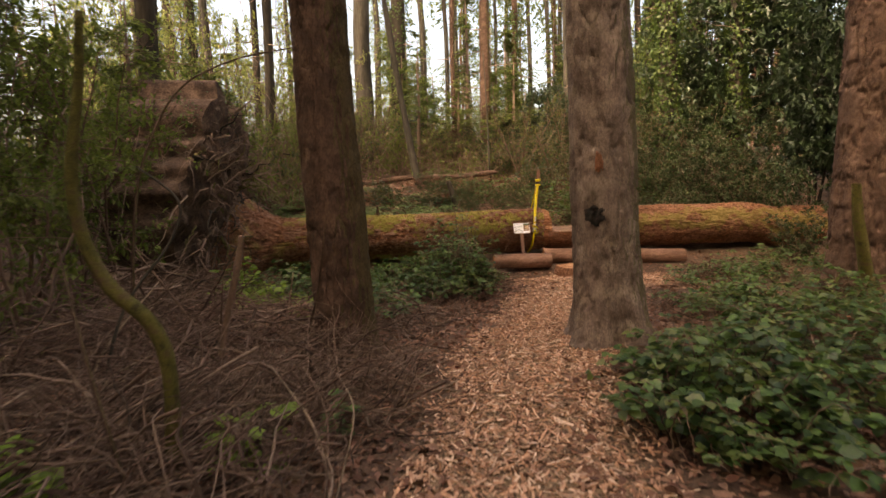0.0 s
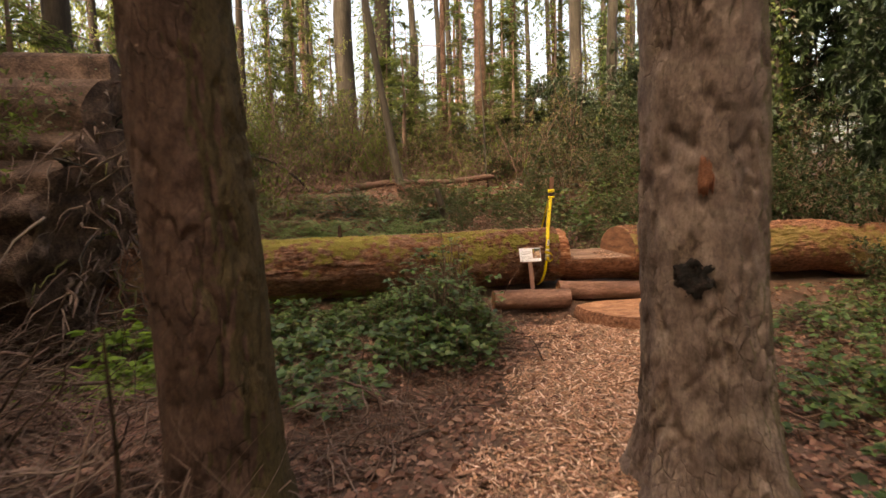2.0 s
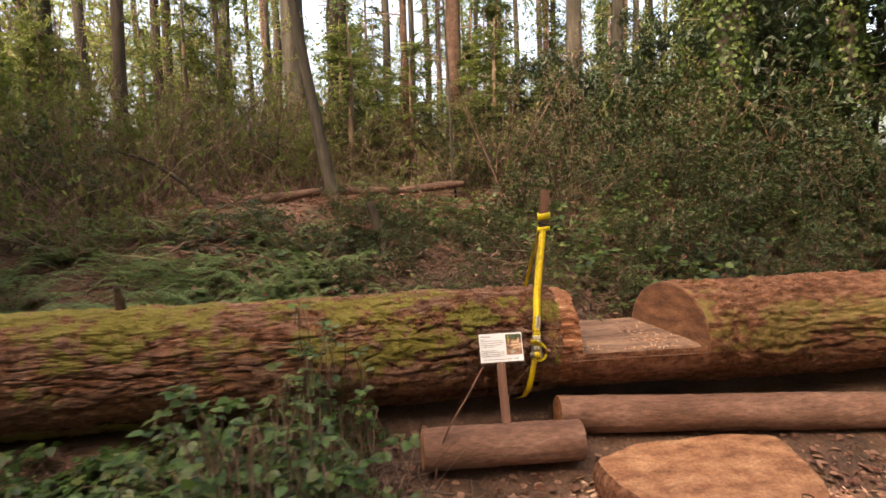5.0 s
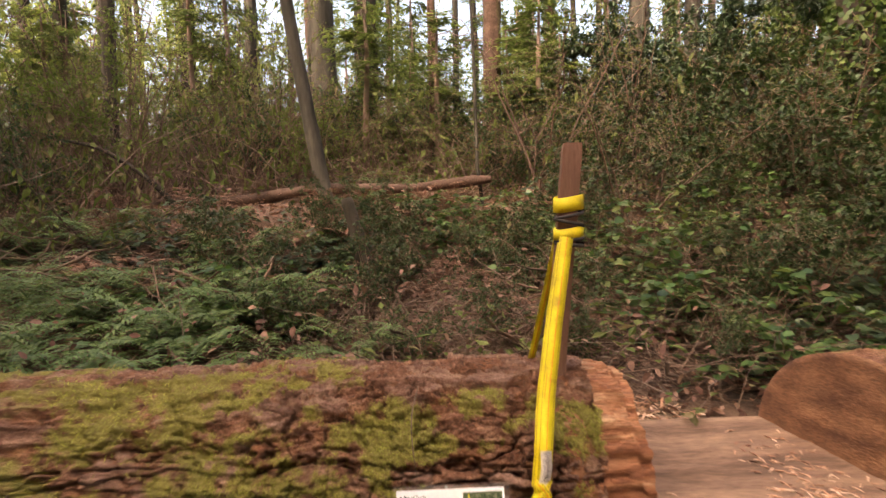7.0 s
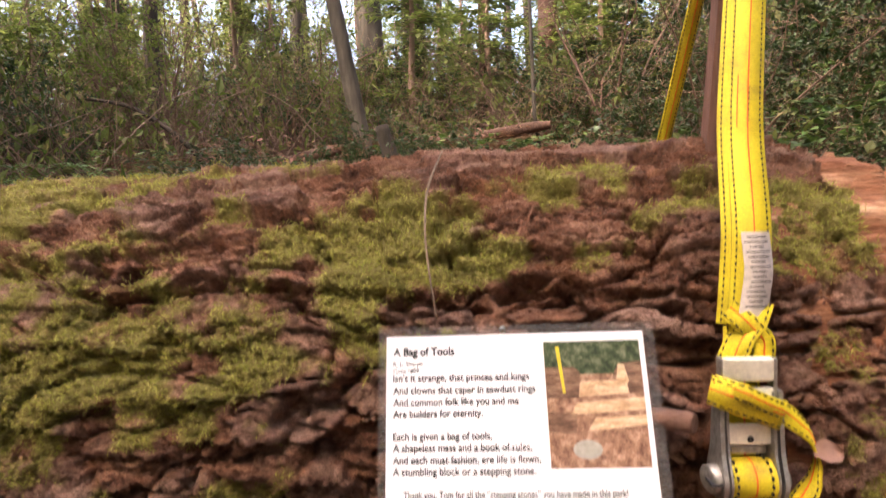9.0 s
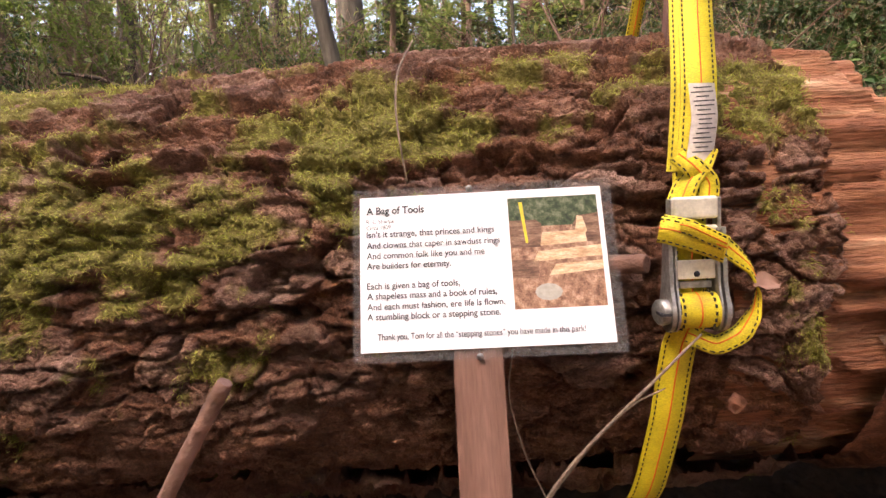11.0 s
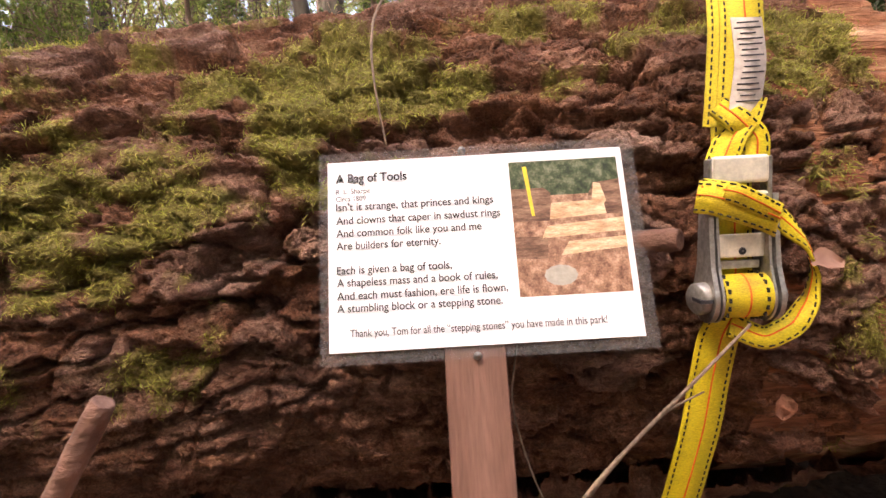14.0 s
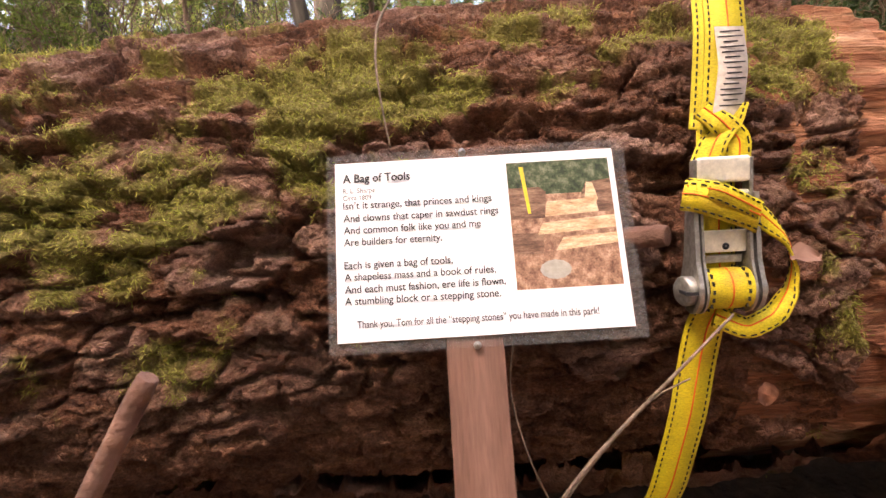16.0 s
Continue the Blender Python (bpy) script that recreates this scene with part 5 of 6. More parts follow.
bramble("bright young bush in dead brush", -2.62, -6.4, 0.12, 0.12, 0.3, 6, 0.08, 1019, M_BRAMBLE, "young_shrub", 4)
bramble("bright young bush in dead brush", -4.0, -7.3, 0.3, 0.3, 0.5, 10, 0.1, 1020, M_BRIGHT, "young_shrub", 4)
for k, (x, y, s, h) in enumerate([(2.3, 2.2, 0.9, 0.6), (3.6, 2.3, 1.0, 0.8), (1.9, 3.4, 0.9, 0.9), (3.3, 4.0, 1.1, 1.0), (-0.9, 4.2, 0.7, 0.5), (-0.2, 5.0, 1.0, 0.5), (1.0, 4.6, 0.9, 0.6), (2.6, 5.6, 1.2, 1.0), (4.8, 3.4, 1.2, 1.2), (-1.6, 3.3, 0.8, 0.5), (-2.6, 4.6, 1.0, 0.6), (4.4, 6, 1.4, 1.2), (6, 4.4, 1.4, 1.4)]):
    bramble("bramble patch on the bank behind the trunk", x, y, s, s, h, 90, 0.085, 1030 + k, M_HOLLY if k % 3 == 1 else M_BRAMBLE)


def leaf_mass(label, blobs, leaf, count, seed, mat, name="holly_tree", stems=5):
    """Evergreen shrub: crooked stems and a thick uneven coat of leaves over several lobes."""
    r = np.random.default_rng(seed)
    leaves, wood_ = Geo(), Geo()
    bx, by = blobs[0][0], blobs[0][1]
    for x, y, z, rad in blobs:
        n = int(count * rad**2)
        d = r.normal(0, 1, (n, 3))
        d /= np.linalg.norm(d, axis=1)[:, None]
        w = rad * (0.55 + 0.5 * r.random(n)) * (1 + 0.7 * fbm(d[:, 0] * 3 + x, d[:, 1] * 3 + d[:, 2] * 4, seed))
        p = np.array([x, y, z]) + d * w[:, None] * [1, 1, 1.15]
        p = p[p[:, 2] > height(p[:, 0], p[:, 1])]
        dd = p - [x, y, z]
        m = len(p)
        leaves.leaves(p, dd * 0.4 + r.normal(0, 0.7, (m, 3)) + [0, 0, -0.3], dd + r.normal(0, 0.7, (m, 3)) + [0, 0, 0.6], leaf * r.uniform(0.7, 1.3, m), leaf * 0.5 * r.uniform(0.7, 1.2, m), far=True)
        q = np.linspace(0, 1, 7)[:, None]
        for _ in range(stems):
            p1 = np.array([x, y, z]) + r.normal(0, rad * 0.5, 3)
            p0 = np.array([bx + r.normal(0, 0.15), by + r.normal(0, 0.15), float(height(bx, by))])
            wood_.tube(p0 + (p1 - p0) * q + r.normal(0, 0.06, (7, 3)) * np.sin(q * 3.1), np.linspace(0.035, 0.008, 7) * (0.35 if leaf < 0.08 else 1), 5)
    ob = thing(name, bx, by, float(height(bx, by)), label, "shrub")
    tagged(part("stem_tangle", wood_, M_DARKBARK, ob), kind="stuff")
    tagged(part("foliage", leaves, mat, ob), kind="stuff")
    return ob


leaf_mass("ivy growing over the upturned roots", [(-5.3, 0.2, 3.1, 0.55), (-5.4, -0.7, 2.7, 0.4), (-5.3, 1.2, 3.0, 0.5)], 0.07, 1500, 1113, M_IVY, "ivy_clump", 2)

# branching shrubs: forked stems, side branches and twigs with leaves set along them
SHRUBS = {}


def shrub_meshes(kind, k):
    """Stems and leaves of one shrub about 3 m tall; a few shapes of each kind are shared."""
    if (kind, k) in SHRUBS:
        return SHRUBS[kind, k]
    stems_n, spread, sides, twigs, per, leaf, slim, mat, wood_mat = {
        "holly": (5, 0.55, 12, 7, 13, 0.105, 0.5, M_HOLLY, M_DARKBARK),
        "laurel": (9, 0.95, 8, 5, 9, 0.115, 0.55, M_LAUREL, M_CANE),
        "airy": (6, 0.6, 9, 6, 9, 0.07, 0.5, M_AIRY, M_TWIG),
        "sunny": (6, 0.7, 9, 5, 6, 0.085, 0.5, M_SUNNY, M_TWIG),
        "bare": (6, 1.1, 7, 5, 2, 0.06, 0.5, M_THICK, M_TWIG)}[kind]
    r = np.random.default_rng(3000 + 17 * k + len(kind) * 101)
    wood_, lv = Geo(), Geo()
    q = np.linspace(0, 1, 8)[:, None]
    for _ in range(stems_n):
        az, lean, tall = r.uniform(0, 6.28), r.uniform(0.15, 1.0) * spread, r.uniform(0.55, 1.0) * 3.0
        foot = np.array([r.normal(0, 0.12), r.normal(0, 0.12), -0.05])
        tip = np.array([math.cos(az) * lean * 1.6, math.sin(az) * lean * 1.6, tall])
        stem = foot + (tip - foot) * q + np.array([math.cos(az), math.sin(az), 0]) * lean * 0.5 * q**2 + np.cumsum(r.normal(0, 0.05, (8, 3)), 0) * [1, 1, 0.3]
        wood_.tube(stem, np.linspace(r.uniform(0.012, 0.024), 0.004, 8), 5)
        for _ in range(sides):
            u = r.uniform(0.22, 1.0)
            p0 = np.array([np.interp(u * 7, np.arange(8), stem[:, m]) for m in range(3)])
            a2, l2 = r.uniform(0, 6.28), r.uniform(0.35, 0.95) * (1.2 - 0.7 * u)
            d2 = np.array([math.cos(a2), math.sin(a2), r.uniform(0.0, 0.75)]) * l2
            side_ = p0 + d2 * q[:6] / q[5] + np.array([0, 0, -0.16]) * (q[:6] / q[5]) ** 2 * l2 + r.normal(0, 0.02, (6, 3)) * q[:6]
            wood_.tube(side_, np.linspace(0.007, 0.002, 6), 3)
            for _ in range(twigs):
                v = r.uniform(0.2, 1.0)
                p1 = np.array([np.interp(v * 5, np.arange(6), side_[:, m]) for m in range(3)])
                d3 = d2 / l2 * 0.4 + r.normal(0, 0.55, 3)
                d3 *= r.uniform(0.12, 0.34) / np.linalg.norm(d3)
                wood_.tube(np.stack([p1, p1 + d3 * 0.5 + r.normal(0, 0.012, 3), p1 + d3]), [0.003, 0.0025, 0.0012], 3)
                n_ = r.integers(max(1, per - 4), per + 4) if per > 1 else r.integers(0, 2)
                if n_ == 0:
                    continue
                w = r.uniform(0.1, 1.1, n_)[:, None]
                base_ = p1 + d3 * w + r.normal(0, 0.012, (n_, 3))
                way_ = d3 / np.linalg.norm(d3) * 0.6 + r.normal(0, 0.6, (n_, 3)) + [0, 0, -0.15]
                size_ = leaf * r.uniform(0.55, 1.25, n_)
                lv.leaves(base_, way_, np.array([0, 0, 1.0]) + r.normal(0, 0.45, (n_, 3)), size_, size_ * slim, far=True)
    SHRUBS[kind, k] = (wood_.mesh("stem_tangle", wood_mat), lv.mesh("foliage", mat, False))
    return SHRUBS[kind, k]


SHRUB_LABEL = {"holly": ("holly_tree", "dark green glossy holly with gaps between its branches"), "laurel": ("leafy_shrub", "mid-green leafy shrub on the bank"),
               "airy": ("leafy_shrub", "airy shrub with small green leaves on thin stems"), "sunny": ("leafy_shrub", "shrub with leaves coloured light yellow-green as if sunlit"),
               "bare": ("bare_shrub", "bare shrub of thin upright brown stems")}


def shrub(kind, x, y, size, seed, tall=1.0, lift=0.0):
    name, label = SHRUB_LABEL[kind]
    ob = thing(name, x, y, float(height(x, y)) + lift, label, "shrub", kind + " shrubs")
    ob.scale, ob.rotation_euler = (size, size, size * tall), (0, 0, seed * 1.37)
    for me in shrub_meshes(kind, seed % 3):
        c = tagged(new(me.name, me), kind="stuff")
        c.parent = ob
    return ob


HOLLIES = [(3.0, 9.0, 1.0, 1.0), (4.0, 8.7, 0.95, 1.1), (2.2, 9.4, 0.75, 1.0), (8.7, 6.6, 2.0, 1.15), (9.9, 6.0, 2.2, 1.1), (7.9, 7.6, 1.4, 1.3), (10.6, 4.4, 2.0, 1.1), (7.0, 1.2, 1.5, 1.3), (8.2, 0.4, 1.8, 1.2), (6.5, -1.3, 0.8, 1.0),
           (7.8, -2.2, 1.4, 1.2), (9.2, 2.6, 2.0, 1.2), (6.0, 9.2, 1.1, 1.1), (5.0, 8.0, 0.8, 1.0)]
for k, (x, y, sz, tl) in enumerate(HOLLIES):
    shrub("holly", x, y, sz, k, tl)
LAURELS = [(3.9, 1.75, 0.42), (4.8, 2.1, 0.6), (5.7, 1.6, 0.75), (3.0, 2.6, 0.4), (4.2, 3.3, 0.6), (5.3, 3.7, 0.75), (6.3, 2.9, 0.85), (4.8, 5.1, 0.8), (3.3, 5.0, 0.55), (6.3, 5.4, 1.0), (2.3, 6.3, 0.6),
           (5.7, 7.2, 1.0), (4.0, 6.7, 0.75), (1.3, 7.4, 0.55), (7.2, 4.2, 1.0), (2.0, 8.0, 0.6), (0.2, 9.4, 0.65), (-0.9, 10.4, 0.7), (1.4, 10.2, 0.7), (-2.2, 9.6, 0.6), (4.6, 11.0, 0.95), (6.8, 11.2, 1.1), (2.9, 12.0, 0.9),
           (1.8, 5.0, 0.45), (0.5, 2.5, 0.22), (-0.4, 3.1, 0.26), (1.5, 2.9, 0.26), (-1.5, 3.7, 0.3), (2.5, 2.7, 0.3), (0.6, 3.9, 0.32), (2.0, 1.9, 0.2), (-0.3, 4.4, 0.35), (1.1, 4.2, 0.36), (-2.4, 4.4, 0.3), (3.3, 1.5, 0.28), (-0.9, 2.6, 0.22), (0.0, 2.2, 0.18), (1.0, 2.2, 0.2), (0.9, 3.4, 0.28), (-0.2, 3.7, 0.3), (-1.0, 4.6, 0.32), (2.8, 3.4, 0.36), (-3.3, 9.0, 0.6), (-4.6, 10.0, 0.7), (8.6, 9.4, 1.2), (-6.4, 6.4, 0.6), (-5.0, 5.6, 0.45), (5.2, -0.4, 0.45), (6.0, 0.4, 0.6)]
for k, (x, y, sz) in enumerate(LAURELS):
    shrub("laurel", x, y, sz, k, 0.95)
AIRY = [(-5.0, -5.4, 1.0, 1.0), (-5.6, -3.2, 1.15, 1.1), (-6.4, -4.2, 1.3, 1.1), (-6.8, -2.4, 1.4, 1.2), (-5.8, 3.0, 1.0, 1.1),
        (-6.6, 4.4, 1.2, 1.1), (-4.9, 7.4, 1.0, 1.1), (-3.4, 11.4, 1.1, 1.0), (-1.6, 12.4, 1.1, 1.0), (0.6, 12.8, 1.1, 1.0), (2.4, 14.0, 1.2, 1.0), (4.8, 13.4, 1.2, 1.1), (-7.8, 7.0, 1.2, 1.2), (-0.2, 15.6, 1.2, 1.0), (6.6, 14.4, 1.3, 1.1),
        (-9.2, 5.2, 1.4, 1.2), (8.6, 12.4, 1.4, 1.2), (-2.0, 8.0, 0.7, 1.0), (7.6, 9.4, 1.2, 1.2)]
for k, (x, y, sz, tl) in enumerate(AIRY):
    shrub("airy", x, y, sz, k, tl)
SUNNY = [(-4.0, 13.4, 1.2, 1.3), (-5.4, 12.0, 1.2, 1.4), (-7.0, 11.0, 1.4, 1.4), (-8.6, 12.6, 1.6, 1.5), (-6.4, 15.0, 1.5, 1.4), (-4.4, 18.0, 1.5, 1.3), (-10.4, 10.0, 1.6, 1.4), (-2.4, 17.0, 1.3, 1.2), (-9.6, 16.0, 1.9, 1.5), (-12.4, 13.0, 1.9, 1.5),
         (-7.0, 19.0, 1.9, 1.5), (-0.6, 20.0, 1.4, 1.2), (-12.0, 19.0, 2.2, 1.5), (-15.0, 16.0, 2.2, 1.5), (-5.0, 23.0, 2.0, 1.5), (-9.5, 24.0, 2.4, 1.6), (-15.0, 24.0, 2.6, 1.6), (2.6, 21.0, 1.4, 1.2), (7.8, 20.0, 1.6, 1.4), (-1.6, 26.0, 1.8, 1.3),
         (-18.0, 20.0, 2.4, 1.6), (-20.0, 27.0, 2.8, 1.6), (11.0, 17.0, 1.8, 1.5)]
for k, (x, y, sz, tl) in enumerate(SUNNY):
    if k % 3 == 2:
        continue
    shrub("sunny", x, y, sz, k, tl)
sb = np.random.default_rng(57)
for k in range(34):
    x, y = sb.uniform(-7.5, 6.5), sb.uniform(4.6, 10.5)
    if -4.0 < x < 1.2 and y < 7.6:
        continue
    shrub("bare", x, y, sb.uniform(0.45, 0.95), k, sb.uniform(0.9, 1.3))

# yellow-green young conifers that fill the wood
CONIFERS = {}


def young_conifer(x, y, tall, seed, scale=1.0):
    """Thin stem with drooping sprays of needles; four shapes are shared."""
    k = seed % 4 + (4 if x > 3 else 0)
    if k not in CONIFERS:
        r = np.random.default_rng(1200 + k)
        g, s = Geo(), Geo()
        s.tube([(0, 0, 0), (0.05, 0, 2.5), (0, 0.05, 5), (0, 0, 8)], [0.07, 0.06, 0.045, 0.01], 7)
        for _ in range(64):
            z, a = r.uniform(0.8, 7.6), r.uniform(0, 6.28)
            l = r.uniform(0.7, 1.9) * (1.1 - z / 9)
            q = np.linspace(0, 1, 7)
            b = np.stack([l * q * math.cos(a), l * q * math.sin(a), z + 0.25 * l * q - 0.55 * l * q**2], 1)
            s.tube(b, np.linspace(0.014, 0.003, 7), 3)
            n = 34
            t = r.uniform(0.15, 1, n)
            base = np.stack([np.interp(t, q, b[:, m]) for m in range(3)], 1) + r.normal(0, 0.05, (n, 3))
            side = np.where(r.random(n) < 0.5, 1, -1)[:, None] * np.array([-math.sin(a), math.cos(a), 0])
            way = side + np.array([math.cos(a), math.sin(a), -0.5]) * 0.7 + r.normal(0, 0.3, (n, 3))
            g.leaves(base, way, np.array([0, 0, 1.0]) + r.normal(0, 0.3, (n, 3)), r.uniform(0.1, 0.26, n), r.uniform(0.03, 0.07, n), far=True)
        CONIFERS[k] = (s.mesh("stem", M_TWIG), g.mesh("needle_foliage", M_DARKNEEDLE if k > 3 else M_NEEDLE, False))
    stem_me, leaf_me = CONIFERS[k]
    ob = thing("young_conifer", x, y, float(height(x, y)), "young conifer with dark green drooping sprays" if x > 3 else "young conifer with yellow-green drooping sprays", "tree", "young conifers")
    ob.scale = (scale, scale, tall / 8)
    ob.rotation_euler = (0, 0, seed * 2.1)
    for me in (stem_me, leaf_me):
        c = tagged(new(me.name, me), kind="stuff")
        c.parent = ob
    return ob


SPOTS = [(-4.6, 11.5, 6.5), (-8.6, 9.5, 4), (-10.5, 11, 8), (-12.5, 9, 7), (-10.8, 5.5, 4), (-5.0, 19, 8), (-7.8, 20, 8), (-2.6, 20, 8), (-0.6, 18.5, 6), (3.2, 15.5, 6), (5.8, 16.5, 7),
         (7.8, 15, 7), (9.8, 13.5, 7), (11.5, 11.5, 7), (8.4, 10.4, 6), (10.4, 7.6, 7), (-12.8, 14.5, 8), (-15.5, 12, 8), (-17, 16, 8), (-11.4, 18, 8), (13.5, 16, 8), (16, 12, 8), (-9.3, 1.2, 6.5), (-11.5, -1.8, 7), (-8.2, -4.2, 5.5), (-7.0, 1.4, 5),
         (12.5, 4.5, 8), (13.5, 0.5, 8), (11.5, -4, 8), (0.8, 27, 6), (-14, 25, 9), (14, 25, 8), (-20, 22, 9), (20, 20, 9), (-7.5, -9.4, 6)]
SPOTS += [(-7.2, -4.6, 5.0), (-8.4, -3.0, 5.5)]
SPOTS += [(wood.uniform(-26, 26), wood.uniform(19, 40), wood.uniform(8, 13)) for _ in range(46)]
SPOTS += [(wood.uniform(-13, 12), wood.uniform(9, 16), wood.uniform(2.5, 4.5)) for _ in range(22)]
SPOTS += [(wood.uniform(-13, -3), wood.uniform(7, 13), wood.uniform(3, 5.5)) for _ in range(16)]
SPOTS = [q for k, q in enumerate(SPOTS) if not (-18 < q[0] < -2 and 6 < q[1] < 32 and k % 4 > 0)]
for k, (x, y, h) in enumerate(SPOTS):
    young_conifer(x, y, h, k, 1.0 if -6 < y < 19 else 0.8 if y < 0 else 1.7)

# bare reddish stems in thickets
THICKETS = []


def thicket(x, y, seed, tall=2.0, scale=1.0):
    k = seed % 4
    if len(THICKETS) <= k:
        r = np.random.default_rng(1300 + k)
        g, lf = Geo(), Geo()
        for _ in range(190):
            a, d = r.uniform(0, 6.28), 1.0 * math.sqrt(r.random())
            p0 = np.array([d * math.cos(a), d * math.sin(a), 0])
            q = np.linspace(0, 1, 6)[:, None]
            top = np.array([r.normal(0, 0.6), r.normal(0, 0.6), r.uniform(0.1, 1.0) ** 1.3])
            p = p0 + top * q + np.array([r.normal(0, 0.25), r.normal(0, 0.25), -0.15]) * q**2 + r.normal(0, 0.03, (6, 3)) * q
            g.tube(p, np.linspace(r.uniform(0.004, 0.009), 0.0015, 6), 3)
            if r.random() < 0.6:
                b = p[r.integers(2, 6, 5)]
                lf.leaves(b, r.normal(0, 1, (5, 3)), np.array([0, 0, 1.0]) + r.normal(0, 0.5, (5, 3)), r.uniform(0.05, 0.12, 5), r.uniform(0.03, 0.06, 5), far=True)
        THICKETS.append((g.mesh("stem_tangle", M_CANE), lf.mesh("foliage", M_THICK, False)))
    ob = thing("bare_thicket", x, y, float(height(x, y)) - 0.05, "thicket of bare reddish-brown stems with few leaves", "shrub", "thickets")
    ob.scale = (scale, scale, tall)
    ob.rotation_euler = (0, 0, seed * 1.7)
    for me in THICKETS[k]:
        c = tagged(new(me.name, me), kind="stuff")
        c.parent = ob


spots = [(-4.6, 5.0, 1.6), (-5.6, 5.4, 2.2), (-4.9, 8.4, 2.6), (-6.8, 8.0, 2.6), (-2.6, 8.6, 2.2), (-0.9, 9.0, 2.0), (0.3, 8.0, 1.8), (1.9, 8.2, 2.0), (-3.6, 10.8, 2.4), (0.8, 11.8, 2.2), (2.8, 11.2, 2.4), (-7.4, 4.6, 2.2),
         (-6.5, 2.8, 1.8), (4.6, 8.2, 2.2), (6.4, 9.4, 2.4), (5.4, 12.2, 2.4), (7.4, 13, 2.4), (-9.2, 3.4, 2.2), (-1.9, 12.0, 2.2), (3.4, 13.8, 2.4), (-6.0, 13.5, 2.6), (1.6, 16, 2.4), (-3.6, 17.6, 2.6), (9, 16.8, 2.6), (-10, 7.6, 2.5),
         (-12.5, 5, 2.5), (1.2, 2.7, 0.6), (0.2, 2.6, 0.5), (2.2, 4.4, 0.9), (-7.6, -2.6, 1.7), (-6.4, -5.6, 1.0), (-7.6, -6.0, 1.9), (5.4, -2.9, 1.0), (6.8, -4.2, 1.5)]
spots += [(wood.uniform(-12, 11), wood.uniform(8, 18), wood.uniform(2.0, 3.2)) for _ in range(26)]
for k, (x, y, h) in enumerate(spots):
    thicket(x, y, k, h, 1.0 if y < 5 else 1.3)


# ferns
FERN = []


def fern(x, y, seed, size=1.0):
    if not FERN:
        r = np.random.default_rng(1400)
        g = Geo()
        for k in range(17):
            a = k * 6.28 / 17 + r.normal(0, 0.15)
            l, rise = r.uniform(0.6, 0.95), r.uniform(0.25, 0.6)
            q = np.linspace(0, 1, 30)
            b = np.stack([l * q * math.cos(a), l * q * math.sin(a), rise * np.sin(q * 2.3)], 1)
            g.tube(b[::3], np.linspace(0.004, 0.001, 10), 3)
            tw = np.gradient(b, axis=0)
            for s in (-1, 1):
                side = s * np.array([-math.sin(a), math.cos(a), 0])
                ln = 0.15 * np.sin(np.clip(q * 1.05 + 0.12, 0, 1) * 2.9) + 0.01
                g.leaves(b[3:], side + tw[3:] * 6 + r.normal(0, 0.06, (27, 3)), np.array([0, 0, 1.0]) + r.normal(0, 0.15, (27, 3)), ln[3:], 0.022, far=True)
        FERN.append(g.mesh("frond_rosette", M_FERN, False))
    ob = thing("sword_fern", x, y, float(height(x, y)) - 0.02, "green sword fern on the bank", "fern", "ferns")
    ob.scale, ob.rotation_euler = (size * 0.85, size * 0.85, size * 0.8), (0, 0, seed * 1.3)
    c = new("frond_rosette", FERN[0])
    c.parent = ob


for k, (x, y, s) in enumerate([(-3.2, 3.2, 1.1), (-2.4, 3.4, 1.0), (-1.7, 2.5, 0.9), (-3.9, 3.8, 1.1), (-2.9, 2.4, 0.9), (-4.6, 2.8, 1.1), (-1.2, 3.2, 0.8), (-3.5, 4.7, 1.2), (-2.0, 4.2, 1.1), (-5.0, 4.4, 1.2), (-0.6, 2.1, 0.5), (-4.1, 1.9, 1.0), (-1.9, 1.6, 0.7), (-5.6, 2.4, 1.1), (3.4, 1.4, 0.8), (2.9, 6.9, 1.0), (-0.6, 7.4, 1.0), (-1.6, 1.95, 1.0), (-2.3, 2.1, 1.05), (-1.0, 1.85, 0.85), (-0.45, 2.3, 0.7), (-3.0, 1.9, 1.05), (-1.3, 2.9, 1.1), (-2.0, 2.7, 1.1)]):
    fern(x, y, k, s)

# withered fern fronds and bracken
def dead_fern(x, y, seed, size):
    ob = thing("dead_bracken", x, y, float(height(x, y)) - 0.02, "withered brown bracken on the bank", "fern", "dead bracken")
    ob.scale, ob.rotation_euler = (size, size, size * 0.6), (0.1 * math.sin(seed), 0.1 * math.cos(seed), seed * 1.9)
    if len(FERN) < 2:
        me = FERN[0].copy()
        me.materials[0] = M_DEAD
        FERN.append(me)
    c = tagged(new("frond_rosette", FERN[1]), kind="stuff")
    c.parent = ob


fr_ = np.random.default_rng(33)
for k in range(34):
    dead_fern(fr_.uniform(-5, 4.5), fr_.uniform(2.6, 6.5), k, fr_.uniform(0.5, 1.0))
for k in range(12):
    fern(fr_.uniform(-5.5, -1.0), fr_.uniform(1.8, 5.5), 40 + k, fr_.uniform(0.6, 1.1))
for k in range(10):
    dead_fern(fr_.uniform(-5.5, -2.6), fr_.uniform(-7.5, -3), 50 + k, fr_.uniform(0.5, 0.9))

for k in range(7):
    dead_fern(fr_.uniform(0.0, 1.6), fr_.uniform(2.8, 4.2), 70 + k, fr_.uniform(0.5, 0.8))

# dead brush beside the path


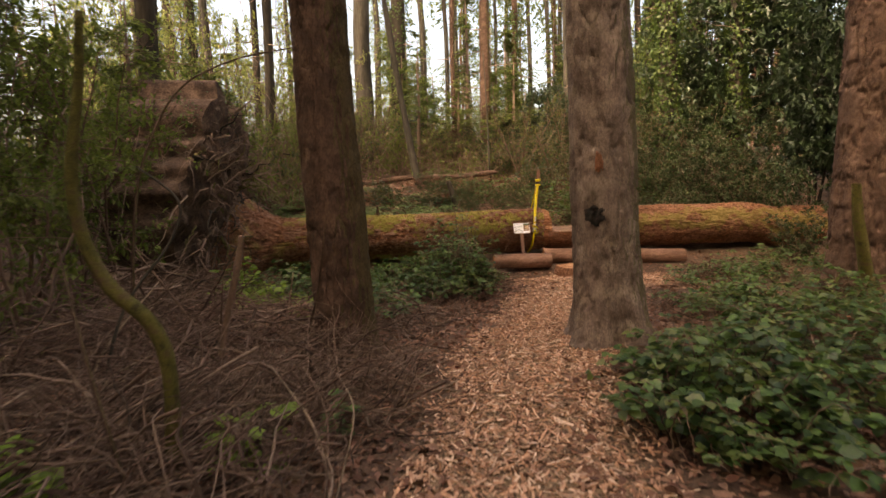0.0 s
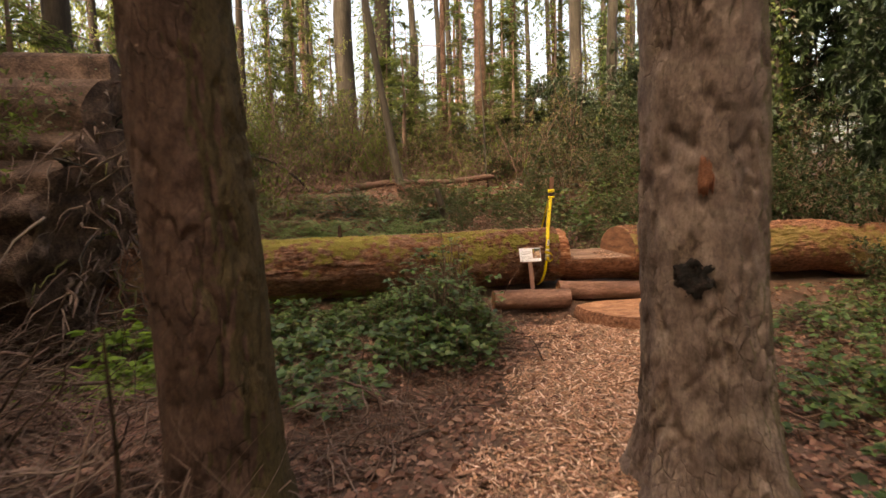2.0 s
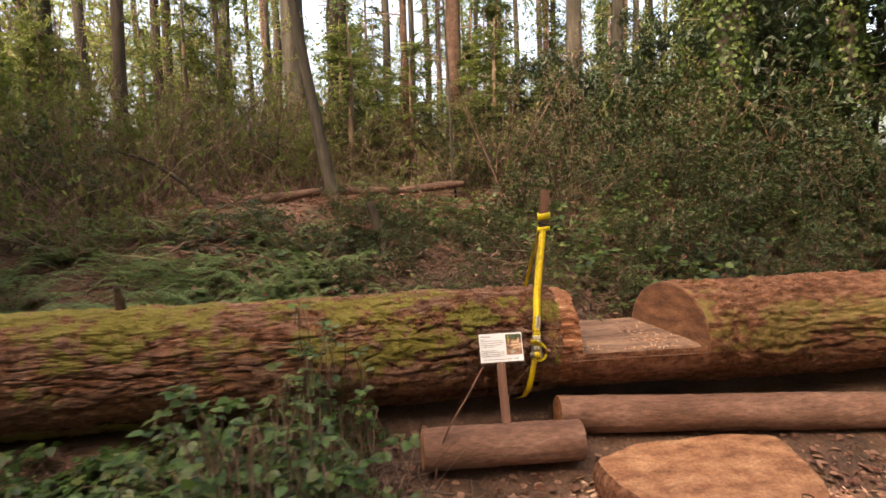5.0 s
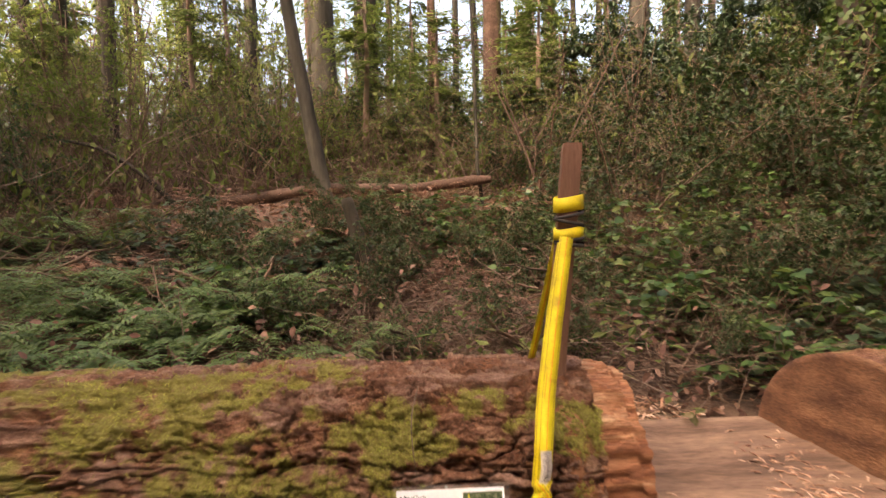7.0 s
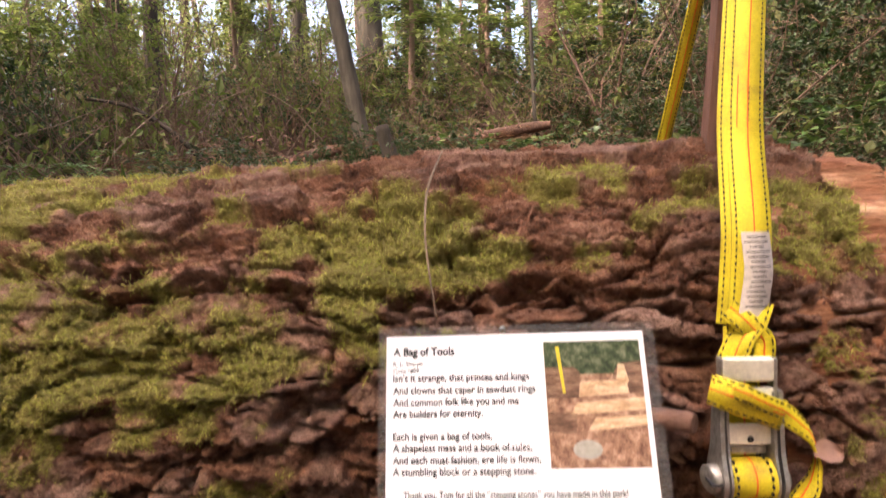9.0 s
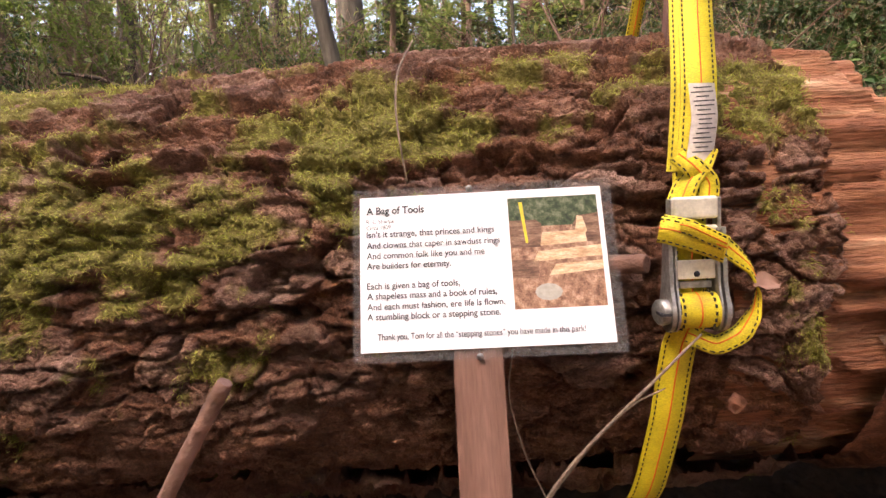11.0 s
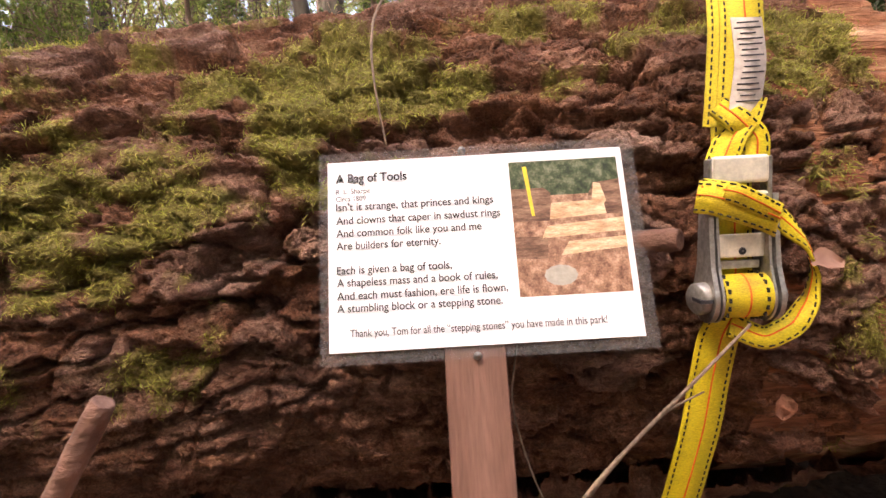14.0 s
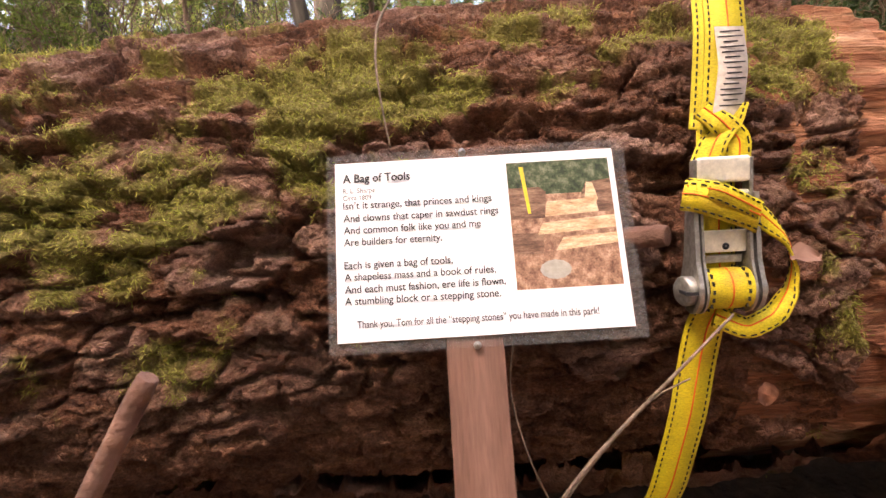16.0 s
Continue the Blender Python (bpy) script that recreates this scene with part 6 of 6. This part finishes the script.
def brush(label, x, y, rx, ry, rise, count, seed, thick=0.006, mat=None):
    r = np.random.default_rng(seed)
    g = Geo()
    for _ in range(count):
        a, d = r.uniform(0, 6.28), math.sqrt(r.random())
        px, py = x + rx * d * math.cos(a), y + ry * d * math.sin(a)
        pz = float(height(px, py)) + r.uniform(-0.02, 0.5 * rise * (1 - d * 0.6))
        az, l = r.uniform(0, 6.28), r.uniform(0.25, 1.0)
        q = np.linspace(0, 1, 7)[:, None]
        dirn = np.array([math.cos(az), math.sin(az), r.normal(0.12, 0.4)]) * l
        p = np.array([px, py, pz]) + dirn * (q - 0.4) + r.normal(0, 0.05, 3) * np.sin(q * 3.1) * 2 + r.normal(0, 0.012, (7, 3))
        p[:, 2] = np.maximum(p[:, 2], height(p[:, 0], p[:, 1]) + 0.004)
        g.tube(p, np.linspace(thick * (0.4 + 1.9 * r.random() ** 4), 0.0014, 7), 4)
    ob = thing("dead_brush", x, y, float(height(x, y)), label, "brush", kind="stuff")
    tagged(part("twig_tangle", g, mat or M_TWIG, ob), kind="stuff")
    return ob


BR = "tangle of dead brown twigs on the forest floor"
brush(BR, -2.75, -5.2, 0.75, 0.9, 0.6, 420, 1501)
brush(BR, -3.3, -6.4, 0.8, 0.8, 0.75, 480, 1502, 0.007)
brush(BR, -4.4, -5.9, 0.9, 0.9, 1.3, 520, 1503)
brush(BR, -4.3, -7.4, 0.9, 0.8, 0.7, 360, 1504)
brush(BR, -2.3, -3.4, 0.8, 0.7, 0.4, 300, 1505)
brush(BR, -3.6, -3.6, 0.9, 0.9, 0.8, 360, 1506)
brush(BR, -4.9, -3.4, 1.0, 0.9, 1.3, 420, 1507)
brush(BR, -5.6, -6.6, 1.0, 1.0, 1.4, 420, 1508)
brush(BR, -0.72, -0.62, 0.3, 0.35, 0.3, 260, 1509, 0.004)
brush(BR, -0.75, -1.7, 0.5, 0.5, 0.1, 200, 1510, 0.004)
brush(BR, 0.6, 2.3, 0.9, 0.6, 0.4, 276, 1511, 0.008, M_CANE)
brush(BR, 1.9, 2.5, 0.9, 0.7, 0.5, 276, 1512, 0.008, M_CANE)
brush(BR, -0.5, 3.0, 0.9, 0.7, 0.4, 360, 1513, 0.004, M_CANE)
brush(BR, 3.6, 0.9, 1.3, 0.5, 0.7, 360, 1514, 0.005, M_CANE)
brush(BR, 3.0, -1.0, 0.7, 0.5, 0.2, 160, 1515, 0.004, M_CANE)
brush(BR, 1.2, -3.2, 0.6, 0.9, 0.12, 160, 1516, 0.004)
brush(BR, -1.5, -2.6, 0.5, 0.6, 0.12, 200, 1517, 0.004)
brush(BR, -5.2, -0.7, 0.9, 0.7, 1.0, 300, 1518)
brush(BR, -0.9, 2.0, 0.8, 0.5, 0.2, 120, 1519, 0.005)
brush(BR, 0.4, 3.6, 1.2, 0.9, 0.5, 228, 1521, 0.008)
brush(BR, -3.3, -5.2, 0.9, 1.3, 1.2, 300, 1522, 0.009)
brush(BR, -1.6, 3.0, 1.2, 0.9, 1.0, 210, 1527, 0.008, M_CANE)
brush(BR, -3.2, 3.6, 1.3, 1.0, 1.1, 210, 1528, 0.008, M_CANE)
brush(BR, 0.9, 3.2, 1.0, 0.9, 0.9, 312, 1529, 0.008, M_CANE)
brush(BR, 2.0, 3.4, 1.0, 0.9, 0.9, 216, 1530, 0.008, M_CANE)
brush(BR, -3.3, -7.0, 0.7, 0.6, 0.9, 380, 1531, 0.007)
brush(BR, -2.5, -5.9, 0.6, 0.8, 0.5, 320, 1532, 0.006, M_CANE)
brush(BR, -4.8, -3.4, 0.8, 0.7, 1.9, 300, 1524, 0.008, M_CANE)
brush(BR, -4.5, -4.8, 0.8, 0.8, 1.8, 300, 1525, 0.007)
brush(BR, -5.3, -1.3, 0.7, 0.5, 2.2, 260, 1526, 0.008, M_CANE)


def branch(name, label, pts, radii, mat, cat="branch"):
    ob = thing(name, *pts[-1], label, cat)
    pts = np.asarray(pts, float)
    t = np.linspace(0, len(pts) - 1, len(pts) * 6)
    idx = np.arange(len(pts))
    p = np.stack([np.interp(t, idx, pts[:, k]) for k in range(3)], 1)
    for _ in range(8):
        p[1:-1] = (p[:-2] + 2 * p[1:-1] + p[2:]) / 4
    rad_ = np.interp(t, idx, radii)
    rad_ = rad_ * (1 + 0.25 * fbm(t * 3, t * 0 + pts[0, 0], 97))
    p = np.concatenate([p[:1] + (p[0] - p[1]) * 0.02, p[:1], p, p[-1:]])
    rad_ = np.concatenate([[0.0002], rad_[:1] * 0.8, rad_, [0.0002]])
    part("limb", Geo().tube(p, rad_, 10), mat, ob)
    return ob


branch("mossy_branch", "curved moss-covered branch rising from the brush", [(-3.6, -6.95, 2.4), (-3.63, -6.95, 2.07), (-3.71, -6.95, 1.7), (-3.71, -6.95, 1.42), (-3.6, -6.95, 1.09), (-3.4, -6.95, 0.93), (-3.32, -6.95, 0.7), (-3.35, -6.95, 0.1)], [0.018, 0.022, 0.028, 0.032, 0.036, 0.036, 0.036, 0.04], M_MOSSTWIG)
branch("broken_stick", "broken bare stick standing in the brush", [(-3.27, -5.7, 1.24), (-3.3, -5.7, 1.05), (-3.42, -5.72, 0.6), (-3.52, -5.75, 0.0)], [0.02, 0.024, 0.024, 0.02], M_CANE)
branch("forked_twig", "pale bare twig in the brush", [(-3.95, -5.7, 1.75), (-3.6, -5.8, 1.5), (-3.72, -5.8, 1.2), (-4.05, -5.9, 0.8), (-4.2, -6.0, 0.1)], [0.006, 0.009, 0.01, 0.011, 0.012], M_GREYBARK)
branch("arching_branch", "thin arching branch in front of the wood", [(-2.9, -4.4, 2.9), (-3.5, -4.6, 2.75), (-3.95, -4.9, 2.45), (-4.2, -5.2, 1.7), (-4.3, -5.3, 0.1)], [0.005, 0.007, 0.009, 0.012, 0.016], M_FIR2)
branch("bank_branch", "dark bent branch on the bank", [(-5.2, 6.4, 2.7), (-4.6, 6.4, 2.6), (-4.0, 6.4, 2.2), (-3.6, 6.4, 1.8), (-3.5, 6.4, 1.3)], [0.02, 0.03, 0.035, 0.04, 0.045], M_DARKBARK)
branch("snapped_stem", "short mossy snapped stem on the bank", [(-0.75, 3.95, 1.75), (-0.62, 3.9, 1.3), (-0.5, 3.85, 0.7)], [0.06, 0.07, 0.08], M_DARKBARK)
branch("broken_stick", "broken grey stick end poking up before the trunk", [(-0.035, -0.335, 0.774), (-0.06, -0.335, 0.735), (-0.14, -0.34, 0.6), (-0.3, -0.36, 0.36), (-0.36, -0.37, 0.1)], [0.0055, 0.0058, 0.006, 0.007, 0.007], M_SMALLBARK)
branch("dry_weed", "thin dry stem across the bark", [(0.38, -0.075, 0.722), (0.33, -0.08, 0.675), (0.25, -0.085, 0.6), (0.19, -0.09, 0.53), (0.15, -0.09, 0.36)], [0.0015, 0.0018, 0.0022, 0.0024, 0.0025], M_STALK)
branch("dry_weed", "thin dry stem across the bark", [(0.345, -0.06, 0.655), (0.3, -0.07, 0.64), (0.24, -0.085, 0.585), (0.19, -0.09, 0.52)], [0.0009, 0.0012, 0.0014, 0.0015], M_STALK)
branch("dry_grass_stalk", "dry pale stalk hanging down the bark", [(0.055, 0.17, 1.122), (0.035, 0.11, 1.065), (0.037, 0.058, 1.004), (0.045, 0.03, 0.95), (0.053, 0.016, 0.905)], [0.0014, 0.0018, 0.0015, 0.0012, 0.001], M_STALK)
branch("dry_grass_stalk", "dry pale stalk hanging down the bark", [(0.175, -0.03, 0.7), (0.165, -0.032, 0.64), (0.185, -0.03, 0.56), (0.21, -0.02, 0.5)], [0.001, 0.0011, 0.0012, 0.0012], M_STALK)
branch("branch_stub", "broken branch stub on the trunk", [(0.332, -0.04, 0.797), (0.315, -0.025, 0.796), (0.27, 0.0, 0.79)], [0.011, 0.012, 0.013], M_SMALLBARK)
branch("branch_stub", "small broken branch stub on the trunk", [(-2.44, 0.4, 1.26), (-2.44, 0.42, 1.18), (-2.44, 0.44, 1.05)], [0.02, 0.03, 0.04], M_FIR2)


st = np.random.default_rng(83)
for k in range(26):
    x, y = st.uniform(-4.6, -2.5), st.uniform(-7.4, -3.6)
    z, az, l = float(height(x, y)), st.uniform(0, 6.28), st.uniform(0.5, 1.3)
    up = st.uniform(0.1, 1.0)
    tip = (x + l * 0.6 * math.cos(az), y + l * 0.6 * math.sin(az), z + 0.05 + l * up)
    mid = ((x + tip[0]) / 2 + st.normal(0, 0.08), (y + tip[1]) / 2 + st.normal(0, 0.08), (z + tip[2]) / 2 + st.normal(0, 0.05))
    branch("broken_stick", "dead brown stick standing in the brush", [tip, mid, (x, y, z - 0.03)], [0.005, 0.009, st.uniform(0.01, 0.018)], (M_CANE, M_FIR2, M_STALK)[k % 3], "stick")

for k in range(34):
    x, y = st.uniform(-4.4, -2.45), st.uniform(-7.8, -4.6)
    z, az, l = float(height(x, y)), st.uniform(0, 6.28), st.uniform(0.4, 1.1)
    tip = (x + l * math.cos(az), y + l * math.sin(az), z + 0.08 + l * st.uniform(0.0, 0.5))
    mid = ((x + tip[0]) / 2 + st.normal(0, 0.1), (y + tip[1]) / 2 + st.normal(0, 0.1), (z + tip[2]) / 2 + st.uniform(0.02, 0.2))
    branch("dry_twig", "pale dry twig arching over the brush", [tip, mid, (x, y, z - 0.03)], [0.003, 0.0055, st.uniform(0.006, 0.011)], (M_STALK, M_CANE, M_TWIG)[k % 3], "twig")
# single small leaves and scales on the bark
def small_leaf(name, label, p, way, up, size, mat, n=1):
    ob = thing(name, *p, label, "leaf")
    w_, u_ = Vector(way).normalized(), Vector(up).normalized()
    s_ = w_.cross(u_).normalized()
    u_ = s_.cross(w_)
    A_, B_ = np.meshgrid(np.linspace(0, 1, 12), np.linspace(-1, 1, 9), indexing="ij")
    wide = 0.42 * np.sin(np.clip(A_ * 0.93 + 0.07, 0, 1) * math.pi) ** 0.7 * (1 + 0.25 * fbm(A_ * 5, B_ * 3, 98))
    lift = 0.16 * B_**2 + 0.12 * np.sin(A_ * 4) + 0.1 * fbm(A_ * 6, B_ * 6, 99)
    g = Geo().grid(np.array(p) + size * (A_[..., None] * np.array(w_) + (wide * B_)[..., None] * np.array(s_) + lift[..., None] * np.array(u_)))
    part("blade", g, mat, ob)
    return ob


small_leaf("dead_leaf", "curled brown dead leaf caught on the strap", (0.445, -0.056, 0.769), (1, 0.1, 0.05), (0.1, -0.6, 0.7), 0.03, M_DEAD)
small_leaf("cone_scale", "reddish seed cone scale stuck to the bark", (0.44, -0.02, 0.632), (0.0, -0.1, -1), (0, -1, 0.1), 0.026, M_RAWBARK)
bramble("small green seedling below the trunk", -0.235, -0.21, 0.03, 0.03, 0.5, 5, 0.05, 1701, M_BRIGHT, "seedling", 2)

# ---- loose litter ----
lt = np.random.default_rng(29)
n = 105000
cx, cyy = lt.uniform(-3.6, 2.9, n), lt.uniform(-11.5, 2.0, n)
d = off_path(cx, cyy) + 0.5 * fbm(cx * 3, cyy * 3, 8)
ok = (d < 0.12) & (lt.random(n) < step(0.2, -0.12, d) + 0.05) & ((cyy < -0.4) | (cyy > 0.85))
cx, cyy = cx[ok], cyy[ok]
m = len(cx)
az, ln, wd = lt.uniform(0, 6.28, m), lt.uniform(0.02, 0.085, m) * np.where(lt.random(m) < 0.14, 1.8, 1), lt.uniform(0.006, 0.02, m)
tilt = lt.normal(0, 0.3, m)
along = np.stack([np.cos(az) * np.cos(tilt), np.sin(az) * np.cos(tilt), np.sin(tilt)], 1) * ln[:, None] / 2
across = np.stack([-np.sin(az), np.cos(az), lt.normal(0, 0.25, m)], 1) * wd[:, None] / 2
lift = np.array([0, 0, 1.0]) * lt.uniform(0.0015, 0.004, m)[:, None]
c = np.stack([cx, cyy, height(cx, cyy) + lt.uniform(0.002, 0.02, m)], 1)
corners = [c - along - across, c + along - across * 0.7, c + along + across * 0.8, c - along * 0.9 + across]
verts = np.stack(corners + [q + lift for q in corners], 1)
faces = np.array([[4, 5, 6, 7], [0, 1, 5, 4], [1, 2, 6, 5], [2, 3, 7, 6], [3, 0, 4, 7]])[None] + (np.arange(m) * 8)[:, None, None]
chips = part("wood_chips", Geo().add(verts, faces), M_CHIP, smooth=False)
tagged(chips, "pale orange wood chips covering the path", "wood chips", kind="stuff")

n = 46000
cx, cyy = np.concatenate([lt.uniform(-8, 7, n), lt.uniform(-4.5, 3, 22000)]), np.concatenate([lt.uniform(-9.5, 9, n), lt.uniform(-8, -0.4, 22000)])
n = len(cx)
ok = (off_path(cx, cyy) > -0.35) & (lt.random(n) < 0.35 + 0.65 * (off_path(cx, cyy) > 0.1)) & ~((cyy > 0.15) & (cyy < 0.75))
cx, cyy = cx[ok], cyy[ok]
m = len(cx)
base = np.stack([cx, cyy, height(cx, cyy) + lt.uniform(0.003, 0.03, m)], 1)
az = lt.uniform(0, 6.28, m)
way = np.stack([np.cos(az), np.sin(az), lt.normal(0, 0.25, m)], 1)
size = lt.uniform(0.03, 0.09, m)
litter = part("leaf_litter", Geo().leaves(base, way, np.array([0, 0, 1.0]) + lt.normal(0, 0.4, (m, 3)), size, size * 0.6), M_DEAD)
tagged(litter, "brown dead leaves littering the forest floor", "leaf litter", kind="stuff")
# pale curled leaves caught in the brush on the bank
n = 4200
cx, cyy = lt.uniform(-2.6, 4.6, n), lt.uniform(1.35, 5.6, n)
base = np.stack([cx, cyy, height(cx, cyy) + 0.02 + 0.5 * lt.random(n) ** 2.5], 1)
size = lt.uniform(0.03, 0.085, n)
pale = part("pale_leaves", Geo().leaves(base, lt.normal(0, 1, (n, 3)) * [1, 1, 0.5], np.array([0, 0, 1.0]) + lt.normal(0, 0.7, (n, 3)), size, size * 0.55), M_PALELEAF)
tagged(pale, "pale tan dead leaves caught in the brush on the bank", "leaf litter", kind="stuff")
# sawdust and splinters left on the notch
n = 1300
cx, cyy = lt.uniform(0.74, 1.55, n), lt.uniform(0.06, 0.7, n)
ok = lt.random(n) < step(0.35, 0.7, fbm(cx * 3, cyy * 3, 95) + 0.5)
cx, cyy = cx[ok], cyy[ok]
m = len(cx)
az = lt.uniform(0, 6.28, m)
splinters = part("splinters", Geo().leaves(np.stack([cx, cyy, 0.7 + 0.074 * (cyy - 0.015) + 0.006 + 0 * cx], 1), np.stack([np.cos(az), np.sin(az), 0.1 + 0 * az], 1), np.tile([0, 0, 1.0], (m, 1)), lt.uniform(0.02, 0.06, m), 0.008), M_CHIP)
tagged(splinters, "loose pale splinters lying on the sawn notch", "wood chips", kind="stuff")
